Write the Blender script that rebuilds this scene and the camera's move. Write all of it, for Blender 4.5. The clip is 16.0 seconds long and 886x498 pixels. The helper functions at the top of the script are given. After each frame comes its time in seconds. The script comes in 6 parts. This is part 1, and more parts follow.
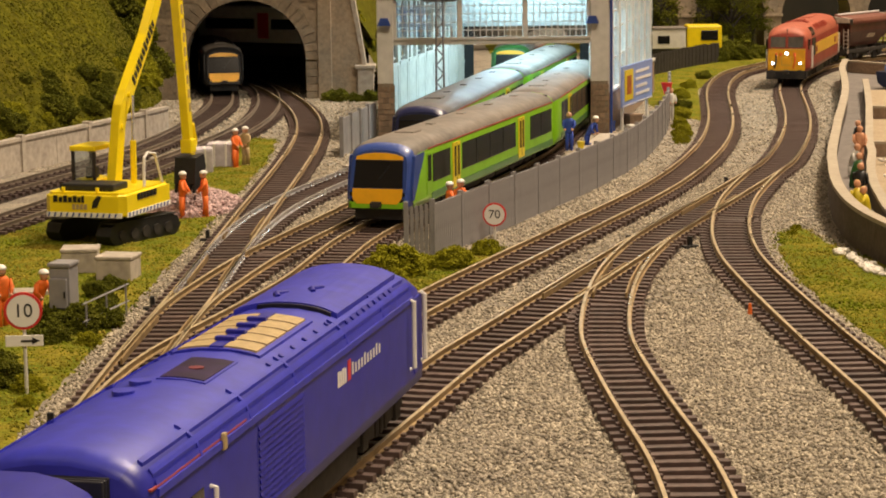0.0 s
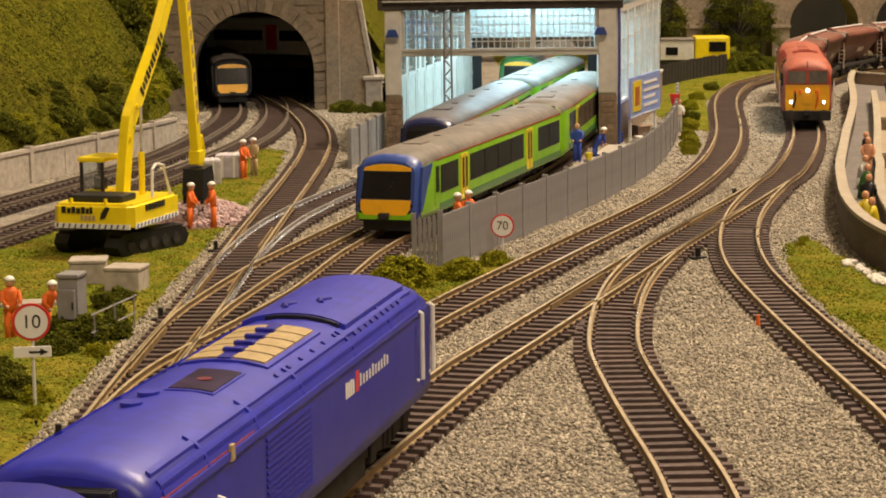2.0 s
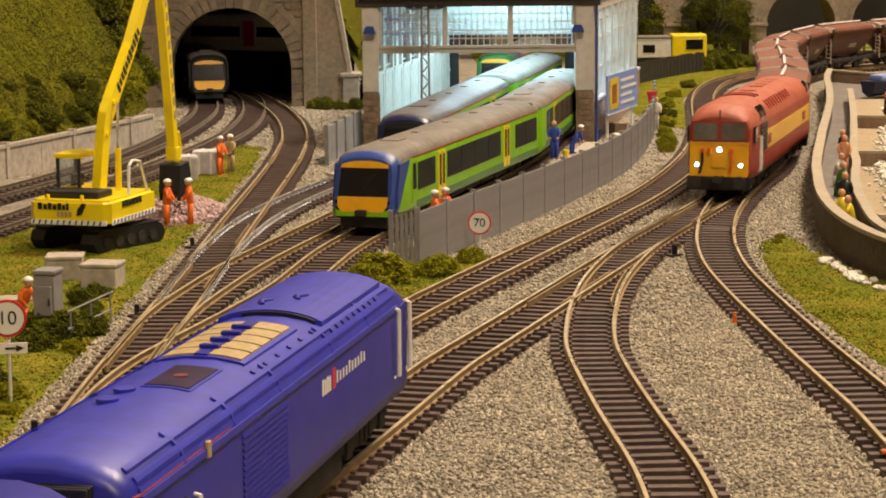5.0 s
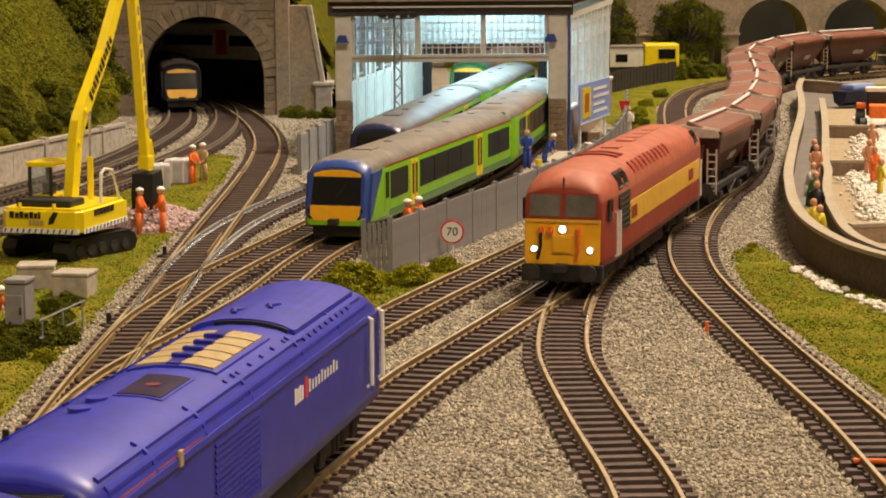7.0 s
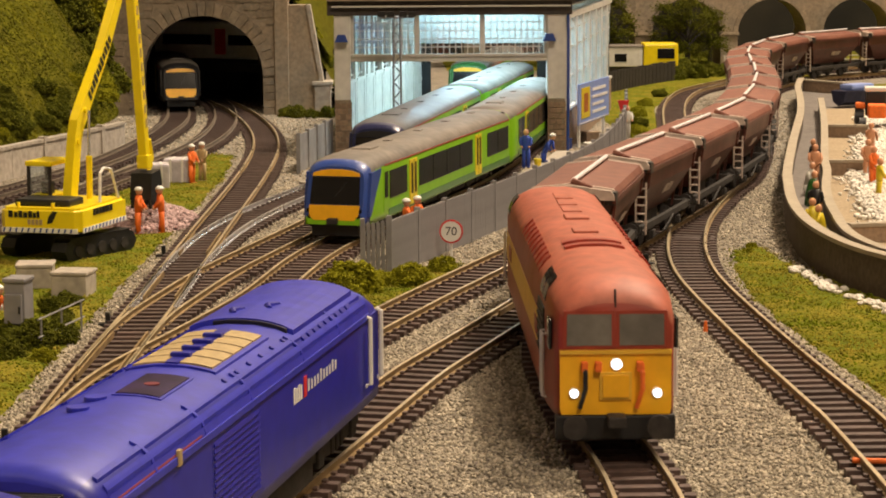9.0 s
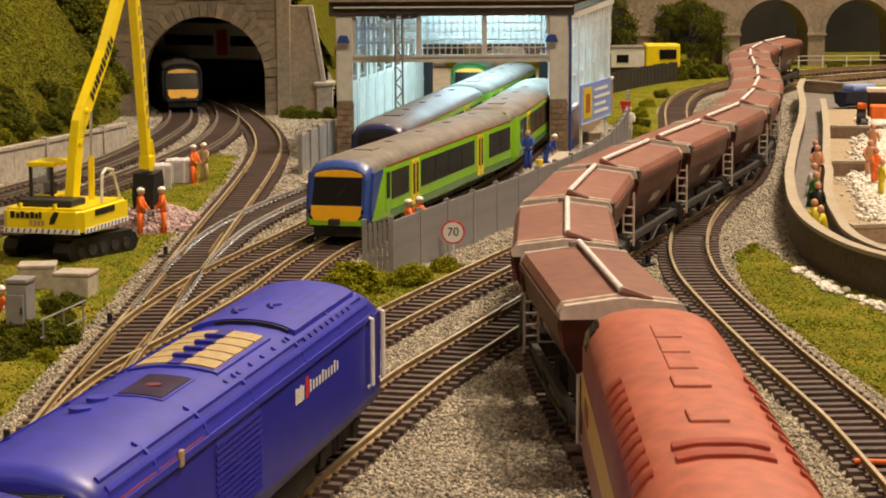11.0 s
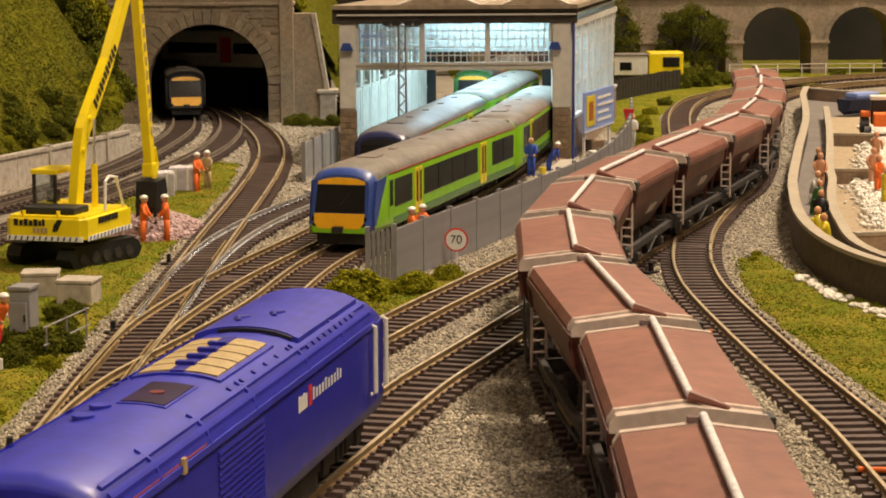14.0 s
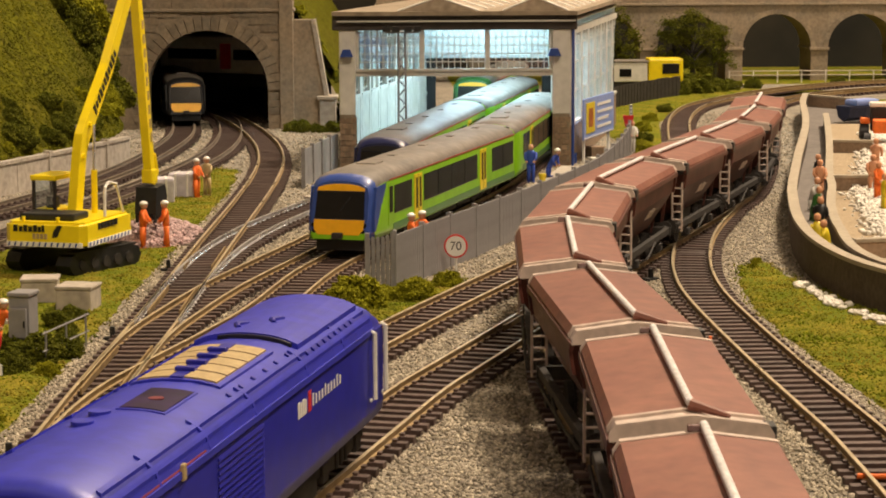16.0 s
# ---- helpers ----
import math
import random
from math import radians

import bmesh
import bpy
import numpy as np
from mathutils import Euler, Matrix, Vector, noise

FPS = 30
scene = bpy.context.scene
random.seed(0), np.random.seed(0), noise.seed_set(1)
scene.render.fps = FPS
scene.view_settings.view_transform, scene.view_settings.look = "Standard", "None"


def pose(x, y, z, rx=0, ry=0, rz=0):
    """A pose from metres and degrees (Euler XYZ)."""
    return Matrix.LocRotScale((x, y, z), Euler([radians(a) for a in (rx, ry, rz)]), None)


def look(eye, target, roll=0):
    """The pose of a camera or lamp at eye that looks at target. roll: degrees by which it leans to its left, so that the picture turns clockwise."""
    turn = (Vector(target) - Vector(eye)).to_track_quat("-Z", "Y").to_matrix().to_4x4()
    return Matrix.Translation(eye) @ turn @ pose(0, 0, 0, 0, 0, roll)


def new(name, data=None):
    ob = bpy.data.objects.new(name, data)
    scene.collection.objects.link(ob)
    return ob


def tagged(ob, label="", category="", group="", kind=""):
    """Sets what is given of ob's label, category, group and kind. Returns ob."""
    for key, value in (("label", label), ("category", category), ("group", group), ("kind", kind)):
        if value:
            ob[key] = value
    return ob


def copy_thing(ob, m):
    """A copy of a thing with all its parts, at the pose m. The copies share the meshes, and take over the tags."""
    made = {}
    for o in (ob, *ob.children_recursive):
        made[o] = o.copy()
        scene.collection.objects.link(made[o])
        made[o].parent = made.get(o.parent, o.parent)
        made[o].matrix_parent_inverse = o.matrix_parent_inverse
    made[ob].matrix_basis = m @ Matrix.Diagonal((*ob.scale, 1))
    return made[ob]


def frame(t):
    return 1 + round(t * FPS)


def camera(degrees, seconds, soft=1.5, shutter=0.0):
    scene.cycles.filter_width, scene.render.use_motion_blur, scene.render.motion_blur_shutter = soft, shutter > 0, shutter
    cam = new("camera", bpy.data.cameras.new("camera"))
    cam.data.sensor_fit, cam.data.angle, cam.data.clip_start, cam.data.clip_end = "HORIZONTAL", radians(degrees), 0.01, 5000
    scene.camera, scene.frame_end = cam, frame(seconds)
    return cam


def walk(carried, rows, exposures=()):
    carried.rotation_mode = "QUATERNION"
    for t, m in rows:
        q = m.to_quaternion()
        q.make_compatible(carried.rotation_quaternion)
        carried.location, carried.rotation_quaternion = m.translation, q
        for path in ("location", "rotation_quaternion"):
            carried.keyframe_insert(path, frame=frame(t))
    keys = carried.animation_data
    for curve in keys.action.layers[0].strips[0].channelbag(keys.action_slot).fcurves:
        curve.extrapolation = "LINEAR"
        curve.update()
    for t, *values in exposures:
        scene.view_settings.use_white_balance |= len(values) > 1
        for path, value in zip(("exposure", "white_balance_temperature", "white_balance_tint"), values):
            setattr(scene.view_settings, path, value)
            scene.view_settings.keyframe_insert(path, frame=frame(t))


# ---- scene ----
cam = camera(23.41, 16.0, soft=1.9, shutter=0.4)
MM = 0.001
EYE = 0.1429
walk(cam, [(t, pose(0, 0, EYE, 90 + p, 0, y) @ pose(0, 0, 0, 0, 0, r)) for t, y, p, r in [
    (0.0, -0.204, -8.891, -0.674), (0.5, -0.133, -8.701, -0.69), (1.0, -0.075, -8.604, -0.70), (1.5, 0.0, -8.57, -0.68),
    (2.0, 0.009, -8.587, -0.69), (2.5, 0.008, -8.449, -0.68), (3.0, 0.0, -8.647, -0.65), (3.5, -0.117, -8.681, -0.64),
    (4.0, -0.218, -8.725, -0.59), (6.5, -1.275, -8.488, -0.37), (7.0, -1.356, -8.438, -0.335), (7.5, -1.382, -8.429, -0.325),
    (8.0, -1.393, -8.384, -0.32), (8.5, -1.388, -8.407, -0.31), (9.0, -1.384, -8.452, -0.30), (11.5, -1.318, -8.411, -0.295),
    (12.0, -1.306, -8.361, -0.295), (12.5, -1.294, -8.407, -0.30), (13.0, -1.282, -8.361, -0.29), (13.5, -1.275, -8.253, -0.27),
    (14.0, -1.248, -8.227, -0.285), (14.5, -1.248, -8.239, -0.285), (15.0, -1.244, -8.178, -0.28), (15.5, -1.259, -8.09, -0.25),
    (16.0, -1.259, -8.057, -0.235)]], exposures=[(0.0, 0.0), (16.0, 0.0)])

# ---------------------------------------------------------------- light
world = bpy.data.worlds.new("hall_air")
scene.world = world
world.use_nodes = True
world.node_tree.nodes["Background"].inputs[0].default_value = (1.0, 0.8, 0.55, 1)
world.node_tree.nodes["Background"].inputs[1].default_value = 0.04


def area_lamp(name, eye, target, sx, sy, watts, colour):
    d = bpy.data.lights.new(name, "AREA")
    d.shape, d.size, d.size_y, d.energy, d.color = "RECTANGLE", sx, sy, watts, colour
    ob = new(name, d)
    ob.matrix_world = look(eye, target)
    return ob


WARM = (1.0, 0.80, 0.585)
area_lamp("hall_lamp", (1.05, 1.7, 2.35), (0.05, 0.9, 0), 0.45, 0.32, 122, WARM)
area_lamp("hall_lamp", (0.75, -1.1, 2.2), (0.1, 0.9, 0), 0.9, 0.4, 44, WARM)
area_lamp("hall_lamp", (-1.1, 0.1, 2.35), (0, 1.0, 0), 1.2, 0.4, 7, WARM)
area_lamp("hall_lamp", (0.3, 2.9, 2.35), (0.1, 2.0, 0), 1.2, 0.4, 26, WARM)


# ---------------------------------------------------------------- materials
def mat(name, colour, rough=0.6, metal=0.0, var=0.25, size=4.0, bump=0.0, spread=0.0, second=None, coat=0.0, island=0.0, glow=0.0, glow_colour=None, spec=0.5):
    """size: the grain in millimetres; second: a second colour for larger stains; spread and island: variation per object and per loose piece."""
    m = bpy.data.materials.new(name)
    m.use_nodes = True
    nt = m.node_tree
    bs = nt.nodes["Principled BSDF"]
    bs.inputs["Roughness"].default_value, bs.inputs["Metallic"].default_value = rough, metal
    bs.inputs["Coat Weight"].default_value = coat
    bs.inputs["Specular IOR Level"].default_value = spec
    tc = nt.nodes.new("ShaderNodeTexCoord")

    def noise_node(mm, detail):
        n = nt.nodes.new("ShaderNodeTexNoise")
        n.inputs["Scale"].default_value, n.inputs["Detail"].default_value = 1000.0 / mm, detail
        nt.links.new(tc.outputs["Object"], n.inputs["Vector"])
        return n

    fine, broad = noise_node(size, 4.0), noise_node(size * 7, 3.0)
    ramp = nt.nodes.new("ShaderNodeMix")
    ramp.data_type = "RGBA"
    other = second or tuple(c * 0.6 for c in colour)
    ramp.inputs["A"].default_value, ramp.inputs["B"].default_value = (*colour, 1), (*other, 1)
    wide = nt.nodes.new("ShaderNodeMapRange")
    wide.inputs["From Min"].default_value, wide.inputs["From Max"].default_value = 0.4, 0.68
    wide.inputs["To Max"].default_value = 1.0 if second else var
    nt.links.new(broad.outputs["Fac"], wide.inputs["Value"])
    nt.links.new(wide.outputs["Result"], ramp.inputs["Factor"])
    val = nt.nodes.new("ShaderNodeHueSaturation")
    nt.links.new(ramp.outputs["Result"], val.inputs["Color"])
    span = nt.nodes.new("ShaderNodeMapRange")
    span.inputs["From Min"].default_value, span.inputs["From Max"].default_value = 0.3, 0.7
    span.inputs["To Min"].default_value, span.inputs["To Max"].default_value = 1 - var, 1 + var
    nt.links.new(fine.outputs["Fac"], span.inputs["Value"])
    last = span.outputs["Result"]
    for amount, node, socket in ((spread, "ShaderNodeObjectInfo", "Random"), (island, "ShaderNodeNewGeometry", "Random Per Island")):
        if amount:
            src = nt.nodes.new(node)
            mr = nt.nodes.new("ShaderNodeMapRange")
            mr.inputs["To Min"].default_value, mr.inputs["To Max"].default_value = 1 - amount, 1 + amount
            nt.links.new(src.outputs[socket], mr.inputs["Value"])
            mul = nt.nodes.new("ShaderNodeMath")
            mul.operation = "MULTIPLY"
            nt.links.new(last, mul.inputs[0])
            nt.links.new(mr.outputs["Result"], mul.inputs[1])
            last = mul.outputs["Value"]
    nt.links.new(last, val.inputs["Value"])
    nt.links.new(val.outputs["Color"], bs.inputs["Base Color"])
    rr = nt.nodes.new("ShaderNodeMapRange")
    rr.inputs["To Min"].default_value, rr.inputs["To Max"].default_value = max(0.03, rough - 0.12), min(1, rough + 0.12)
    nt.links.new(broad.outputs["Fac"], rr.inputs["Value"])
    nt.links.new(rr.outputs["Result"], bs.inputs["Roughness"])
    if bump:
        b = nt.nodes.new("ShaderNodeBump")
        b.inputs["Strength"].default_value, b.inputs["Distance"].default_value = 0.7, bump * MM
        nt.links.new(fine.outputs["Fac"], b.inputs["Height"])
        nt.links.new(b.outputs["Normal"], bs.inputs["Normal"])
    if glow:
        bs.inputs["Emission Color"].default_value = (*(glow_colour or colour), 1)
        bs.inputs["Emission Strength"].default_value = glow
    return m


def clear_glass(name, tint, rough=0.03):
    m = bpy.data.materials.new(name)
    m.use_nodes = True
    nt = m.node_tree
    for n in list(nt.nodes):
        if n.type != "OUTPUT_MATERIAL":
            nt.nodes.remove(n)
    out = nt.nodes["Material Output"]
    mix, gl, tr = nt.nodes.new("ShaderNodeMixShader"), nt.nodes.new("ShaderNodeBsdfGlossy"), nt.nodes.new("ShaderNodeBsdfTransparent")
    gl.inputs["Roughness"].default_value = rough
    tr.inputs["Color"].default_value = (*tint, 1)
    mix.inputs[0].default_value = 0.12
    nt.links.new(tr.outputs[0], mix.inputs[1])
    nt.links.new(gl.outputs[0], mix.inputs[2])
    nt.links.new(mix.outputs[0], out.inputs["Surface"])
    return m


BALLAST = mat("ballast_bed", (0.30, 0.265, 0.21), 0.95, var=0.45, size=1.6, bump=1.2, second=(0.2, 0.18, 0.15), spec=0.08)
STONE = mat("ballast_chips", (0.42, 0.37, 0.285), 0.9, var=0.2, size=1.0, island=0.46, second=(0.33, 0.29, 0.23), spec=0.08)
GRASS = mat("static_grass", (0.115, 0.135, 0.008), 1.0, var=0.5, size=2.0, bump=1.5, second=(0.22, 0.18, 0.02), spec=0.08)
TURF = mat("turf_crumbs", (0.12, 0.145, 0.006), 1.0, var=0.4, size=3.0, island=0.38, second=(0.27, 0.205, 0.03), spec=0.08)
HILL = mat("hill_grass", (0.085, 0.085, 0.004), 1.0, var=0.5, size=5.0, bump=2.0, second=(0.085, 0.078, 0.006), spec=0.08)
HILLTUFT = mat("hill_tufts", (0.10, 0.095, 0.004), 1.0, var=0.4, size=9.0, island=0.3, second=(0.05, 0.055, 0.004), spec=0.08)
LEAF = mat("foliage", (0.085, 0.095, 0.008), 0.95, var=0.3, size=3.0, island=0.6, second=(0.11, 0.105, 0.012), spec=0.08)
OLIVE = mat("olive_foliage", (0.24, 0.23, 0.01), 0.95, var=0.3, size=3.0, island=0.4, second=(0.15, 0.155, 0.01), spec=0.08)
SLEEPER = mat("sleeper_plastic", (0.082, 0.05, 0.041), 0.6, var=0.3, size=2.0, spread=0.25, bump=0.15)
RAIL = mat("rail_side", (0.33, 0.23, 0.11), 0.45, metal=0.35, var=0.25, size=5.0)
RAILTOP = mat("rail_head", (0.74, 0.62, 0.42), 0.3, metal=0.6, var=0.2, size=8.0)
# brown rails with the dark reflection on far track put into their colour
RAILDULL = mat("brown_rail_reflecting_dark", (0.20, 0.16, 0.12), 0.5, metal=0.3, var=0.25, size=5.0)
SILVER = mat("bright_rail", (0.82, 0.82, 0.83), 0.27, metal=0.78, var=0.15, size=8.0)
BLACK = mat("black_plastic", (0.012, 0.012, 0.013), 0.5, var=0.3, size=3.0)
DARK = mat("weathered_underframe", (0.03, 0.025, 0.022), 0.75, var=0.4, size=2.5, bump=0.1)
STONEWALL = mat("brown_stone", (0.30, 0.235, 0.165), 0.9, var=0.2, size=3.0, spread=0.18, bump=0.3, second=(0.24, 0.2, 0.15))
MORTAR = mat("mortar", (0.26, 0.21, 0.15), 0.95, var=0.25, size=2.0, bump=0.3)
CONCRETE = mat("concrete", (0.42, 0.37, 0.31), 0.9, var=0.2, size=4.0, bump=0.2)
FENCE = mat("grey_steel_fence", (0.27, 0.26, 0.265), 0.55, metal=0.1, var=0.15, size=6.0)
# one blue in two tones: darkened for shaded sides, lightened for the overhead-lit roof
HST_BLUE = mat("shaded_blue_paint", (0.017, 0.019, 0.29), 0.38, var=0.12, size=6.0, bump=0.03)
HST_LIT = mat("lit_blue_paint", (0.030, 0.035, 0.42), 0.44, var=0.15, size=5.0, bump=0.05)
TAN = mat("tan_grille", (0.43, 0.32, 0.15), 0.6, var=0.15, size=2.0)
WHITE = mat("white_paint", (0.75, 0.73, 0.68), 0.5, var=0.08, size=4.0)
GREEN = mat("lime_green_paint", (0.20, 0.46, 0.008), 0.35, var=0.1, size=8.0, coat=0.2)
DGREEN = mat("dark_green_paint", (0.03, 0.14, 0.025), 0.35, var=0.1, size=8.0, coat=0.2)
NAVY = mat("navy_paint", (0.03, 0.07, 0.30), 0.35, var=0.1, size=8.0, coat=0.2)
ROOFGREY = mat("roof_grey", (0.20, 0.175, 0.15), 0.55, var=0.2, size=5.0, second=(0.15, 0.135, 0.12))
YELLOW = mat("warning_yellow", (0.85, 0.43, 0.01), 0.4, var=0.08, size=5.0)
DOORYELLOW = mat("door_yellow", (0.72, 0.56, 0.02), 0.4, var=0.08, size=5.0)
WINDOW = mat("dark_window", (0.012, 0.012, 0.012), 0.12, var=0.2, size=6.0, coat=0.3)
REDLINE = mat("red_line", (0.32, 0.05, 0.03), 0.5, var=0.1)
LOCO_RED = mat("maroon_red_paint", (0.30, 0.042, 0.024), 0.42, var=0.15, size=6.0, bump=0.03)
LOCO_ROOF = mat("faded_red_roof", (0.40, 0.105, 0.06), 0.55, var=0.2, size=5.0, bump=0.05)
LOCO_GOLD = mat("gold_band", (0.72, 0.42, 0.04), 0.42, var=0.1, size=6.0)
HOPPER = mat("brown_hopper_side", (0.085, 0.021, 0.014), 0.5, var=0.2, size=5.0, spread=0.12, bump=0.05)
HOPPER_TOP = mat("dusty_brown_cover", (0.185, 0.066, 0.044), 0.62, var=0.18, size=6.0, spread=0.1, second=(0.25, 0.105, 0.07), bump=0.05)
DUSTY = mat("dust_covered_frame", (0.54, 0.44, 0.38), 0.75, var=0.2, size=4.0)
ROPE = mat("pale_grey_tube", (0.62, 0.60, 0.60), 0.75, var=0.2, size=1.5, bump=0.2)
EXC = mat("excavator_yellow", (0.90, 0.70, 0.006), 0.35, var=0.06, size=8.0, coat=0.2)
ORANGE = mat("orange_workwear", (0.85, 0.17, 0.02), 0.7, var=0.15, size=2.0)
SKIN = mat("painted_flesh", (0.60, 0.32, 0.2), 0.6, var=0.1, size=2.0)
BLUECLOTH = mat("blue_overalls", (0.03, 0.07, 0.42), 0.7, var=0.15, size=2.0)
HELMET = mat("white_helmet", (0.85, 0.83, 0.78), 0.4, var=0.05, size=2.0)
LAMP_ON = mat("lit_lamp", (0.9, 0.95, 1.0), 0.3, glow=9.0, glow_colour=(0.78, 0.86, 1.0))
SHEDWHITE = mat("shed_white_paint", (0.62, 0.6, 0.55), 0.6, var=0.1, size=6.0)
SHEDGREY = mat("shed_pillar_paint", (0.68, 0.66, 0.61), 0.6, var=0.1, size=6.0)
BRICK = mat("shed_brick", (0.30, 0.21, 0.14), 0.9, var=0.2, size=2.0, spread=0.25, bump=0.2)
SIGNBLUE = mat("sign_blue", (0.26, 0.35, 0.70), 0.4, var=0.06, size=6.0)
SIGNWHITE = mat("sign_white", (0.82, 0.80, 0.76), 0.4, var=0.04, size=6.0)
SIGNRED = mat("sign_red", (0.62, 0.03, 0.03), 0.4, var=0.05, size=6.0)
PINKSTONE = mat("pale_pink_gravel", (0.46, 0.33, 0.32), 0.9, var=0.2, size=1.0, island=0.35, spec=0.08)
PALEBALE = mat("pale_lilac_blocks", (0.52, 0.48, 0.52), 0.8, var=0.15, size=4.0, bump=0.3)
WHITESTONE = mat("white_stones", (0.72, 0.68, 0.6), 0.85, var=0.15, size=2.0, island=0.2)
CREAM = mat("cream_coping", (0.37, 0.315, 0.235), 0.8, var=0.12, size=4.0, bump=0.2)
DARKWALL = mat("dark_retaining_brick", (0.10, 0.075, 0.055), 0.85, var=0.25, size=2.5, bump=0.3)
PATH = mat("grey_path", (0.17, 0.15, 0.135), 0.9, var=0.2, size=4.0)
PLASTER = mat("hall_plaster", (0.42, 0.36, 0.28), 0.9, var=0.08, size=60.0)
HALLFLOOR = mat("hall_floor", (0.16, 0.12, 0.09), 0.7, var=0.15, size=60.0)
PANEL = mat("ceiling_light_panel", (0.9, 0.85, 0.75), 0.5, glow=3.0, glow_colour=WARM)
PANE = clear_glass("shed_glass", (0.86, 0.93, 0.97))
LEDSTRIP = mat("led_strip", (0.8, 0.92, 1.0), 0.4, glow=4.5, glow_colour=(0.58, 0.86, 1.0))
NOSEBLUE = mat("dark_navy_nose", (0.015, 0.02, 0.075), 0.3, var=0.15, size=6.0)
HUBRED = mat("dull_red_hub", (0.16, 0.02, 0.03), 0.5, var=0.3, size=2.0)
REDGLASS = mat("red_tinted_glass", (0.022, 0.009, 0.05), 0.5, var=0.5, size=5.0, spec=0.2)
TRACKBED = mat("dark_track_bed", (0.03, 0.023, 0.019), 0.95, var=0.4, size=1.6, bump=0.6, spec=0.08)
SHINY = mat("shiny_roof", (0.15, 0.155, 0.17), 0.36, metal=0.2, var=0.15, size=6.0)
CABGLASS = mat("grey_cab_glass", (0.14, 0.13, 0.115), 0.12, var=0.35, size=8.0, coat=0.4)
DULL = mat("dark_and_shaded_livery", (0.016, 0.016, 0.018), 0.5, var=0.15, size=6.0, spec=0.25)


# ---------------------------------------------------------------- shape helpers, in millimetres
def place(x, y, z=0, rz=0, rx=0, ry=0):
    return pose(x * MM, y * MM, z * MM, rx, ry, rz)


def part(name, bm, mats, parent=None, label="", smooth=False, at=None):
    me = bpy.data.meshes.new(name)
    bmesh.ops.recalc_face_normals(bm, faces=bm.faces[:])
    for v in bm.verts:
        v.co *= MM
    for f in bm.faces:
        f.smooth = smooth
    bm.to_mesh(me)
    bm.free()
    for m in (mats if isinstance(mats, (list, tuple)) else [mats]):
        me.materials.append(m)
    ob = new(name, me)
    if parent:
        ob.parent = parent
    if at is not None:
        ob.matrix_basis = at
    return tagged(ob, label)


def raw(name, verts, faces, mats, parent=None, smooth=False, label="", index=None):
    me = bpy.data.meshes.new(name)
    me.from_pydata([tuple(c * MM for c in v) for v in verts], [], faces)
    for m in (mats if isinstance(mats, (list, tuple)) else [mats]):
        me.materials.append(m)
    if index is not None:
        me.polygons.foreach_set("material_index", index)
    me.polygons.foreach_set("use_smooth", [smooth] * len(me.polygons))
    ob = new(name, me)
    if parent:
        ob.parent = parent
    return tagged(ob, label)


def thing(name, m, label, category, group="", kind=""):
    ob = new(name)
    ob.empty_display_size = 0.005
    ob.matrix_basis = m
    return tagged(ob, label, category, group, kind)


def box(bm, x0, x1, y0, y1, z0, z1, bevel=0.0, mi=0):
    vs = [bm.verts.new((x, y, z)) for x in (x0, x1) for y in (y0, y1) for z in (z0, z1)]
    fs = [bm.faces.new([vs[i] for i in f]) for f in ((0, 1, 3, 2), (4, 6, 7, 5), (0, 4, 5, 1), (2, 3, 7, 6), (0, 2, 6, 4), (1, 5, 7, 3))]
    for f in fs:
        f.material_index = mi
    if bevel:
        bmesh.ops.bevel(bm, geom=list({e for f in fs for e in f.edges}), offset=bevel, segments=2, profile=0.6, affect="EDGES", clamp_overlap=True)
    return bm


def cube(x0, x1, y0, y1, z0, z1, bevel=0.0):
    return box(bmesh.new(), x0, x1, y0, y1, z0, z1, bevel)


def prism(bm, outline, a0, a1, axis="x", mi=0):
    """outline: points in the plane across the axis: (y, z) for x, (x, z) for y, (x, y) for z."""
    def at(p, a):
        return {"x": (a, p[0], p[1]), "y": (p[0], a, p[1]), "z": (p[0], p[1], a)}[axis]
    r0, r1 = [bm.verts.new(at(p, a0)) for p in outline], [bm.verts.new(at(p, a1)) for p in outline]
    n = len(outline)
    fs = [bm.faces.new((r0[i], r0[(i + 1) % n], r1[(i + 1) % n], r1[i])) for i in range(n)]
    fs += [bm.faces.new(r0[::-1]), bm.faces.new(r1)]
    for f in fs:
        f.material_index = mi
    return bm


def loft(bm, rings, caps=True, pick=None):
    rows = [[bm.verts.new(p) for p in r] for r in rings]
    n = len(rows[0])
    for k in range(len(rows) - 1):
        for i in range(n):
            f = bm.faces.new((rows[k][i], rows[k][(i + 1) % n], rows[k + 1][(i + 1) % n], rows[k + 1][i]))
            if pick:
                f.material_index = pick(k, i)
    if caps:
        bm.faces.new(rows[0][::-1])
        bm.faces.new(rows[-1])
    return bm


def tube(bm, pts, r, n=6, mi=0):
    pts = [Vector(p) for p in pts]
    rings = []
    for i, p in enumerate(pts):
        d = (pts[min(i + 1, len(pts) - 1)] - pts[max(i - 1, 0)]).normalized()
        u = d.orthogonal().normalized() if abs(d.z) > 0.9 else d.cross(Vector((0, 0, 1))).normalized()
        w = d.cross(u)
        rr = r[i] if isinstance(r, (list, tuple)) else r
        rings.append([p + rr * (math.cos(2 * math.pi * k / n) * u + math.sin(2 * math.pi * k / n) * w) for k in range(n)])
    loft(bm, rings, pick=lambda k, i: mi)
    return bm


def disc(bm, c, axis, r, t, n=20, mi=0):
    a = Vector(axis).normalized()
    return tube(bm, [Vector(c) - a * t / 2, Vector(c) + a * t / 2], r, n, mi)


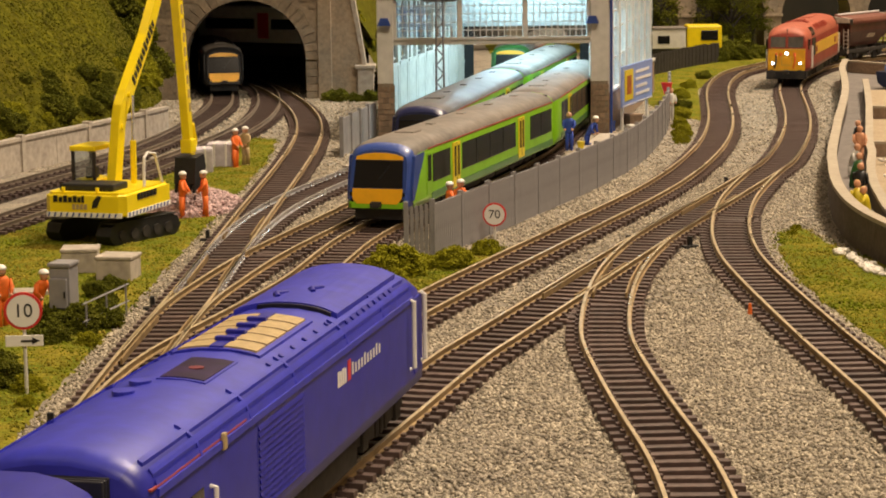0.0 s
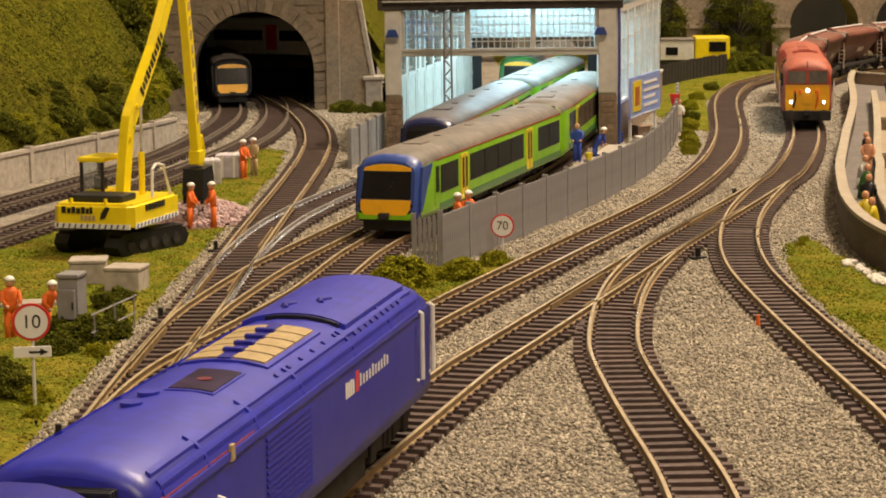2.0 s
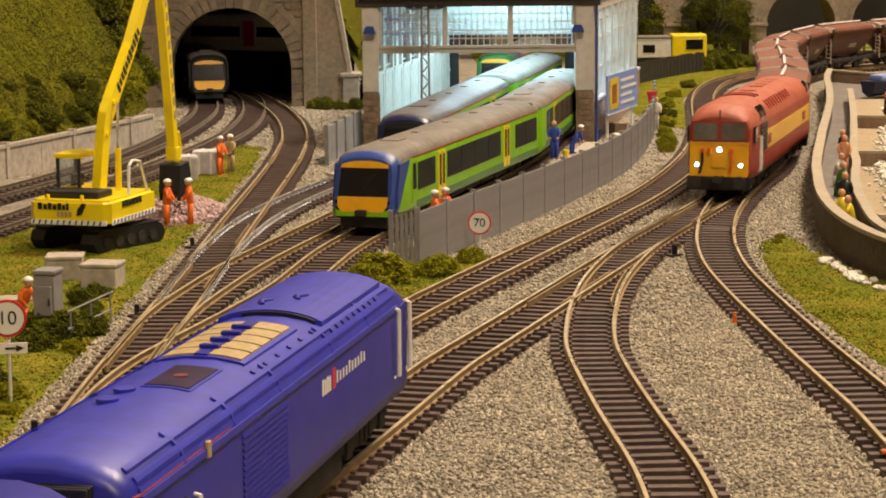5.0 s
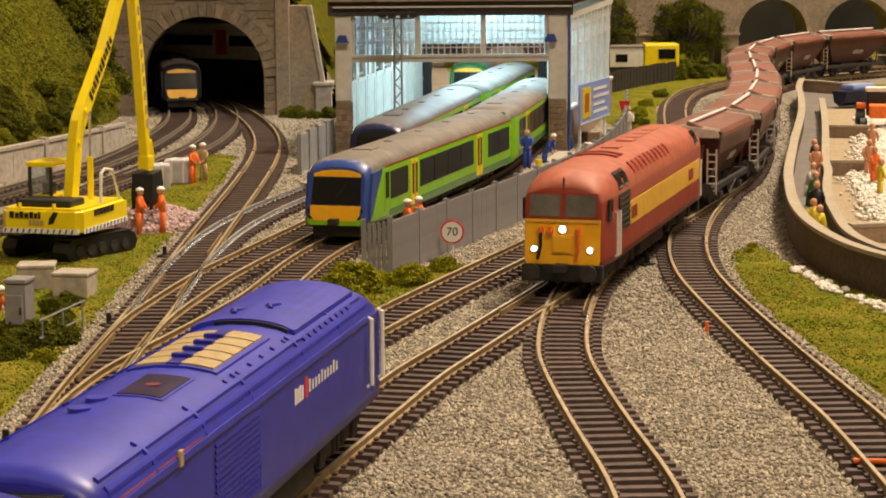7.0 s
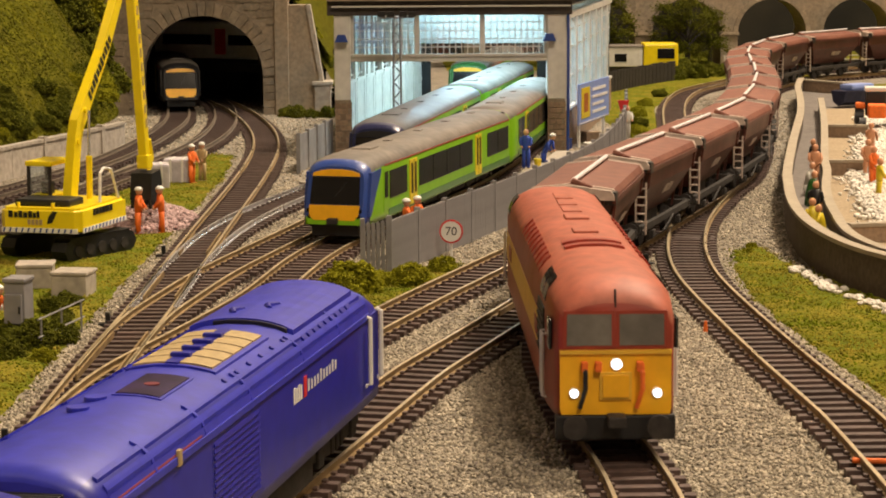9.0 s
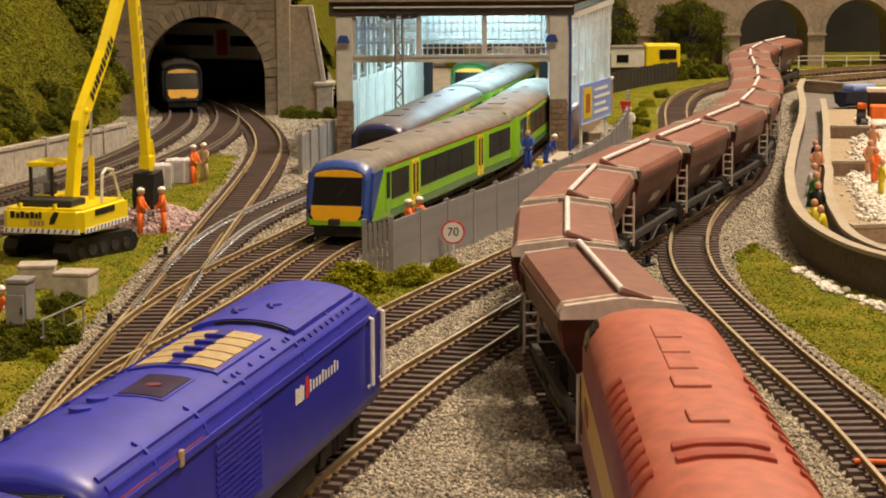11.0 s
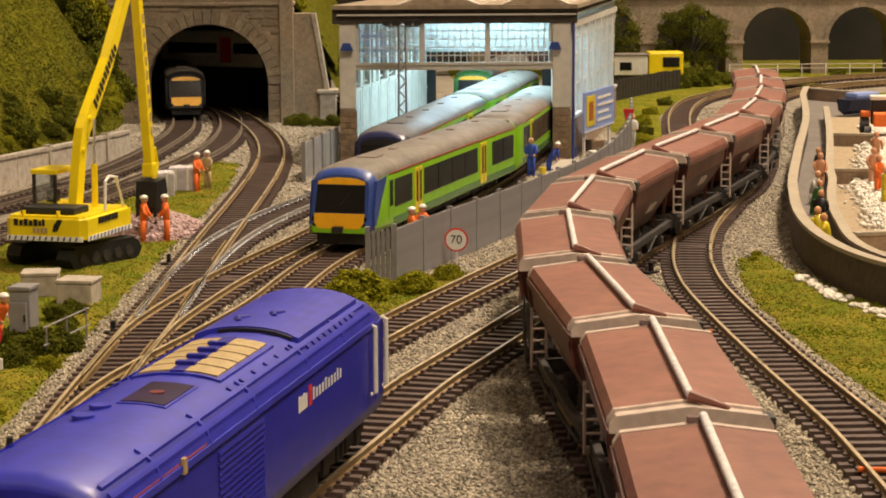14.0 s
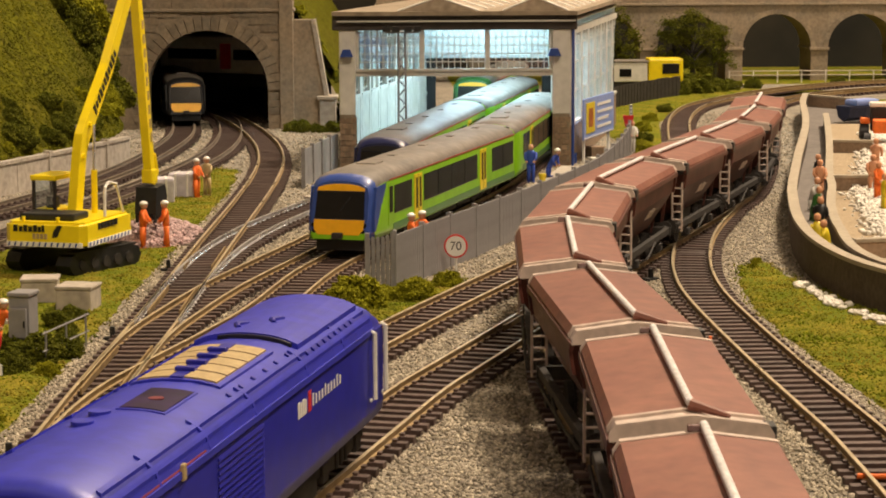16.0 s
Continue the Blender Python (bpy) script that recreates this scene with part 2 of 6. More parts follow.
def ball(bm, c, r, mi=0, sz=1.0, u=10, v=7):
    rings = []
    for k in range(1, v):
        a = math.pi * k / v
        rings.append([(c[0] + r * math.sin(a) * math.cos(2 * math.pi * i / u), c[1] + r * math.sin(a) * math.sin(2 * math.pi * i / u), c[2] + sz * r * math.cos(a)) for i in range(u)])
    return loft(bm, rings, pick=lambda k, i: mi)


def crumbs(points, sizes, rng, flat=0.7):
    """Loose six-cornered bits at the given points, as plain lists for raw()."""
    n = len(points)
    base = np.array([(1, 0, 0), (-1, 0, 0), (0, 1, 0), (0, -1, 0), (0, 0, 1), (0, 0, -1)], float)
    v = base[None] * rng.uniform(0.55, 1.25, (n, 6, 1)) + rng.normal(0, 0.18, (n, 6, 3))
    a, b = rng.uniform(0, 6.28, n), rng.uniform(-0.6, 0.6, n)
    ca, sa, cb, sb = np.cos(a)[:, None], np.sin(a)[:, None], np.cos(b)[:, None], np.sin(b)[:, None]
    x, y, z = v[..., 0], v[..., 1], v[..., 2] * flat
    y, z = cb * y - sb * z, sb * y + cb * z
    x, y = ca * x - sa * y, sa * x + ca * y
    out = np.stack([x, y, z], -1) * np.asarray(sizes)[:, None, None] + np.asarray(points)[:, None, :]
    tri = np.array([(0, 2, 4), (2, 1, 4), (1, 3, 4), (3, 0, 4), (2, 0, 5), (1, 2, 5), (3, 1, 5), (0, 3, 5)])
    faces = (tri[None] + 6 * np.arange(n)[:, None, None]).reshape(-1, 3)
    return out.reshape(-1, 3), faces


def raw_np(name, v, f, mats, parent=None, label=""):
    me = bpy.data.meshes.new(name)
    me.vertices.add(len(v))
    me.vertices.foreach_set("co", (np.asarray(v) * MM).ravel())
    me.loops.add(f.size)
    me.loops.foreach_set("vertex_index", f.ravel().astype(np.int32))
    me.polygons.add(len(f))
    me.polygons.foreach_set("loop_start", np.arange(0, f.size, 3, dtype=np.int32))
    me.update()
    me.validate()
    me.materials.append(mats)
    ob = new(name, me)
    if parent:
        ob.parent = parent
    return tagged(ob, label)


def inside(poly, x, y):
    hit = np.zeros(len(x), bool)
    for (x0, y0), (x1, y1) in zip(poly, poly[1:] + poly[:1]):
        c = ((y0 > y) != (y1 > y)) & (x < (x1 - x0) * (y - y0) / ((y1 - y0) or 1e-9) + x0)
        hit ^= c
    return hit


# ---------------------------------------------------------------- lines of the railway
def curve_of(pts, step=4.0):
    """A smooth line through the points, evenly stepped."""
    p = [np.array(q, float) for q in pts]
    p = [2 * p[0] - p[1]] + p + [2 * p[-1] - p[-2]]
    out = []
    for i in range(1, len(p) - 2):
        for u in np.linspace(0, 1, 40, endpoint=False):
            a, b, c, d = p[i - 1:i + 3]
            out.append(0.5 * (2 * b + (c - a) * u + (2 * a - 5 * b + 4 * c - d) * u * u + (3 * b - a - 3 * c + d) * u ** 3))
    out.append(p[-2])
    out = np.array(out)
    ker = np.ones(31) / 31
    for _ in range(2):
        pad = np.vstack([2 * out[0] - out[15:0:-1], out, 2 * out[-1] - out[-2:-17:-1]])
        out = np.stack([np.convolve(pad[:, k], ker, "valid") for k in (0, 1)], 1)
    s = np.r_[0, np.cumsum(np.linalg.norm(np.diff(out, axis=0), axis=1))]
    n = int(s[-1] / step)
    e = np.linspace(0, s[-1], n + 1)
    return np.stack([np.interp(e, s, out[:, 0]), np.interp(e, s, out[:, 1])], 1)


def along(line, s):
    seg = np.r_[0, np.cumsum(np.linalg.norm(np.diff(line, axis=0), axis=1))]
    return np.array([np.interp(s, seg, line[:, 0]), np.interp(s, seg, line[:, 1])])


def length(line):
    return float(np.linalg.norm(np.diff(line, axis=0), axis=1).sum())


FAR_X = [(1250, 2312), (950, 2301), (760, 2273), (600, 2216), (477, 2143), (392, 2052), (334, 1921), (297, 1780), (277, 1644), (257, 1502), (232, 1368), (204, 1248)]
TO_MAIN = [(188, 1198), (160, 1119), (130, 1036), (102, 960), (72, 874), (50, 810), (20, 724), (7, 687), (-13, 614), (-40, 516), (-75, 385), (-115, 227), (-155, 68)]
TO_NEAR = [(188, 1198), (160, 1119), (130, 1036), (102, 960), (86, 905), (74, 852), (65, 795), (59, 736), (58, 693), (61, 615), (64, 567), (65, 521), (62, 425), (57, 305), (53, 180), (52, 40), (54, -113), (70, -397), (100, -737), (140, -1077)]
LINE_M = curve_of(FAR_X + TO_MAIN)
LINE_A = curve_of(FAR_X + TO_NEAR)
LINE_B = curve_of([(232, 1368), (204, 1248), (188, 1198), (168, 1130), (149, 1053), (136, 975), (130, 915), (128, 852), (132, 720), (134, 679), (136, 636), (137, 605), (136, 487), (130, 340), (120, 113)])
LINE_F = curve_of([(1250, 2358), (800, 2342), (600, 2307), (469, 2239), (386, 2148), (332, 2061), (286, 1970), (263, 1904), (238, 1786), (219, 1644), (203, 1505), (175, 1334), (134, 1172), (99, 1068), (71, 994), (36, 900), (5, 817), (-30, 714), (-64, 601), (-104, 459), (-145, 295)])
LINE_D = curve_of([(-103, 283), (-101, 453), (-99, 622), (-97, 723), (-93, 831), (-89, 1035), (-86, 1145), (-83, 1288), (-84, 1446), (-97, 1594), (-127, 1769), (-170, 1927), (-220, 2040)])
LINE_G = curve_of([(-99, 567), (-95, 650), (-88, 703), (-76, 748), (-55, 831), (-47, 880), (-38, 940), (-24, 1000), (9, 1110), (57, 1275), (86, 1430), (117, 1600), (152, 1790)])
LINE_S = curve_of([(-97, 703), (-94, 788), (-87, 838), (-77, 898), (-64, 954), (-44, 1034), (-27, 1105), (-13, 1165), (18, 1317), (46, 1460), (81, 1630), (112, 1790)])
LINE_S2 = curve_of([(-93, 816), (-91, 926), (-84, 1029), (-71, 1105), (-57, 1162), (-36, 1241), (-12, 1360), (18, 1519), (46, 1660), (62, 1740), (84, 1850), (112, 2000)])
LINE_E2 = curve_of([(-320, 884), (-270, 1031), (-230, 1165), (-204, 1263), (-178, 1402), (-167, 1576), (-168, 1700), (-190, 1882), (-230, 2040)])
LINE_E1 = curve_of([(-270, 816), (-235, 935), (-207, 1037), (-190, 1118), (-170, 1224), (-147, 1353), (-129, 1493), (-127, 1644), (-141, 1801), (-170, 1927), (-215, 2040)])


# ---------------------------------------------------------------- hall round the layout
def hall():
    t = 60
    for name, b in (("wall_north", (-3000, 3000, 3000, 3000 + t, -900, 2400)), ("wall_south", (-3000, 3000, -3000 - t, -3000, -900, 2400)),
                    ("wall_west", (-3000 - t, -3000, -3000, 3000, -900, 2400)), ("wall_east", (3000, 3000 + t, -3000, 3000, -900, 2400))):
        tagged(part(name, cube(*b), PLASTER), "plain plastered wall of the exhibition hall", "wall", kind="structure")
    tagged(part("ceiling", cube(-3060, 3060, -3060, 3060, 2400, 2460), PLASTER), "plain hall ceiling", "ceiling", kind="structure")
    tagged(part("floor", cube(-3060, 3060, -3060, 3060, -960, -900), HALLFLOOR), "dark hall floor", "floor", kind="structure")


hall()

# ---------------------------------------------------------------- ground
GZ = -5.0
GRASS_LEFT = [(-122, 380), (-121, 640), (-117, 800), (-109, 1050), (-101, 1290), (-104, 1420), (-120, 1440), (-150, 1330), (-172, 1215), (-200, 1090), (-225, 990), (-262, 860), (-330, 600), (-340, 380)]
GRASS_MID = [(-26, 790), (-12, 830), (12, 868), (34, 925), (28, 950), (12, 930), (-4, 905), (-14, 915), (-26, 890), (-34, 840)]
GRASS_RIGHT = [(159, 980), (173, 990), (178, 940), (200, 850), (260, 700), (260, 480), (165, 560), (158, 640), (152, 718), (148, 783), (146, 862), (150, 930)]
GRASS_FAR = [(196, 1500), (206, 1640), (222, 1790), (252, 1900), (300, 2010), (360, 2110), (440, 2170), (200, 2300), (150, 1900), (170, 1600)]
GRASS_REAR = [(60, 2290), (1250, 2290), (1250, 2600), (60, 2600)]
GRASS_BACK = [(310, 1500), (330, 1700), (372, 1900), (450, 2030), (600, 2140), (1200, 2200), (1200, 1700), (420, 1750), (345, 1560)]
PATCHES = (GRASS_LEFT, GRASS_MID, GRASS_RIGHT, GRASS_FAR, GRASS_BACK, GRASS_REAR)


def ground():
    xs, ys = np.linspace(-1300, 1500, 141), np.linspace(-1300, 2980, 215)
    v = [(x, y, GZ + 0.5 * noise.noise((x * 0.03, y * 0.03, 0))) for y in ys for x in xs]
    n = len(xs)
    f = [(j * n + i, j * n + i + 1, j * n + n + i + 1, j * n + n + i) for j in range(len(ys) - 1) for i in range(n - 1)]
    tagged(raw("ground", v, f, BALLAST, smooth=True), "grey-beige ballast covering the layout board", "ballast", kind="structure")
    tagged(part("layout_board", cube(-1300, 1500, -1300, 2980, -60, -8), mat("board_edge", (0.05, 0.04, 0.035), 0.8)), "dark wooden board under the model railway", "baseboard", kind="structure")


def patch(poly, rng, mats, name, label):
    """A low mound of turf with an uneven edge."""
    c = []
    for a, b in zip(poly, poly[1:] + poly[:1]):
        a, b = np.array(a, float), np.array(b, float)
        m = max(1, int(np.linalg.norm(b - a) / 7))
        c += [a + (b - a) * i / m for i in range(m)]
    c = np.array(c)
    turn = np.sum(c[:, 0] * np.roll(c[:, 1], -1) - c[:, 1] * np.roll(c[:, 0], -1))
    d = np.roll(c, -2, 0) - np.roll(c, 2, 0)
    d /= np.linalg.norm(d, axis=1)[:, None]
    inward = np.stack([-d[:, 1], d[:, 0]], 1) * (1 if turn > 0 else -1)
    c = c + rng.normal(0, 0.9, c.shape)
    bm = bmesh.new()
    rings = []
    for k, (s, z) in enumerate(((0.0, -0.6), (1.2, 0.5), (3.0, 1.0))):
        rings.append([bm.verts.new((*(p + q * s), GZ + z)) for p, q in zip(c, inward)])
    for a, b in zip(rings, rings[1:]):
        for i in range(len(c)):
            bm.faces.new((a[i], a[(i + 1) % len(c)], b[(i + 1) % len(c)], b[i]))
    bmesh.ops.triangulate(bm, faces=[bm.faces.new(rings[-1])])
    for f in bm.faces:
        if f.normal.z < 0:
            f.normal_flip()
    tagged(part(name, bm, mats, smooth=True), label, "grass", kind="structure")


def near_rails(x, y, reach):
    hit = np.zeros(len(x), bool)
    for line in (LINE_M, LINE_A, LINE_B, LINE_F, LINE_D, LINE_G, LINE_S, LINE_S2, LINE_E1, LINE_E2):
        for q in line[::2]:
            near = (np.abs(x - q[0]) < reach) & (np.abs(y - q[1]) < reach)
            if near.any():
                hit |= near & ((x - q[0]) ** 2 + (y - q[1]) ** 2 < reach ** 2)
    return hit


def scatter():
    rng = np.random.default_rng(4)

    def spread(n, x0, x1, y0, y1):
        return rng.uniform(x0, x1, n), rng.uniform(y0, y1, n)
    sets = [spread(105000, -130, 190, 430, 800), spread(62000, -190, 240, 800, 1250), spread(26000, -260, 340, 1250, 1900)]
    size = [(0.4, 1.05), (0.5, 1.1), (0.65, 1.25)]
    vv, ff, off = [], [], 0
    for (x, y), (lo, hi) in zip(sets, size):
        keep = ~near_rails(x, y, 13.0)
        for p in PATCHES:
            keep &= ~inside(p, x, y)
        x, y = x[keep], y[keep]
        v, f = crumbs(np.stack([x, y, np.full(len(x), GZ + 0.35)], 1), rng.uniform(lo, hi, len(x)), rng)
        vv.append(v), ff.append(f + off)
        off += len(v)
    # finer chips lie between the sleepers' ends and the rails
    x, y = spread(9000, -130, 190, 430, 1000)
    keep = near_rails(x, y, 13.0)
    v, f = crumbs(np.stack([x[keep], y[keep], np.full(keep.sum(), GZ + 0.0)], 1), rng.uniform(0.3, 0.6, keep.sum()), rng)
    vv.append(v), ff.append(f + off)
    tagged(raw_np("ballast_stones", np.vstack(vv), np.vstack(ff), STONE), "loose grey-beige granite ballast chippings", "ballast", kind="stuff")
    vv, ff, off = [], [], 0
    for p, n in ((GRASS_LEFT, 78000), (GRASS_MID, 8000), (GRASS_RIGHT, 26000), (GRASS_FAR, 7000), (GRASS_BACK, 5000)):
        a = np.array(p)
        x, y = spread(n, a[:, 0].min() - 2, a[:, 0].max() + 2, a[:, 1].min(), a[:, 1].max())
        keep = inside(p, x + rng.normal(0, 2.0, n), y + rng.normal(0, 4.0, n)) & ~near_rails(x, y, 14)
        clump = np.array([noise.noise((q * 0.06, w * 0.04, 3.0)) for q, w in zip(x, y)])
        keep &= (clump > -0.35) | (rng.random(n) < 0.35)
        x, y, clump = x[keep], y[keep], clump[keep]
        s = rng.uniform(0.25, 0.6, len(x)) * (1 + 0.8 * np.clip(clump, 0, 1))
        v, f = crumbs(np.stack([x, y, GZ + 0.9 + s * 0.4], 1), s, rng, 1.1)
        vv.append(v), ff.append(f + off)
        off += len(v)
    tagged(raw_np("grass_tufts", np.vstack(vv), np.vstack(ff), TURF), "short green and straw-coloured modelling turf", "grass", kind="stuff")


ground()
_rng = np.random.default_rng(2)
for p_ in PATCHES:
    patch(p_, _rng, GRASS, "grass_patch", "mossy green modelling grass on the layout")
scatter()


# ---------------------------------------------------------------- track
def normals(line):
    d = np.gradient(line, axis=0)
    d /= np.linalg.norm(d, axis=1)[:, None]
    return d, np.stack([-d[:, 1], d[:, 0]], 1)


SLEEPER_MESH = {}


def sleeper_mesh(long=28.0):
    if long not in SLEEPER_MESH:
        bm = bmesh.new()
        box(bm, -long / 2, long / 2, -1.75, 1.75, -5.6, -2.55, 0.22)
        for f in bm.faces:
            f.smooth = False
        for v in bm.verts:
            v.co *= MM
        me = bpy.data.meshes.new("sleeper")
        bm.to_mesh(me)
        bm.free()
        me.materials.append(SLEEPER)
        SLEEPER_MESH[long] = me
    return SLEEPER_MESH[long]


def rail_bar(line, side, bright, parent, cut=None):
    d, n = normals(line)
    keep = np.ones(len(line), bool) if cut is None else cut
    prof = [(-1.0, -2.55), (-1.0, -2.2), (-0.35, -2.0), (-0.35, -0.75), (-0.6, -0.6), (-0.6, -0.05), (-0.45, 0.0), (0.45, 0.0), (0.6, -0.05), (0.6, -0.6), (0.35, -0.75), (0.35, -2.0), (1.0, -2.2), (1.0, -2.55)]
    bm = bmesh.new()
    run = []
    for i in range(len(line) + 1):
        if i < len(line) and keep[i]:
            c = line[i] + n[i] * side * 8.55
            run.append([(*(c + n[i] * p[0]), p[1]) for p in prof])
        elif len(run) > 1:
            loft(bm, run, pick=lambda k, j: 1 if j in (5, 6, 7) else 0)
            run = []
        else:
            run = []
    return part("rail", bm, {"silver": [SILVER, SILVER], "dull": [RAILDULL, RAILDULL]}.get(bright, [RAIL, RAILTOP]), parent)


def track(line, label, partner=None, bright="tan", y_pieces=1150, y_start=0.0, chairs=True, wide=None):
    """partner: the line from which this one branches: where the two run together, the partner's timbers carry both."""
    if y_start:
        line = line[line[:, 1] < y_start] if y_start > 0 else line
    root = thing("railway_track", Matrix(), label, "railway track", "railway tracks")
    for side in (-1, 1):
        rail_bar(line, side, bright, root)
    dd, nn = normals(line)
    lift = 0.05 * len([o for o in scene.objects if o.name.startswith("railway_track")])
    # near-black sheet under the sleepers, showing in the gaps between them
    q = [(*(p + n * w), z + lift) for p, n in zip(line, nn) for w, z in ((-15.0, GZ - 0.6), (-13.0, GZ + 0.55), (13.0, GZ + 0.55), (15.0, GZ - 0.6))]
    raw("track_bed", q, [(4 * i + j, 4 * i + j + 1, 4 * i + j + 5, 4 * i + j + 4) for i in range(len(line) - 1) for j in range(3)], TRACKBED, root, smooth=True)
    L, s, k = length(line), 4.0, 0
    bm_far, bm_ch = bmesh.new(), bmesh.new()
    d_all, _ = normals(line)
    seg = np.r_[0, np.cumsum(np.linalg.norm(np.diff(line, axis=0), axis=1))]
    while s < L - 3:
        p = along(line, s)
        i = min(len(line) - 1, int(np.searchsorted(seg, s)))
        d = d_all[i]
        ang = math.degrees(math.atan2(d[1], d[0])) - 90
        shift, long = 0.0, 28.0
        if partner is not None:
            gap = np.linalg.norm(partner - p, axis=1).min()
            if gap < 19:
                s += 8.3
                continue
        if wide is not None:
            for other in wide:
                q = other[np.linalg.norm(other - p, axis=1).argmin()]
                g = float(np.dot(q - p, (-d[1], d[0])))
                if 1.5 < abs(g) < 19.5 and np.linalg.norm(q - p) < 21:
                    long = 28.0 + round(abs(g))
                    shift = g / 2
        c = p + np.array((-d[1], d[0])) * shift
        if p[1] < y_pieces and k < 290:
            ob = new("sleeper", sleeper_mesh(long))
            ob.parent = root
            ob.matrix_basis = place(c[0], c[1], random.uniform(-0.08, 0.08), ang + random.uniform(-1.2, 1.2))
            k += 1
        else:
            m = place(c[0], c[1], 0, ang)
            b = bmesh.new()
            box(b, -long / 2, long / 2, -1.75, 1.75, -5.6, -2.55)
            for f in b.faces:
                bm_far.faces.new([bm_far.verts.new((m @ (v.co * MM)) / MM) for v in f.verts])
            b.free()
        if chairs and p[1] < 1300:
            m = place(p[0], p[1], 0, ang)
            for sx in (-8.55, 8.55):
                for q in (-1.55, 1.55):
                    vs = [bm_ch.verts.new((m @ (Vector((sx + q + a, b_, z)) * MM)) / MM) for a in (-0.7, 0.7) for b_ in (-1.1, 1.1) for z in (-2.6, -1.75)]
                    for f in ((0, 1, 3, 2), (4, 6, 7, 5), (0, 4, 5, 1), (2, 3, 7, 6), (1, 5, 7, 3)):
                        bm_ch.faces.new([vs[i_] for i_ in f])
        s += 8.3
    if len(bm_far.faces):
        tagged(part("far_sleeper_run", bm_far, SLEEPER, root), kind="stuff")
    if len(bm_ch.faces):
        tagged(part("rail_chair_run", bm_ch, SLEEPER, root), kind="stuff")
    return root


def check_rail(line, y0, y1, side, root):
    d, n = normals(line)
    bm = bmesh.new()
    run = []
    for p, q in zip(line, n):
        if y0 < p[1] < y1:
            c = p + q * side * 6.3
            run.append([(*(c + q * w), z) for w, z in ((-0.35, -2.55), (-0.35, -0.3), (0.35, -0.3), (0.35, -2.55))])
    if len(run) > 1:
        part("check_rail", loft(bm, run), RAIL, root, "short check rail at the crossing")


LAB = "brown-sleepered track with tan rails"
T_M = track(LINE_M, LAB, wide=[LINE_A[LINE_A[:, 1] < 1100], LINE_B[LINE_B[:, 1] < 1290]])
T_A = track(LINE_A[LINE_A[:, 1] < 1060], LAB + " curving towards the viewer", partner=LINE_M)
track(LINE_B[LINE_B[:, 1] < 1330], LAB + ", leading past the grass", partner=LINE_M)
track(LINE_F, LAB + " beside the grey fence")
T_D = track(LINE_D, LAB + " leading to the tunnel", wide=[LINE_G, LINE_S, LINE_S2])
track(LINE_G, LAB + " under the green railcar", partner=LINE_D)
track(LINE_S, LAB + " into the depot", partner=LINE_D)
track(LINE_S2, "bright silver-railed siding track into the depot", partner=LINE_D, bright="silver")
track(LINE_E1, LAB + " beside the embankment wall", y_pieces=0, bright="dull")
track(LINE_E2, LAB + " beside the embankment wall", y_pieces=0, bright="dull")


for y0_, y1_, s_ in ((800, 880, 1), (800, 880, -1), (1020, 1090, 1), (1020, 1090, -1)):
    check_rail(LINE_M, y0_, y1_, s_, T_M)
check_rail(LINE_A, 800, 880, 1, T_A), check_rail(LINE_A, 800, 880, -1, T_A)
for y0_, y1_ in ((690, 770), (840, 910), (960, 1030)):
    check_rail(LINE_D, y0_, y1_, 1, T_D), check_rail(LINE_D, y0_, y1_, -1, T_D)


# ---------------------------------------------------------------- railway vehicles: x runs forward, z = 0 on the rail heads
def ring(x, half, z0, zside, ztop, n=9, tuck=0.0, rake=0.0, crown=2.2):
    """A carriage section: flat bottom, upright sides, arched roof. rake leans the section back with height."""
    pts = [(-half + tuck, z0), (-half, z0 + 3), (-half, zside)]
    for k in range(1, n):
        a = math.pi * k / n
        c, s_ = math.cos(a), math.sin(a)
        pts.append((-half * math.copysign(abs(c) ** (2 / crown), c), zside + (ztop - zside) * s_ ** (2 / crown)))
    pts += [(half, zside), (half, z0 + 3), (half - tuck, z0)]
    return [(x - rake * (z - z0), y, z) for y, z in pts]


def wheelset(parent, x, r=6.0, half=7.6):
    bm = bmesh.new()
    for s in (-1, 1):
        disc(bm, (x, s * half, r), (0, 1, 0), r, 2.4, 18)
        disc(bm, (x, s * (half - 1.0), r), (0, 1, 0), r + 0.7, 0.8, 18)
    disc(bm, (x, 0, r), (0, 1, 0), 1.0, 2 * half, 8)
    part("wheelset", bm, DARK, parent)


def bogie(parent, x, base=34.0, half=11.5, axles=2):
    bm = bmesh.new()
    for s in (-1, 1):
        prism(bm, [(x - base / 2 - 8, 6), (x - base / 2 - 8, 9), (x - 6, 11), (x + 6, 11), (x + base / 2 + 8, 9), (x + base / 2 + 8, 6), (x + 6, 4), (x - 6, 4)], s * half - 1.2, s * half + 1.2, "y")
        for k in range(axles):
            a = x - base / 2 + base * k / (axles - 1)
            box(bm, a - 3, a + 3, s * half - 2, s * half + 2, 3.5, 8.5, 0.5)
        for a in (x - 5, x, x + 5):
            tube(bm, [(a, s * (half + 0.8), 4), (a, s * (half + 0.8), 10)], 1.1, 6)
    box(bm, x - 8, x + 8, -half, half, 8, 11)
    b = part("bogie", bm, DARK, parent)
    for k in range(axles):
        wheelset(b, x - base / 2 + base * k / (axles - 1))


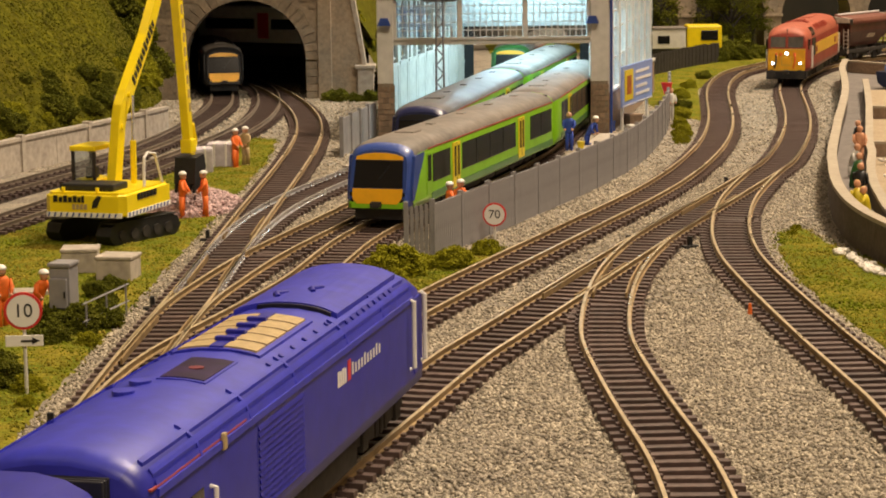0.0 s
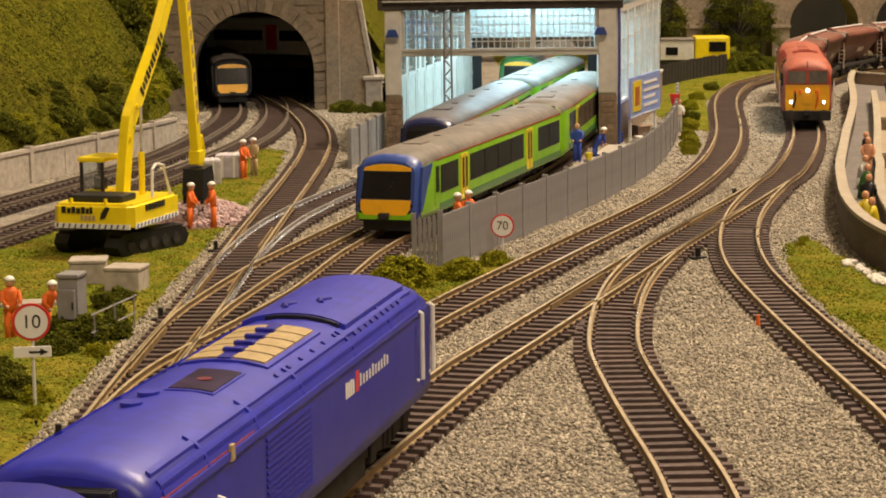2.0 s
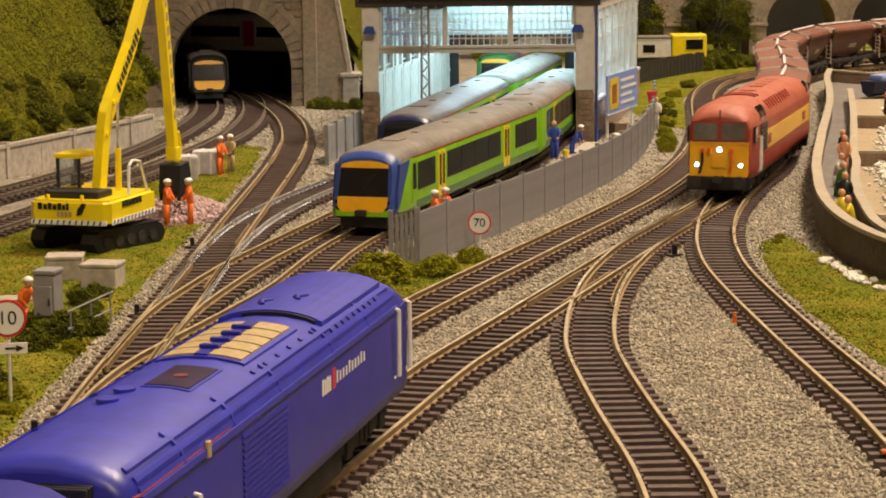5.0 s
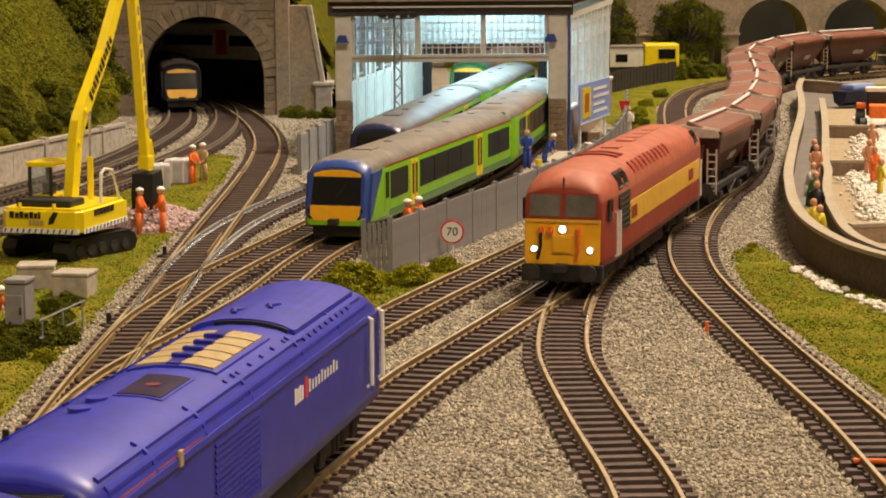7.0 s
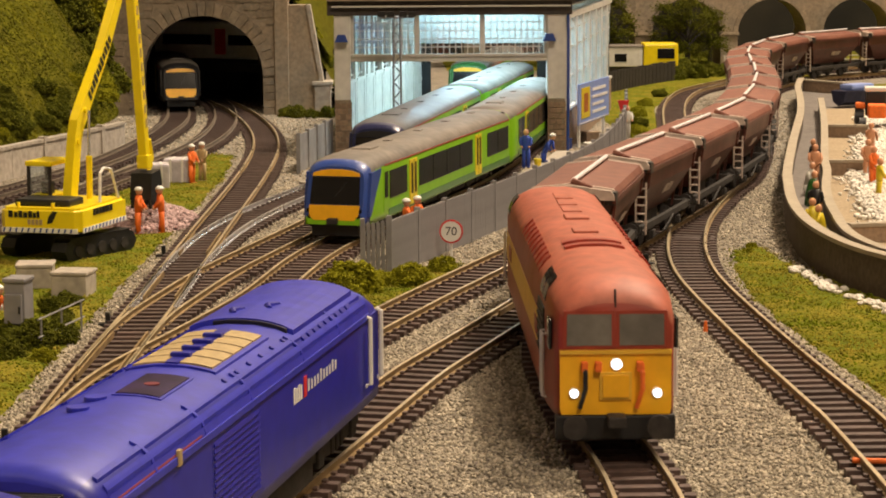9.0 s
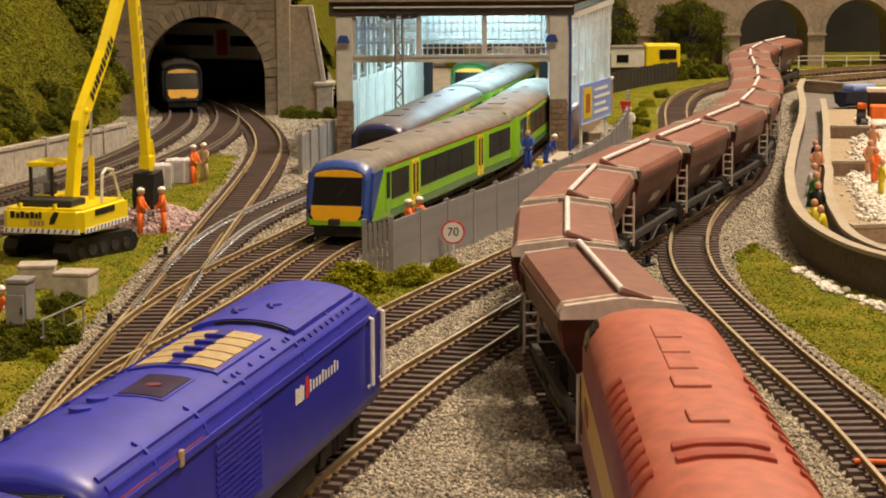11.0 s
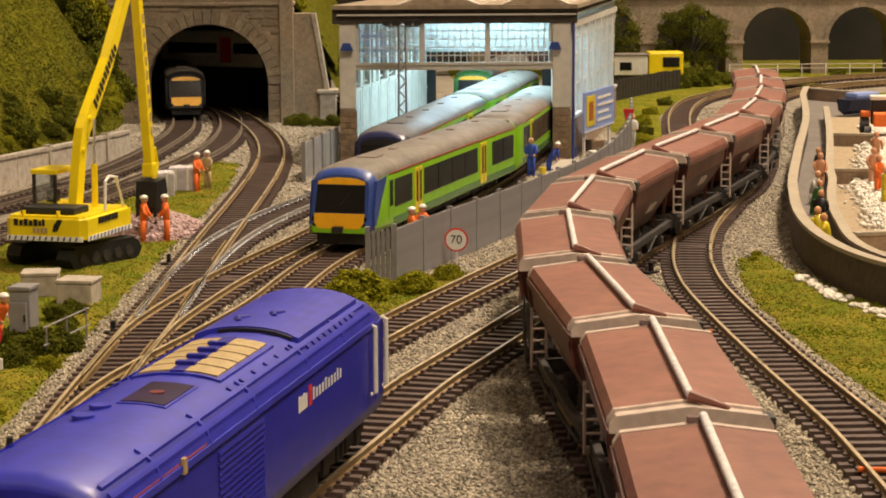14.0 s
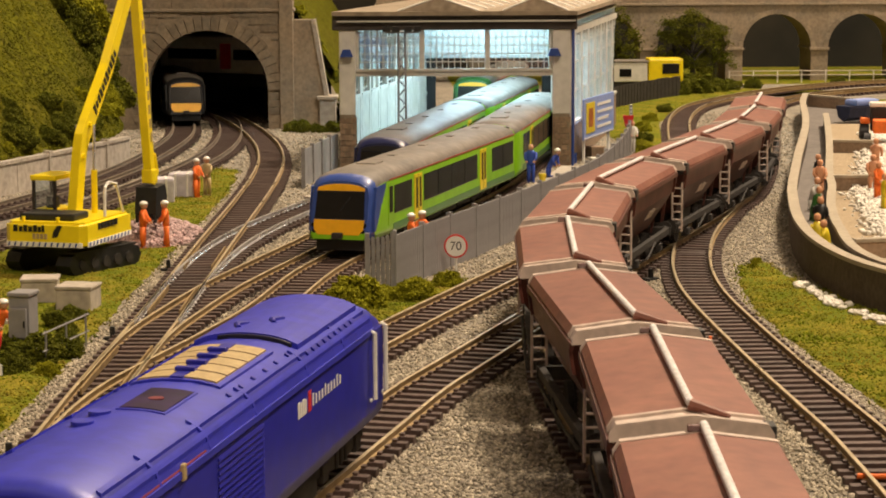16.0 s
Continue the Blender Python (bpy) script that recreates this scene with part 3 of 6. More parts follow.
def buffers(parent, x, z=14.0, out=5.0, sgn=1):
    for s in (-1, 1):
        bm = bmesh.new()
        disc(bm, (x + sgn * out / 2, s * 11.5, z), (1, 0, 0), 1.5, out, 10)
        disc(bm, (x + sgn * out, s * 11.5, z), (1, 0, 0), 3.4, 1.0, 16)
        part("buffer", bm, DARK, parent)
    bm = bmesh.new()
    box(bm, x, x + sgn * 7, -2.5, 2.5, 9, 12, 0.4)
    part("coupling", bm, DARK, parent)


def side_panel(parent, name, x0, x1, z0, z1, half, s, mats, proud=0.35, label="", bevel=0.25):
    bm = bmesh.new()
    y0, y1 = sorted((s * (half - 0.6), s * (half + proud)))
    box(bm, x0, x1, y0, y1, z0, z1, bevel)
    return part(name, bm, mats, parent, label)


def green_railcar(m, nose=True, label="", roof=ROOFGREY, long=280.0, side=GREEN, low=DGREEN, snout=NAVY, tip=YELLOW):
    root = thing("railcar", m, label, "railcar", "green railcars")
    h, half = long / 2, 16.8
    root.scale = (1, 0.97, 0.91)
    front = h if nose else h
    bm = bmesh.new()
    rings = [ring(-h, half - 0.4, 8, 36, 42.6)]
    rings += [ring(x, half, 8, 36, 42.6) for x in np.linspace(-h + 2, h - 30, 8)]
    if nose:
        rings += [ring(h - 16, half - 0.3, 8, 35.4, 42.2, rake=0.06), ring(h - 8, half - 0.9, 8, 34.2, 41.2, rake=0.14), ring(h - 3.5, half - 1.5, 8, 31.6, 40.4, rake=0.2), ring(h - 1.2, half - 2.1, 8.2, 31, 39.0, rake=0.235), ring(h, half - 2.9, 8.5, 30.6, 37.8, rake=0.25)]
    else:
        rings += [ring(h, half - 0.4, 8, 36, 42.6)]
    n_ring = len(rings)

    def pick(k, i):
        if nose and k >= n_ring - 4:
            return 2 if 1 <= i <= 12 else 1
        return 3 if 3 <= i <= 10 else (1 if i in (0, 13, 14) else 0)
    loft(bm, rings, pick=pick)
    part("body", bm, [side, low, snout, roof], root, smooth=True)
    for s in (-1, 1):
        side_panel(root, "red_band", -h + 1, h - 30, 35.7, 36.4, half - 0.1, s, REDLINE, 0.3, bevel=0)
        side_panel(root, "lower_panel", -h + 1, h - 36, 8.6, 12.5, half - 0.1, s, low, 0.35, "dark green lower body panel")
        spans = [(h - 68, h - 38), (h - 198, h - 90), (-h + 5, -h + 56)]
        for a, b in spans:
            w = side_panel(root, "window_band", a, b, 17.6, 32.4, half, s, WINDOW, 0.3, "dark tinted window strip")
            k = max(1, int((b - a) / 22))
            for q in range(1, k):
                x = a + (b - a) * q / k
                side_panel(w, "window_mullion", x - 0.4, x + 0.4, 17.8, 32.1, half + 0.3, s, BLACK, 0.2, bevel=0)
        for x in (h - 79, h - 211):
            d = side_panel(root, "door", x - 6.6, x + 6.6, 9.5, 34.2, half, s, DOORYELLOW, 0.5, "bright yellow passenger door")
            for q in (-3.1, 3.1):
                side_panel(d, "door_window", x + q - 1.3, x + q + 1.3, 15.5, 32.2, half + 0.5, s, WINDOW, 0.25)
            side_panel(d, "door_seam", x - 0.2, x + 0.2, 9.8, 34.0, half + 0.5, s, BLACK, 0.1, bevel=0)
        if nose:
            fl = prism(bmesh.new(), [(h - 27, 35.6), (h - 10, 34.4), (h - 6.5, 20), (h - 6, 12), (h - 8, 12), (h - 12, 17), (h - 17, 24)], *sorted((s * (half - 2.5), s * (half - 0.12))), "y")
            part("side_flash", fl, snout, root, "navy swoosh behind the cab")
            side_panel(root, "cab_door", h - 36, h - 28, 12, 34, half - 0.2, s, side, 0.4)
            side_panel(root, "cab_window", h - 34.5, h - 29.5, 19, 32.6, half + 0.2, s, WINDOW, 0.3)
    bm = bmesh.new()
    box(bm, h - 58, h - 44, -5.0, 5.0, 41.8, 43.2, 0.5)
    part("roof_hatch", bm, roof, root)
    for x in np.linspace(-h + 30, h - 90, 4):
        part("roof_vent", cube(x - 3, x + 3, -2, 2, 42.0, 43.1, 0.4), roof, root)
    if nose:
        # the raked front: each panel follows the lean of the nose
        def face(name, outline, mt, proud, lab=""):
            b = bmesh.new()
            f0 = [b.verts.new((h - 0.8 - 0.25 * (z - 8.5) - 0.0, y, z)) for y, z in outline]
            f1 = [b.verts.new((h + proud - 0.25 * (z - 8.5), y * 0.985, z)) for y, z in outline]
            n = len(outline)
            for i in range(n):
                b.faces.new((f0[i], f0[(i + 1) % n], f1[(i + 1) % n], f1[i]))
            b.faces.new(f1), b.faces.new(f0[::-1])
            return part(name, b, mt, root, lab)
        face("front_surround", [(-14.0, 12.4), (14.0, 12.4), (14.5, 20), (14.3, 31.2), (13.3, 34.6), (9.4, 36.9), (4, 37.9), (-4, 37.9), (-9.4, 36.9), (-13.3, 34.6), (-14.3, 31.2), (-14.5, 20)], snout, 0.15, "rounded front surround")
        arch = [(12.2, 32.9), (11.8, 34.5), (8, 35.8), (3, 36.4), (-3, 36.4), (-8, 35.8), (-11.8, 34.5), (-12.2, 32.9)]
        face("lower_front", [(-12.9, 8.6), (12.9, 8.6), (13.2, 13.0), (-13.2, 13.0)], side, 0.25)
        face("front_panel", [(-10.4, 10.8), (10.4, 10.8), (12.6, 13.4), (12.9, 18.4), (-12.9, 18.4), (-12.6, 13.4)], tip, 0.5, "warning-yellow end panel")
        face("windscreen", [(-12.7, 18.8), (12.7, 18.8), (12.1, 32.6), (-12.1, 32.6)], WINDOW, 0.45, "large dark windscreen")
        face("top_panel", arch, tip, 0.5, "yellow arch above the windscreen")
        face("wiper", [(-0.3, 22.5), (0.3, 22.5), (5.6, 30), (5.0, 30)], BLACK, 0.8)
        for s in (-1, 1):
            for z in (12.6, 15.4):
                b = bmesh.new()
                disc(b, (h - 0.6 - 0.25 * (z - 8.5), s * (12.4 + (z - 14) * 0.25), z), (1, 0, 0.25), 1.25, 1.8, 14)
                part("lamp", b, WINDOW, root, "round unlit headlamp")
        bm = bmesh.new()
        box(bm, h - 12, h - 3, -12, 12, 2.2, 8.6, 0.6)
        part("skirt", bm, BLACK, root)
    bm = bmesh.new()
    for x in np.linspace(-h + 75, h - 95, 5):
        box(bm, x - 14, x + 14, -13, 13, 3.5, 9, 0.8)
    part("underfloor_gear", bm, DARK, root)
    bogie(root, h - 50), bogie(root, -h + 50)
    buffers(root, h - 4, 11, 2, 1)
    if not nose:
        bm = bmesh.new()
        for q in (0, 1.2, 2.4):
            box(bm, h + q, h + q + 0.8, -13, 13, 9, 41, 0.2)
        part("gangway_bellows", bm, BLACK, root)
    return root


def pose_on(line, s_front, s_back):
    """Sits a vehicle's middle on the chord between two pivots."""
    a, b = along(line, s_front), along(line, s_back)
    d = a - b
    c = (a + b) / 2
    return place(c[0], c[1], 0, math.degrees(math.atan2(d[1], d[0])))


def s_at(line, y):
    i = int(np.argmin(np.abs(line[:, 1] - y)))
    return float(np.r_[0, np.cumsum(np.linalg.norm(np.diff(line, axis=0), axis=1))][i])


def standing(line, y_front, long, build, flip=True, **kw):
    """A standing vehicle whose nose is at y_front and which stretches away along the line."""
    s0 = s_at(line, y_front)
    m = pose_on(line, s0 + 50, s0 + long - 50)
    return build(m, long=long, **kw)


standing(LINE_G, 990, 288, green_railcar, nose=True, label="lime-green and navy railcar with yellow front outside the depot")
standing(LINE_G, 1264, 280, green_railcar, nose=False, label="lime-green railcar coupled behind and half inside the depot")
standing(LINE_S, 1180, 280, green_railcar, nose=True, label="second green and navy railcar standing inside the depot", roof=SHINY, tip=DULL, snout=NOSEBLUE)
standing(LINE_S, 1462, 270, green_railcar, nose=False, label="green railcar trailer at the back of the depot")
standing(LINE_S2, 1738, 240, green_railcar, nose=True, label="green railcar with yellow front waiting beyond the depot", snout=DGREEN)
# the tunnel mouth's shade is put into this railcar's near-black sides
standing(LINE_E2, 1750, 200, green_railcar, nose=True, label="grey-roofed railcar with yellow front and shade-darkened sides emerging from the tunnel", side=DULL, low=DULL, snout=DULL)


def power_car():
    """The blue high-speed power car in the foreground."""
    d = math.degrees(math.atan2(0.975, 0.222))
    root = thing("power_car", place(-45.2, 494.5, 0, d), "glossy blue-purple high-speed train power car standing on the track", "locomotive")
    h, half = 115.0, 17.8
    rings = [ring(-h, half - 1.6, 13, 36.5, 43.8, crown=2.15), ring(-h + 1.5, half - 0.5, 13, 37.6, 45.6, crown=2.15)]
    rings += [ring(x, half, 13, 38, 46.4, crown=2.15) for x in np.linspace(-h + 5, h - 26, 10)]
    rings += [ring(h - 18, half, 13, 37.6, 45.9, crown=2.15), ring(h - 11, half - 0.2, 13, 36.6, 44.6, crown=2.15), ring(h - 6, half - 0.7, 13, 35.0, 42.6, crown=2.1), ring(h - 2.5, half - 1.4, 13, 32.6, 39.6, crown=2.1), ring(h, half - 2.2, 13, 29.5, 35.6, crown=2.1), ring(h + 3, half - 3.4, 13.4, 25, 29.5, crown=2.1), ring(h + 5, half - 5.2, 14, 20.5, 23.5, crown=2.1)]
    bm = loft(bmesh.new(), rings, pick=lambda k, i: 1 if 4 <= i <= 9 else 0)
    part("body", bm, [HST_BLUE, HST_LIT], root, smooth=True)
    # roof: raised panel lines, cowl, fan grille, glazed hatch
    def roof_z(y):
        return 38 + 8.4 * max(0.0, 1 - (abs(y) / half) ** 2.15) ** (1 / 2.15)

    def roof_plate(name, x0, x1, y0, y1, mt, up, label="", n=10, parent=root):
        ys = np.linspace(y0, y1, n)
        out = [(y, roof_z(y) + up) for y in ys] + [(y, roof_z(y) - 1.0) for y in ys[::-1]]
        return part(name, prism(bmesh.new(), out, x0, x1), mt, parent, label)
    roof_plate("roof_cowl", 33, h - 22, -13.5, 13.5, HST_LIT, 1.3, "raised roof cowl")
    roof_plate("cowl_edge", 32.0, 33, -12, 7, BLACK, 0.9)
    for x, y in ((52, -3.0), (44, 4.0)):
        b = bmesh.new()
        tube(b, [(x - 3.6, y, roof_z(y) + 1.2), (x - 1, y + 1.2, roof_z(y) + 1.3), (x + 3.2, y - 0.6, roof_z(y) + 1.2)], [0.7, 1.0, 0.6], 8)
        part("horn_cover", b, HST_BLUE, root)
    roof_plate("fan_frame", -22, 21, -10.6, 10.6, HST_LIT, 0.5)
    for k in range(5):
        for (a, b_) in ((-9.4, -1.8), (1.8, 9.4)):
            x = -20.5 + k * 8.1
            roof_plate("grille_panel", x, x + 7.0, a, b_, TAN, 0.9, "tan louvred roof grille panel", 6)
    roof_plate("fan_spine", -21, 20, -1.6, 1.6, HST_BLUE, 0.9)
    for x in (-14, -6, 2, 10):
        part("spine_bracket", cube(x - 1.0, x + 1.0, -2.4, 2.4, 46.2, 48.2, 0.3), HST_BLUE, root)
    g = roof_plate("roof_hatch", -52.5, -30.5, -8.2, 2.8, HST_LIT, 0.2)
    roof_plate("hatch_glass", -51.5, -31.5, -7.6, 2.2, REDGLASS, 0.4, "dark glazed hatch with a red tint", parent=g)
    part("red_fan_hub", disc(bmesh.new(), (-42, -2.6, roof_z(2.6) + 0.25), (0, 0, 1), 1.7, 0.6, 14), HUBRED, g, "dull red fan hub behind the glass")
    for x in (-56, -66):
        b = bmesh.new()
        disc(b, (x, 5, roof_z(5) + 0.2), (0, 0, 1), 2.4, 1.0, 14)
        part("filler_cap", b, HST_LIT, root)
    for x in np.linspace(-24, 24, 6):
        for y in (-13.2, 13.2):
            b = bmesh.new()
            disc(b, (x, y, roof_z(y) + 0.1), (0, math.copysign(0.6, y), 1), 0.7, 0.6, 8)
            part("roof_bolt", b, HST_BLUE, root)
    for s in (-1, 1):
        for y, w in ((14.6, 0.5), (16.6, 0.45), (17.9, 0.4)):
            roof_plate("roof_rib", -h + 6, h - 20, s * y - w, s * y + w, HST_LIT, 0.55, n=3)
        for x in (-84, -52, -18, 27, 63):
            ys = np.linspace(s * 12.6, s * 18.1, 7)
            out = [(y, roof_z(y) + 0.6) for y in ys] + [(y, roof_z(y) - 1.5) for y in ys[::-1]]
            part("roof_strap", prism(bmesh.new(), out, x - 0.6, x + 0.6), HST_LIT, root)
        # body-side louvres
        gr = side_panel(root, "side_grille", -48, -12, 16, 36.5, half - 0.3, s, HST_BLUE, 0.35)
        for k in range(13):
            z = 17 + k * 1.45
            b = bmesh.new()
            y0 = s * (half + 0.0)
            y1 = s * (half + 0.45)
            prism(b, [(y0, z), (y1, z + 0.15), (y0, z + 1.35)], -47, -13)
            part("louvre", b, HST_BLUE, gr)
        for k in range(9):
            x = 36 + k * 5.6
            b = bmesh.new()
            ys = np.linspace(s * 14.9, s * 16.3, 3)
            out = [(y, roof_z(y) + 0.5) for y in ys] + [(y, roof_z(y) - 1) for y in ys[::-1]]
            part("vent_slat", prism(b, out, x - 1.9, x + 1.9), HST_BLUE, root)
        # doors with handrails, cab and luggage
        for x in (92, 105):
            b = bmesh.new()
            y = s * (half + 1.3)
            tube(b, [(x, s * half, 38), (x, y, 37.5), (x, y, 19), (x, s * half, 18.5)], 0.65, 6)
            part("handrail", b, WHITE, root, "white handrail beside the cab door")
        for x in (-79, -95):
            b = bmesh.new()
            y = s * (half + 1.2)
            tube(b, [(x, s * half, 31), (x, y, 31), (x, y, 12), (x, s * half, 12)], 0.55, 6)
            part("handrail", b, WHITE, root, "white handrail")
        b = bmesh.new()
        box(b, -72, -70, *sorted((s * half, s * (half + 0.9))), 36.5, 40.0, 0.3)
        part("lamp_bracket", b, TAN, root)
        side_panel(root, "end_door", 97, 106.5, 16, 37.5, half - 0.15, s, HST_BLUE, 0.3)
        side_panel(root, "guard_window", -91, -83, 22, 32, half - 0.1, s, WINDOW, 0.3)
        # lettering as plain bars
        lx = 17
        for k in range(4):
            side_panel(root, "lettering", lx + k * 2.1, lx + k * 2.1 + 1.5, 29.6, 33.6 - 0.4 * (k % 2), half - 0.1, s, WHITE, 0.2, bevel=0)
        side_panel(root, "emblem", lx + 9.4, lx + 12.2, 29.4, 34.6, half - 0.1, s, SIGNRED, 0.2, "small pink-red emblem", bevel=0)
        for k in range(10):
            side_panel(root, "lettering", lx + 13.4 + k * 3.0, lx + 14.6 + k * 3.0, 30.2, 32.6 + 0.7 * ((k * 3) % 4 == 0), half - 0.1, s, WHITE, 0.2, bevel=0)
        side_panel(root, "waist_line", -h + 3, -h + 60, 38.7, 39.1, half - 0.2, s, REDLINE, 0.3, bevel=0)
    b = bmesh.new()
    box(b, -h + 64, h - 66, -14, 14, 2.5, 9.5, 1.0)
    part("fuel_tank", b, DARK, root)
    bogie(root, h - 38, 36), bogie(root, -h + 38, 36)
    b = bmesh.new()
    for q in (0, 1.4, 2.8):
        box(b, -h - q - 1.0, -h - q, -11, 11, 14, 42, 0.3)
    part("gangway", b, BLACK, root)


power_car()


def coach():
    """The blue coach coupled behind the power car."""
    d = np.array((0.240, 0.971))
    c = np.array((-45.2, 494.5)) - d * (116 + 6 + 140)
    root = thing("coach", place(c[0], c[1], 0, math.degrees(math.atan2(d[1], d[0]))), "blue-purple coach coupled behind the power car", "carriage")
    rings = [ring(139, 15.6, 12, 33, 43, crown=2.3), ring(136, 17.2, 12, 35, 45.5, crown=2.3), ring(-138, 17.2, 12, 35, 45.5, crown=2.3)]
    part("body", loft(bmesh.new(), rings), HST_BLUE, root, smooth=True)
    for s in (-1, 1):
        for k in range(7):
            side_panel(root, "window", -105 + k * 30, -83 + k * 30, 22, 31, 17.6, s, WINDOW, 0.3)
    bogie(root, 95), bogie(root, -95)


coach()


def class_diesel():
    root = thing("diesel_locomotive", Matrix(), "faded maroon and gold freight diesel with lit headlamps", "locomotive")
    h, half = 116.0, 17.8
    rings = [ring(-h, half - 1.6, 11, 35, 45.0, crown=2.4, rake=-0.0), ring(-h + 2, half - 0.4, 11, 36.5, 46.8, crown=2.4), ring(-h + 10, half, 11, 37, 48.2, crown=2.4)]
    rings += [ring(x, half, 11, 37, 49, crown=2.4) for x in np.linspace(-h + 20, h - 20, 8)]
    rings += [ring(h - 12, half - 0.5, 11, 37, 48.0, crown=2.3), ring(h - 5, half - 1.2, 11, 36.6, 46.2, crown=2.2, rake=0.02), ring(h - 1.5, half - 1.9, 11, 36.2, 44.0, crown=2.2, rake=0.04), ring(h, half - 2.5, 11, 36, 42.2, crown=2.2, rake=0.05)]
    part("body", loft(bmesh.new(), rings, pick=lambda k, i: 1 if 3 <= i <= 10 else 0), [LOCO_RED, LOCO_ROOF], root, smooth=True)

    def front(name, outline, mt, proud, lab=""):
        b = bmesh.new()
        f0 = [b.verts.new((h - 1.0 - 0.05 * (z - 11), y, z)) for y, z in outline]
        f1 = [b.verts.new((h + proud - 0.05 * (z - 11), y, z)) for y, z in outline]
        n = len(outline)
        for i in range(n):
            b.faces.new((f0[i], f0[(i + 1) % n], f1[(i + 1) % n], f1[i]))
        b.faces.new(f1), b.faces.new(f0[::-1])
        return part(name, b, mt, root, lab)
    front("nose_panel", [(-14.9, 11.6), (14.9, 11.6), (15.3, 13), (15.3, 28.6), (-15.3, 28.6), (-15.3, 13)], YELLOW, 0.7, "warning-yellow nose panel")
    for a, b_ in ((-13.4, -1.1), (1.1, 13.4)):
        front("windscreen", [(a, 30.6), (b_, 30.6), (b_ * 0.99, 39.2), (a * 0.99, 39.2)], CABGLASS, 0.5, "dark cab windscreen")
        front("windscreen_frame", [(a - 0.9, 29.8), (b_ + 0.9, 29.8), (b_ + 0.8, 40.1), (a - 0.8, 40.1)], LOCO_RED, 0.25)
    front("nose_ledge", [(-15.4, 28.4), (15.4, 28.4), (15.4, 29.4), (-15.4, 29.4)], LOCO_GOLD, 1.4)
    front("socket_box", [(-3.6, 16.5), (3.6, 16.5), (3.6, 22.5), (-3.6, 22.5)], YELLOW, 1.7)
    for y, z, r in ((-11.4, 17.6, 0.95), (11.4, 17.6, 0.95), (0.2, 25.6, 1.2)):
        b = bmesh.new()
        disc(b, (h + 0.6 - 0.05 * (z - 11), y, z), (1, 0, 0), r + 0.5, 1.4, 18)
        bez = part("lamp_bezel", b, SHEDGREY, root)
        b = bmesh.new()
        disc(b, (h + 1.4 - 0.05 * (z - 11), y, z), (1, 0, 0), r, 0.8, 18)
        part("headlamp", b, LAMP_ON, bez, "lit white headlamp")
    front("socket_frame", [(-4.4, 15.7), (4.4, 15.7), (4.4, 23.3), (-4.4, 23.3)], LOCO_GOLD, 1.2)
    for y in (-8.6, -4.8, 6.6):
        part("pipe_tap", cube(h - 0.4, h + 2.0, y - 0.9, y + 0.9, 23.6, 26.4, 0.4), ORANGE, root, "orange air-pipe tap")
    for s in (-1, 1):
        part("horn", tube(bmesh.new(), [(h - 6.2, 0, 45.6), (h - 4.4, s * 3.0, 44.4), (h - 3.4, s * 5.6, 43.2)], [0.5, 0.35, 0.25], 6), BLACK, root)
    for y in (-8.4, 7.2):
        b = bmesh.new()
        tube(b, [(h + 0.6, y, 25.5), (h + 2.2, y, 23.5), (h + 2.4, y, 19), (h + 1.2, y - 1.5, 13.5)], 0.7, 6)
        part("jumper_cable", b, BLACK if y < 0 else ORANGE, root)
    b = bmesh.new()
    tube(b, [(h - 1.6, 0, 41), (h - 2.2, 0, 46)], 0.35, 5)
    part("aerial", b, BLACK, root)
    for s in (-1, 1):
        side_panel(root, "gold_band", -h + 8, h - 26, 21.5, 31.5, half - 0.1, s, LOCO_GOLD, 0.3, "broad gold body band")
        side_panel(root, "cab_window", h - 13, h - 6.5, 28.5, 37, half - 0.2, s, WINDOW, 0.4)
        side_panel(root, "side_grille", h - 46, h - 24, 22, 37.0, half, s, BLACK, 0.55, "dark side ventilator")
        for k in range(6):
            side_panel(root, "grille_slat", h - 45.5, h - 24.5, 23 + k * 2.3, 23.6 + k * 2.3, half + 0.5, s, DARK, 0.4, bevel=0)
        for a in (h - 41, h - 30, -h + 16):
            b = bmesh.new()
            ys = np.linspace(s * 14.2, s * 17.6, 4)
            rz = lambda y: 37 + 12 * max(0.0, 1 - (abs(y) / half) ** 2.4) ** (1 / 2.4)
            out = [(y, rz(y) + 0.5) for y in ys] + [(y, rz(y) - 1) for y in ys[::-1]]
            part("cantrail_window", prism(b, out, a - 4.4, a + 4.4), WINDOW, root)
        for k in range(10):
            ys = np.linspace(s * 13.4, s * 17.0, 4)
            rz = lambda y: 37 + 12 * max(0.0, 1 - (abs(y) / half) ** 2.4) ** (1 / 2.4)
            out = [(y, rz(y) + 0.7) for y in ys] + [(y, rz(y) - 1) for y in ys[::-1]]
            part("roof_louvre", prism(bmesh.new(), out, -30 + k * 9, -26.2 + k * 9), LOCO_RED, root)
        for x in (h - 22.5, h - 17, -h + 10):
            b = bmesh.new()
            tube(b, [(x, s * half, 31), (x, s * (half + 1.1), 31), (x, s * (half + 1.1), 13), (x, s * half, 13)], 0.5, 6)
            part("handrail", b, WHITE, root)
        for k in range(3):
            side_panel(root, "lettering", h - 62 + k * 4.2, h - 58.8 + k * 4.2, 24, 29, half + 0.2, s, LOCO_RED, 0.25, bevel=0)
        for k in range(5):
            side_panel(root, "lettering", -h + 28 + k * 2.6, -h + 30 + k * 2.6, 24, 29, half + 0.2, s, LOCO_RED, 0.25, bevel=0)
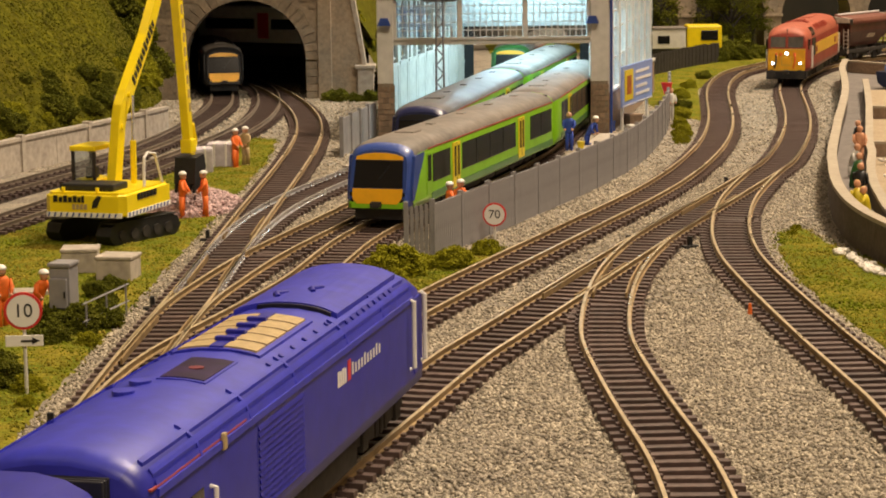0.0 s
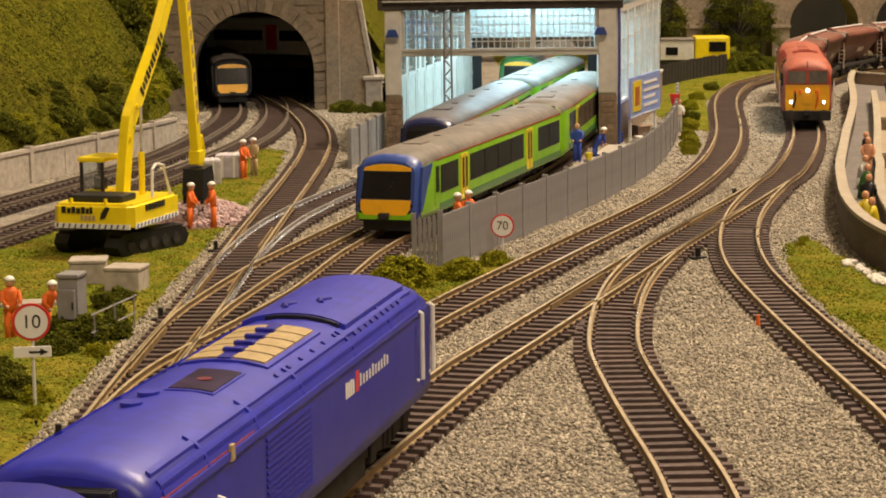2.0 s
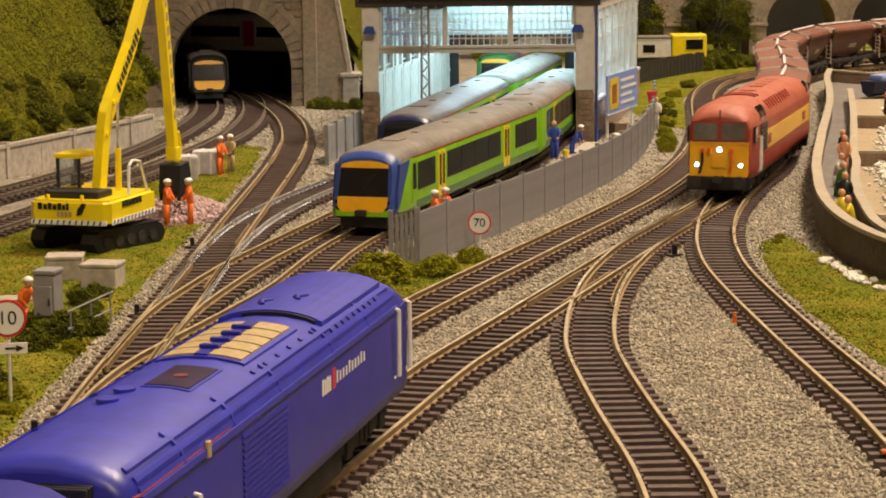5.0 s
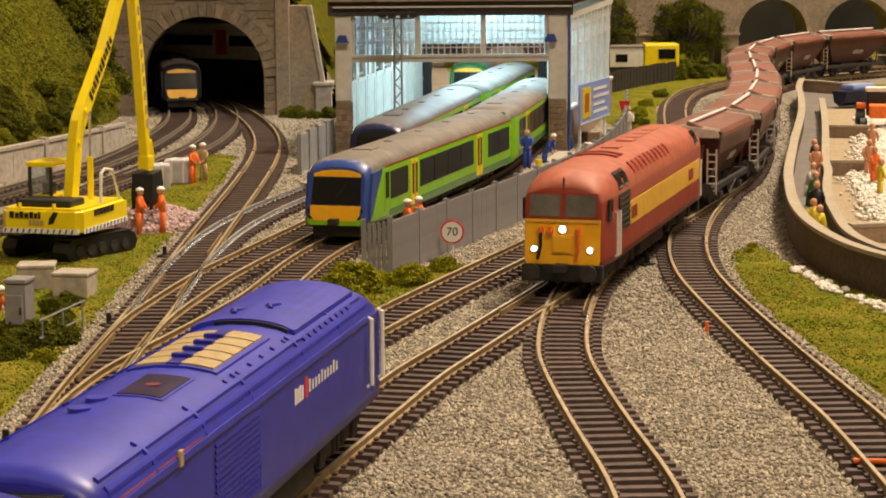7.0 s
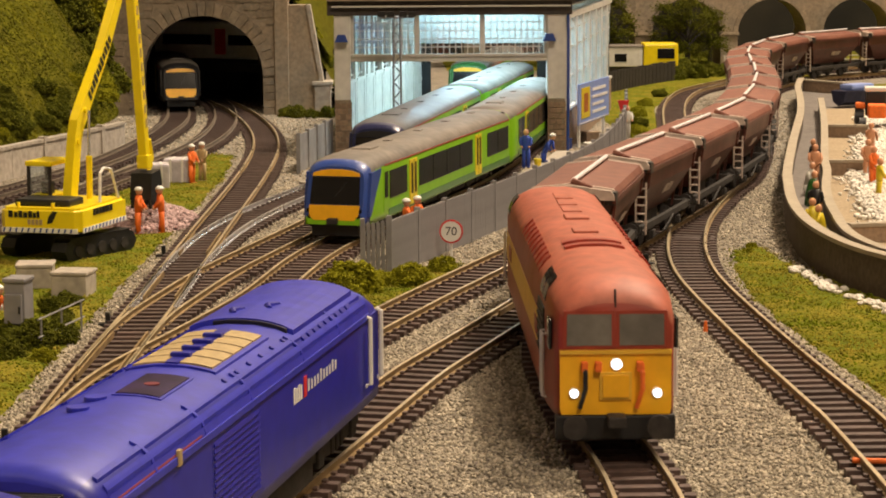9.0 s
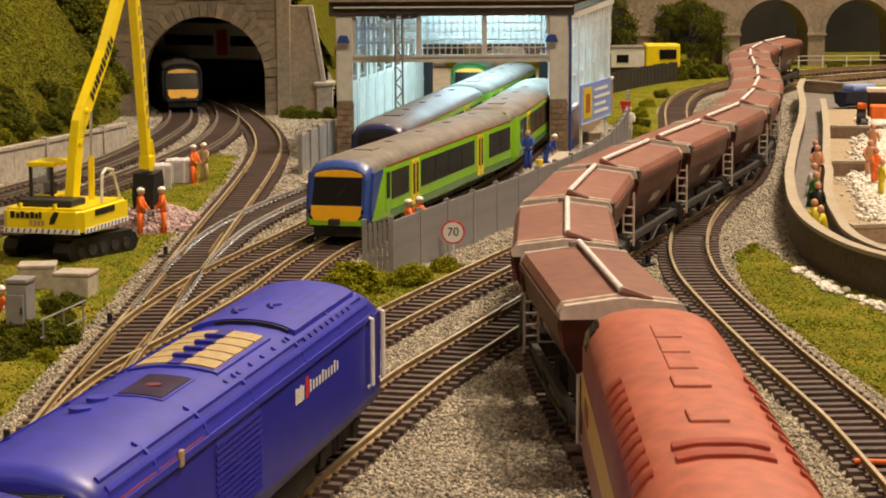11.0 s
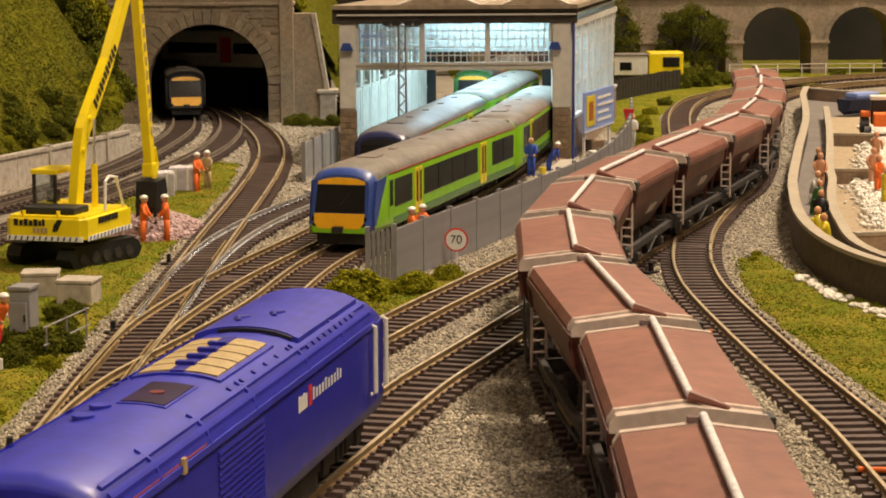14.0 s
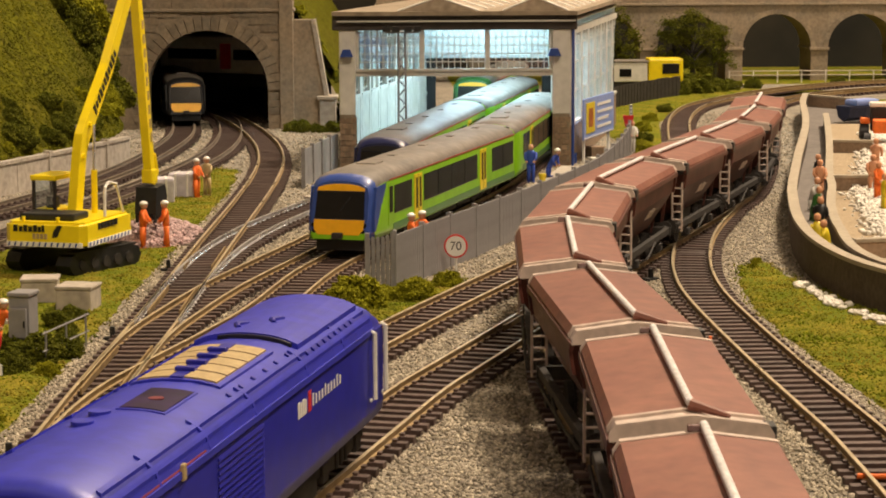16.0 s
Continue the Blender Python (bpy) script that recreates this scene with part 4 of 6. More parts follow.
    for x in (40, 49):
        b = bmesh.new()
        out = [(y, 37 + 12 * (1 - (abs(y) / half) ** 2.4) ** (1 / 2.4) + 0.7) for y in np.linspace(-9, 9, 8)] + [(y, 44) for y in np.linspace(9, -9, 8)]
        part("exhaust_port", prism(b, out, x, x + 4.2), LOCO_RED, root, "sooty roof exhaust")
    for x in (-70, -52, -34):
        part("roof_panel", cube(x - 7.5, x + 7.5, -3.2, 3.2, 48.4, 49.25, 0.3), LOCO_ROOF, root)
    for x in (-12, 20):
        part("roof_hatch", cube(x - 5, x + 5, -4, 4, 48, 49.6, 0.5), LOCO_ROOF, root)
    b = bmesh.new()
    box(b, -28, 28, -14.5, 14.5, 3, 10.5, 1.0)
    box(b, -h + 2, h - 2, -16, 16, 9.5, 11.2, 0.3)
    part("fuel_tank", b, DARK, root)
    for s in (-1, 1):
        part("buffer_beam", cube(*sorted((s * (h - 3), s * (h + 1.2))), -16.5, 16.5, 4.5, 11.4, 0.6), BLACK, root)
    bogie(root, h - 44, 54, 12.5, 3), bogie(root, -h + 44, 54, 12.5, 3)
    buffers(root, h, 9.0, 5.5, 1), buffers(root, -h, 9.0, 5.5, -1)
    return root


def hopper_wagon():
    root = thing("hopper_wagon", Matrix(), "brown covered hopper wagon with dusty sheeted top", "hopper wagon", "hopper wagons")
    h = 52.0
    prof = [(-8, 15), (8, 15), (16.4, 31), (17.4, 40.0), (-17.4, 40.0), (-16.4, 31)]
    # hopper body: ends slope inwards towards the bottom
    rings = []
    for s in (-1, 1):
        rings.append([(s * (h - 2.5 - max(0, 36 - z) * 0.95), y, z) for y, z in prof])
    part("hopper_body", loft(bmesh.new(), rings), HOPPER, root)
    for s in (-1, 1):
        part("top_rail", prism(bmesh.new(), [(s * 17.0, 38.6), (s * 18.2, 38.6), (s * 18.2, 40.6), (s * 17.0, 40.6)], -h + 2, h - 2), HOPPER, root)
        for x in (-h + 5, h - 5):
            part("corner_rib", prism(bmesh.new(), [(s * 16.2, 31), (s * 17.2, 31), (s * 18.3, 39), (s * 17.2, 39)], x - 0.9, x + 0.9), HOPPER, root)
    # cover sheets: a low ridge with a narrow hip along each side
    out = [(-17.6, 40.2), (17.6, 40.2), (17.6, 41.6), (16.2, 44.0), (0, 46.2), (-16.2, 44.0), (-17.6, 41.6)]
    part("cover", prism(bmesh.new(), out, -h + 4, h - 9), HOPPER_TOP, root, "dusty pinkish-brown cover sheet")
    o2 = [(y * 1.01, z + (0.3 if z > 41 else 0)) for y, z in out]
    part("rear_lip", prism(bmesh.new(), o2, -h + 2.2, -h + 4.4), DUSTY, root, "pale dust-coated lip")
    # the front end frame: a hollow tray between two pale lips
    part("front_lip", prism(bmesh.new(), o2, h - 9.6, h - 8.2), DUSTY, root, "pale dust-coated lip")
    o3 = [(y * 0.99, z - (0.4 if z > 41 else 0)) for y, z in out]
    part("end_tray", prism(bmesh.new(), o3, h - 8.4, h - 2.6), DUSTY, root, "dust-filled end tray")
    part("end_lip", prism(bmesh.new(), o2, h - 2.6, h - 1.2), DUSTY, root)
    part("end_bracket", cube(h - 8.0, h - 2.4, 13.8, 18.4, 38.0, 43.6, 0.4), BLACK, root, "black corner bracket")
    part("crank_arm", tube(bmesh.new(), [(h - 8.0, 0.3, 47.4), (h - 6.2, 4.0, 46.6), (h - 4.2, 8.5, 45.4)], [1.5, 1.1, 0.6], 7), HOPPER_TOP, root, "brown roller crank arm")
    part("rear_clasp", tube(bmesh.new(), [(-h + 3, -2.2, 46.6), (-h + 3, 2.2, 46.6)], 1.3, 7), HOPPER, root)
    n = 90
    pts = [(x, 1.2 - 0.9 * (x + h) / (2 * h), 47.6) for x in np.linspace(-h + 2.5, h - 8.5, n)]
    part("roller_tube", tube(bmesh.new(), pts, [0.95 + (0.12 if k % 3 == 0 else 0.0) for k in range(n)], 9), ROPE, root, "pale ribbed roller tube along the ridge", smooth=True)
    for s in (-1, 1):
        # one ladder at each end, on opposite corners
        for y in (16.4, 11.8):
            part("ladder_rail", tube(bmesh.new(), [(s * (h - 1.6), s * y, 9), (s * (h - 1.6), s * y, 34)], 0.5, 5), DUSTY, root)
        for z in range(11, 34, 4):
            part("ladder_rung", tube(bmesh.new(), [(s * (h - 1.6), s * 16.4, z), (s * (h - 1.6), s * 11.8, z)], 0.45, 5), DUSTY, root)
        part("end_stanchion", tube(bmesh.new(), [(s * (h - 3), 6, 10), (s * (h - 4), 9, 36)], 0.8, 5), HOPPER, root)
        part("sole_bar", cube(-h + 1, h - 1, *sorted((s * 12.2, s * 14.6)), 9.5, 12.8, 0.3), DARK, root)
        part("brake_lever", tube(bmesh.new(), [(-12, s * 15.0, 10.5), (8, s * 15.4, 5.5), (12, s * 15.4, 5.8)], 0.5, 5), DARK, root)
        part("head_stock", cube(*sorted((s * (h - 3.5), s * (h - 1))), -15, 15, 8.5, 13, 0.3), DARK, root)
        for x in (-27, 27):
            part("axle_guard", prism(bmesh.new(), [(x - 5, 10), (x + 5, 10), (x + 2.5, 3.5), (x - 2.5, 3.5)], *sorted((s * 11.6, s * 13.6)), "y"), DARK, root)
            part("axle_box", cube(x - 2.2, x + 2.2, *sorted((s * 13.4, s * 15.2)), 4.2, 8.0, 0.5), DARK, root)
        for k in range(5):
            sx = -13 + k * 3.4
            part("lettering", prism(bmesh.new(), [(s * 12.62, 23.0), (s * 12.95, 23.0), (s * (14.95), 26.8 + 0.5 * (k % 2)), (s * 14.6, 27.0 + 0.5 * (k % 2))], sx, sx + 2.2), DUSTY, root)
    part("discharge_gear", cube(-13, 13, -7, 7, 4.5, 15.5, 0.5), DARK, root)
    part("air_pipe", tube(bmesh.new(), [(-h + 4, -15.2, 8.5), (-20, -15.4, 8.0), (20, -15.4, 8.0), (h - 4, -15.2, 8.5)], 0.6, 5), DARK, root)
    for piece in root.children:
        piece.data.transform(Matrix.Diagonal((1, 1, 0.935, 1)))
    for x in (-27, 27):
        wheelset(root, x)
    buffers(root, h - 1, 11, 3.0, 1), buffers(root, -h + 1, 11, 3.0, -1)
    return root


LOCO = class_diesel()
WAGON = hopper_wagon()
WAGONS = [WAGON] + [copy_thing(WAGON, Matrix()) for _ in range(12)]
PITCH = 114.0


# ---------------------------------------------------------------- engine depot
def depot():
    root = thing("depot_shed", place(0, 0, 0), "pale-framed glazed engine depot lit cold white inside", "depot building")
    FL, FR, BL, BR = (-37, 1440), (117, 1440), (24, 1770), (181, 1770)
    DZ = GZ

    def wall_box(name, a, b, z0, z1, t, mt, parent=root, u0=0.0, u1=1.0, out=0.0, label=""):
        a, b = np.array(a, float), np.array(b, float)
        d = (b - a)
        n = np.array((-d[1], d[0])) / np.linalg.norm(d)
        p, q = a + d * u0 + n * out, a + d * u1 + n * out
        o = [p + n * t / 2, q + n * t / 2, q - n * t / 2, p - n * t / 2]
        return part(name, prism(bmesh.new(), [tuple(v) for v in o], z0, z1, "z"), mt, parent, label)
    for x0, x1 in ((-37.5, -26.5), (105.5, 117.5)):
        part("pillar", cube(x0, x1, 1436, 1450, 31, 88, 0.6), SHEDGREY, root, "pale grey painted pillar")
        part("pillar_base", cube(x0 + 0.3, x1 - 0.3, 1436.3, 1449.7, DZ, 31, 0.2), MORTAR, root)
        for r in range(9):
            for c in range(3):
                w = (x1 - x0) / 3
                o = w / 2 * (r % 2)
                a = max(x0, x0 + c * w - o)
                b = min(x1, x0 + (c + 1) * w - o)
                part("brick", cube(a + 0.2, b - 0.2, 1435.6, 1437, DZ + r * 3.8 + 0.2, DZ + r * 3.8 + 3.5), BRICK, root)
            part("brick", cube(x1 - 1, x1 + 0.4, 1436.6, 1442.5, DZ + r * 3.8 + 0.2, DZ + r * 3.8 + 3.5), BRICK, root)
            part("brick", cube(x1 - 1, x1 + 0.4, 1442.9, 1449.0, DZ + r * 3.8 + 0.2, DZ + r * 3.8 + 3.5), BRICK, root)
    part("header_beam", cube(-27, 106, 1438, 1447, 56.5, 61, 0.4), SHEDWHITE, root)
    part("header_sill", cube(-27, 106, 1436.5, 1438.5, 59.8, 61.6, 0.2), SHEDWHITE, root)
    part("fascia", cube(-42, 122, 1434.6, 1446, 87.5, 97.5, 0.6), mat("dark_fascia", (0.05, 0.04, 0.035), 0.7, size=5), root, "dark weathered fascia under the roof edge")
    for x in (-26, 18, 62, 105):
        part("window_post", cube(x - 1.7, x + 1.7, 1438.5, 1445, 61, 88, 0.3), SHEDWHITE, root)
    for k in range(3):
        x0, x1 = -24.3 + k * 44, 16.3 + k * 44
        w = part("window", cube(x0, x1, 1441.2, 1441.6, 61, 88), PANE, root, "clear gridded front glazing")
        w.visible_shadow = False
        for q in range(1, 10):
            x = x0 + (x1 - x0) * q / 10
            part("glazing_bar", cube(x - 0.28, x + 0.28, 1440.4, 1441.1, 61, 88), SHEDWHITE, w)
        for z in (66, 71.5, 77, 82.5):
            part("glazing_bar", cube(x0, x1, 1440.3, 1441.1, z - 0.3, z + 0.3), SHEDWHITE, w)
    # long side walls, brick below and tall glazed bays above
    for a, b, s in ((FR, BR, 1), (FL, BL, -1)):
        wall_box("side_wall", a, b, DZ, 22, 4, BRICK, u0=0.03)
        wall_box("side_sill", a, b, 22, 24, 5.5, SHEDWHITE, u0=0.03)
        wall_box("side_plate", a, b, 84, 88, 4.5, SHEDWHITE, u0=0.03)
        n = 7
        for k in range(n):
            u = 0.03 + 0.97 * k / n
            wall_box("side_post", a, b, 24, 84, 4.5, SHEDWHITE, u0=u, u1=u + 0.03)
            w = wall_box("side_window", a, b, 24, 84, 0.6, PANE, u0=u + 0.03, u1=u + 0.97 / n, label="tall side glazing lit from inside")
            w.visible_shadow = False
            for q in (1, 2):
                uu = u + 0.03 + (0.97 / n - 0.03) * q / 3
                wall_box("glazing_bar", a, b, 24, 84, 1.2, SHEDWHITE, w, uu - 0.0025, uu + 0.0025)
            for z in (44, 64, 76):
                wall_box("glazing_bar", a, b, z - 0.5, z + 0.5, 1.2, SHEDWHITE, w, u + 0.03, u + 0.97 / n)
            # arched heads of the bays
            for uu, dz in ((u + 0.045, 6), (u + 0.06, 3), (u + 0.97 / n - 0.015, 6), (u + 0.97 / n - 0.03, 3)):
                wall_box("arch_piece", a, b, 84 - dz, 84, 2.4, SHEDWHITE, root, uu - 0.008, uu + 0.008)
    for k in range(9):
        u = 0.06 + 0.1 * k
        wall_box("lining_panel", FL, BL, DZ, 40, 1.5, SHEDWHITE, u0=u, u1=u + 0.075, out=-3.5, label="white inner lining board")
        wall_box("lining_post", FL, BL, DZ, 84, 2.0, SHEDGREY, u0=u + 0.078, u1=u + 0.092, out=-3.5)
        wall_box("lining_rail", FL, BL, 40, 42, 2.4, SHEDGREY, u0=u, u1=u + 0.075, out=-3.5)
    for k, y in enumerate((1490, 1550, 1610, 1670, 1730)):
        x = (y - 1440) * 0.19
        for z in (66, 76):
            part("roof_truss", cube(x - 34, x + 112, y - 1.2, y + 1.2, z, z + 2.2), SHEDWHITE, root)
        for q in range(8):
            part("truss_strut", cube(x - 30 + q * 19, x - 29 + q * 19, y - 0.8, y + 0.8, 66, 90), SHEDWHITE, root)
    # black lower panels paint the darkness seen through the open back doors
    wall_box("back_wall", BL, BR, DZ, 52, 4, BLACK, u0=0.62)
    wall_box("back_wall", BL, BR, DZ, 52, 4, BLACK, u1=0.06)
    wall_box("back_wall", BL, BR, 52, 96, 4, SHEDWHITE)
    # roof with two gabled rooflights
    rf = [(-42, 1431), (122, 1431), (187, 1776), (18, 1776)]
    part("roof", prism(bmesh.new(), rf, 97.2, 100, "z"), mat("roof_slab", (0.30, 0.24, 0.17), 0.85, size=6), root, "brownish flat depot roof")
    part("inner_ceiling", prism(bmesh.new(), [(x * 0.97 + 2, y) for x, y in rf], 93, 94, "z"), SHEDWHITE, root)
    for x0, x1 in ((2, 56), (72, 116)):
        bm = bmesh.new()
        r0 = [(x0, 1434, 100), (x1, 1434, 100), ((x0 + x1) / 2, 1434, 109)]
        r1 = [(x + 60, y + 335, z) for x, y, z in r0]
        loft(bm, [r0, r1])
        g = part("rooflight", bm, mat("rooflight_sheet", (0.38, 0.31, 0.23), 0.7, size=5), root, "low gabled rooflight")
        for k in range(9):
            u = k / 8
            bm = bmesh.new()
            a = Vector((x0 + 60 * u, 1434 + 335 * u, 100.4))
            b = Vector(((x0 + x1) / 2 + 60 * u, 1434 + 335 * u, 109.4))
            c = Vector((x1 + 60 * u, 1434 + 335 * u, 100.4))
            tube(bm, [a, b, c], 0.7, 4)
            part("rooflight_bar", bm, SHEDWHITE, g)
    for x in (-33, 106):
        b = bmesh.new()
        prism(b, [(x - 4, 70), (x + 5, 70), (x + 3, 75), (x - 2, 75)], 1430, 1436.2, "y")
        part("wall_lamp", b, NAVY, root, "blue hooded wall lamp")
    for k, y in enumerate((1500, 1600, 1700)):
        x = 40 + (y - 1440) * 0.19
        part("lamp_strip", cube(x - 45, x + 45, y - 4, y + 4, 90, 92), LEDSTRIP, root, "cold white strip light")
    part("downpipe", tube(bmesh.new(), [(119.5, 1437, DZ), (119.5, 1437, 88)], 1.0, 8), NAVY, root, "blue drainpipe")


depot()
area_lamp("depot_strip_lamp", (0.07, 1.58, 0.089), (0.07, 1.58, 0), 0.09, 0.26, 0.58, (0.6, 0.88, 1.0))


# ---------------------------------------------------------------- tunnel, viaduct and the hill
def arch_wall(root, x0, x1, y0, y1, z0, z1, arches, mt, steps=14):
    """A wall with round-headed openings: (centre, half width, springing height)."""
    xs = sorted({x0, x1, *[c + s * h for c, h, _ in arches for s in (-1, 1)]})
    for a, b in zip(xs, xs[1:]):
        mid = (a + b) / 2
        hit = [k for k in arches if abs(mid - k[0]) < k[1]]
        if not hit:
            part("masonry_pier", cube(a, b, y0, y1, z0, z1), mt, root)
        else:
            c, h, sp = hit[0]
            pts = [(c + h * math.cos(math.pi * k / steps), sp + h * math.sin(math.pi * k / steps)) for k in range(steps + 1)]
            bm = bmesh.new()
            loft(bm, [[(px, y0, pz), (px, y1, pz), (px, y1, z1), (px, y0, z1)] for px, pz in pts])
            part("spandrel", bm, mt, root)


def tunnel():
    root = thing("tunnel_portal", Matrix(), "weathered brown stone tunnel mouth with a dressed arch", "tunnel portal")
    Y0, Y1 = 1752, 1776
    c, h, sp = -153.0, 49.0, 27.0
    arch_wall(root, -236, -93, Y0 + 1, Y1, GZ, 104, [(c, h, sp)], STONEWALL)
    # dressed arch stones
    n = 25
    for k in range(n):
        a0, a1 = math.pi * k / n + 0.006, math.pi * (k + 1) / n - 0.006
        r0, r1 = h, h + (12.0 if k % 2 else 10.6)
        o = [(c + r * math.cos(a), sp + r * math.sin(a)) for r, a in ((r0, a0), (r1, a0), (r1, a1), (r0, a1))]
        part("voussoir", prism(bmesh.new(), o, Y0 - 1.5, Y0 + 4, "y"), STONEWALL, root)
    for s in (-1, 1):
        for k in range(5):
            z = GZ + k * 6.1
            a, b = sorted((c + s * h, c + s * (h + (11.5 if k % 2 else 9.0))))
            part("quoin", cube(a, b, Y0 - 1.4, Y0 + 3, z + 0.15, z + 5.9, 0.3), STONEWALL, root)
    # coursed facing stones
    rng = random.Random(5)
    for r in range(17):
        z = GZ + r * 6.1
        x = -236 - rng.uniform(0, 6)
        while x < -93:
            w = rng.uniform(8, 14)
            a, b = max(x, -236), min(x + w, -93)
            x += w
            if b - a < 2:
                continue
            far = max(math.hypot(q - c, max(0, zz - sp)) for q in (a, b) for zz in (z, z + 6))
            near = min(math.hypot(q - c, max(0, zz - sp)) for q in (a, b, (a + b) / 2) for zz in (z, z + 6))
            if near < h + 12.5:
                continue
            part("stone", cube(a + 0.2, b - 0.2, Y0 - rng.uniform(0.1, 0.8), Y0 + 2, z + 0.2, z + 5.9), STONEWALL, root)
    part("string_course", cube(-238, -82, Y0 - 3, Y1, 91, 93.5, 0.4), STONEWALL, root)
    part("parapet", cube(-238, -82, Y0 - 1, Y1, 104, 118, 0.4), STONEWALL, root)
    part("coping", cube(-239, -80, Y0 - 3, Y1 + 1, 118, 121, 0.5), STONEWALL, root)
    part("pilaster", cube(-94, -83, Y0 - 4, Y1, GZ, 110, 0.5), STONEWALL, root, "plain stone pilaster")
    bm = bmesh.new()
    prism(bm, [(-83, GZ), (-56, GZ), (-56, 18), (-67, 84), (-83, 84)], Y0 + 4, Y1, "y")
    part("wing_wall", bm, STONEWALL, root, "sloping wing wall")
    bm = bmesh.new()
    prism(bm, [(-68.5, 84), (-65, 84), (-54, 18), (-57, 17)], Y0 + 1, Y1 + 1, "y")
    part("wing_coping", bm, CONCRETE, root)
    part("end_pier", cube(-62, -49, Y0 - 2, Y1 - 4, GZ, 19, 0.5), CONCRETE, root)
    part("end_pier_cap", cube(-64, -47, Y0 - 4, Y1 - 2, 19, 22, 0.6), CONCRETE, root)
    # lining that closes the bore, coloured near black to paint the tunnel's darkness
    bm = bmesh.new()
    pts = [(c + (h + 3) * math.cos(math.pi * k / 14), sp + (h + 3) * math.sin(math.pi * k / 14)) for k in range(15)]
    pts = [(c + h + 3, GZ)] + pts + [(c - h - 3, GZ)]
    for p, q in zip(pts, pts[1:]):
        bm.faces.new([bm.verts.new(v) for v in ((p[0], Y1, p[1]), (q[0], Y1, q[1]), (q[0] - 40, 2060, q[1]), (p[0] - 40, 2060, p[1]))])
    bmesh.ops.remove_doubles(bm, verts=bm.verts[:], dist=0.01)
    r_ = part("bore_lining", bm, mat("shaded_bore", (0.03, 0.026, 0.022), 0.95), root)
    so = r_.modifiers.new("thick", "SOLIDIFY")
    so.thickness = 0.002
    # black end plate paints the unlit depth of the bore
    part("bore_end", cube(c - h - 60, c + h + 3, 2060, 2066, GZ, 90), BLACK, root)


tunnel()


def inner_coach():
    deck = thing("track_deck", place(-142, 1905, 0, 150), "dark upper track deck crossing inside the tunnel", "bridge deck", kind="structure")
    part("deck_slab", cube(-90, 90, -20, 20, 22, 29, 0.5), DARK, deck)
    for x in (-84, 84):
        part("pier", cube(x - 6, x + 6, -16, 16, GZ - 1, 22, 0.5), DARK, deck)
    root = thing("carriage", place(-142, 1905, 29, 150), "pale carriage with a red door crossing inside the tunnel", "carriage")
    part("body", cube(-70, 70, -17, 17, 4, 36, 2.0), SHEDGREY, root)
    part("underframe", cube(-66, 66, -13, 13, 0, 4), DARK, root)
    for s in (-1, 1):
        for a, b in ((-60, -10), (8, 60)):
            side_panel(root, "window_band", a, b, 16, 25, 17, s, WINDOW)
        side_panel(root, "door", -7, 4, 8, 30, 17, s, SIGNRED, 0.5, "red carriage door")


inner_coach()


def viaduct():
    root = thing("viaduct", Matrix(), "long sandy stone arched viaduct behind the railway", "viaduct")
    Y0, Y1 = 2335, 2400
    arches = [(323.5 + 93.5 * k, 37.5, 31.0) for k in range(-3, 8)]
    arch_wall(root, -20, 1080, Y0, Y1, GZ, 100, arches, STONEWALL)
    for cx, h, sp in arches:
        n = 15
        for k in range(n):
            a0, a1 = math.pi * k / n + 0.01, math.pi * (k + 1) / n - 0.01
            o = [(cx + r * math.cos(a), sp + r * math.sin(a)) for r, a in ((h, a0), (h + 5, a0), (h + 5, a1), (h, a1))]
            part("voussoir", prism(bmesh.new(), o, Y0 - 1.2, Y0 + 2, "y"), STONEWALL, root)
        part("impost", cube(cx + h - 1.5, cx + 93.5 - h + 1.5, Y0 - 2, Y1 + 2, sp - 2, sp + 1, 0.4), STONEWALL, root)
    part("string_course", cube(-22, 1082, Y0 - 2.5, Y1 + 2, 78, 80.5, 0.4), STONEWALL, root)
    part("parapet_coping", cube(-22, 1082, Y0 - 3, Y1 + 3, 100, 103, 0.4), STONEWALL, root)


viaduct()


def backdrop():
    v, f = [], []
    m = mat("dark_backscene", (0.012, 0.011, 0.007), 0.95, var=0.5, size=60.0, second=(0.028, 0.02, 0.01))
    tagged(part("backdrop", cube(-1300, 1500, 2600, 2615, -10, 420), m), "dark painted woodland backscene behind the layout", "backscene", kind="structure")


backdrop()


def rise(c):
    """Height of the embankment c millimetres behind its foot."""
    return 15 + 145 * (1 - math.exp(-c / 120)) + 0.3 * c


def climb(y):
    """How much steeper the embankment gets towards the tunnel mouth."""
    u = min(1.0, max(0.0, (y - 1420) / 300))
    return 1 + 0.9 * u * u * (3 - 2 * u)


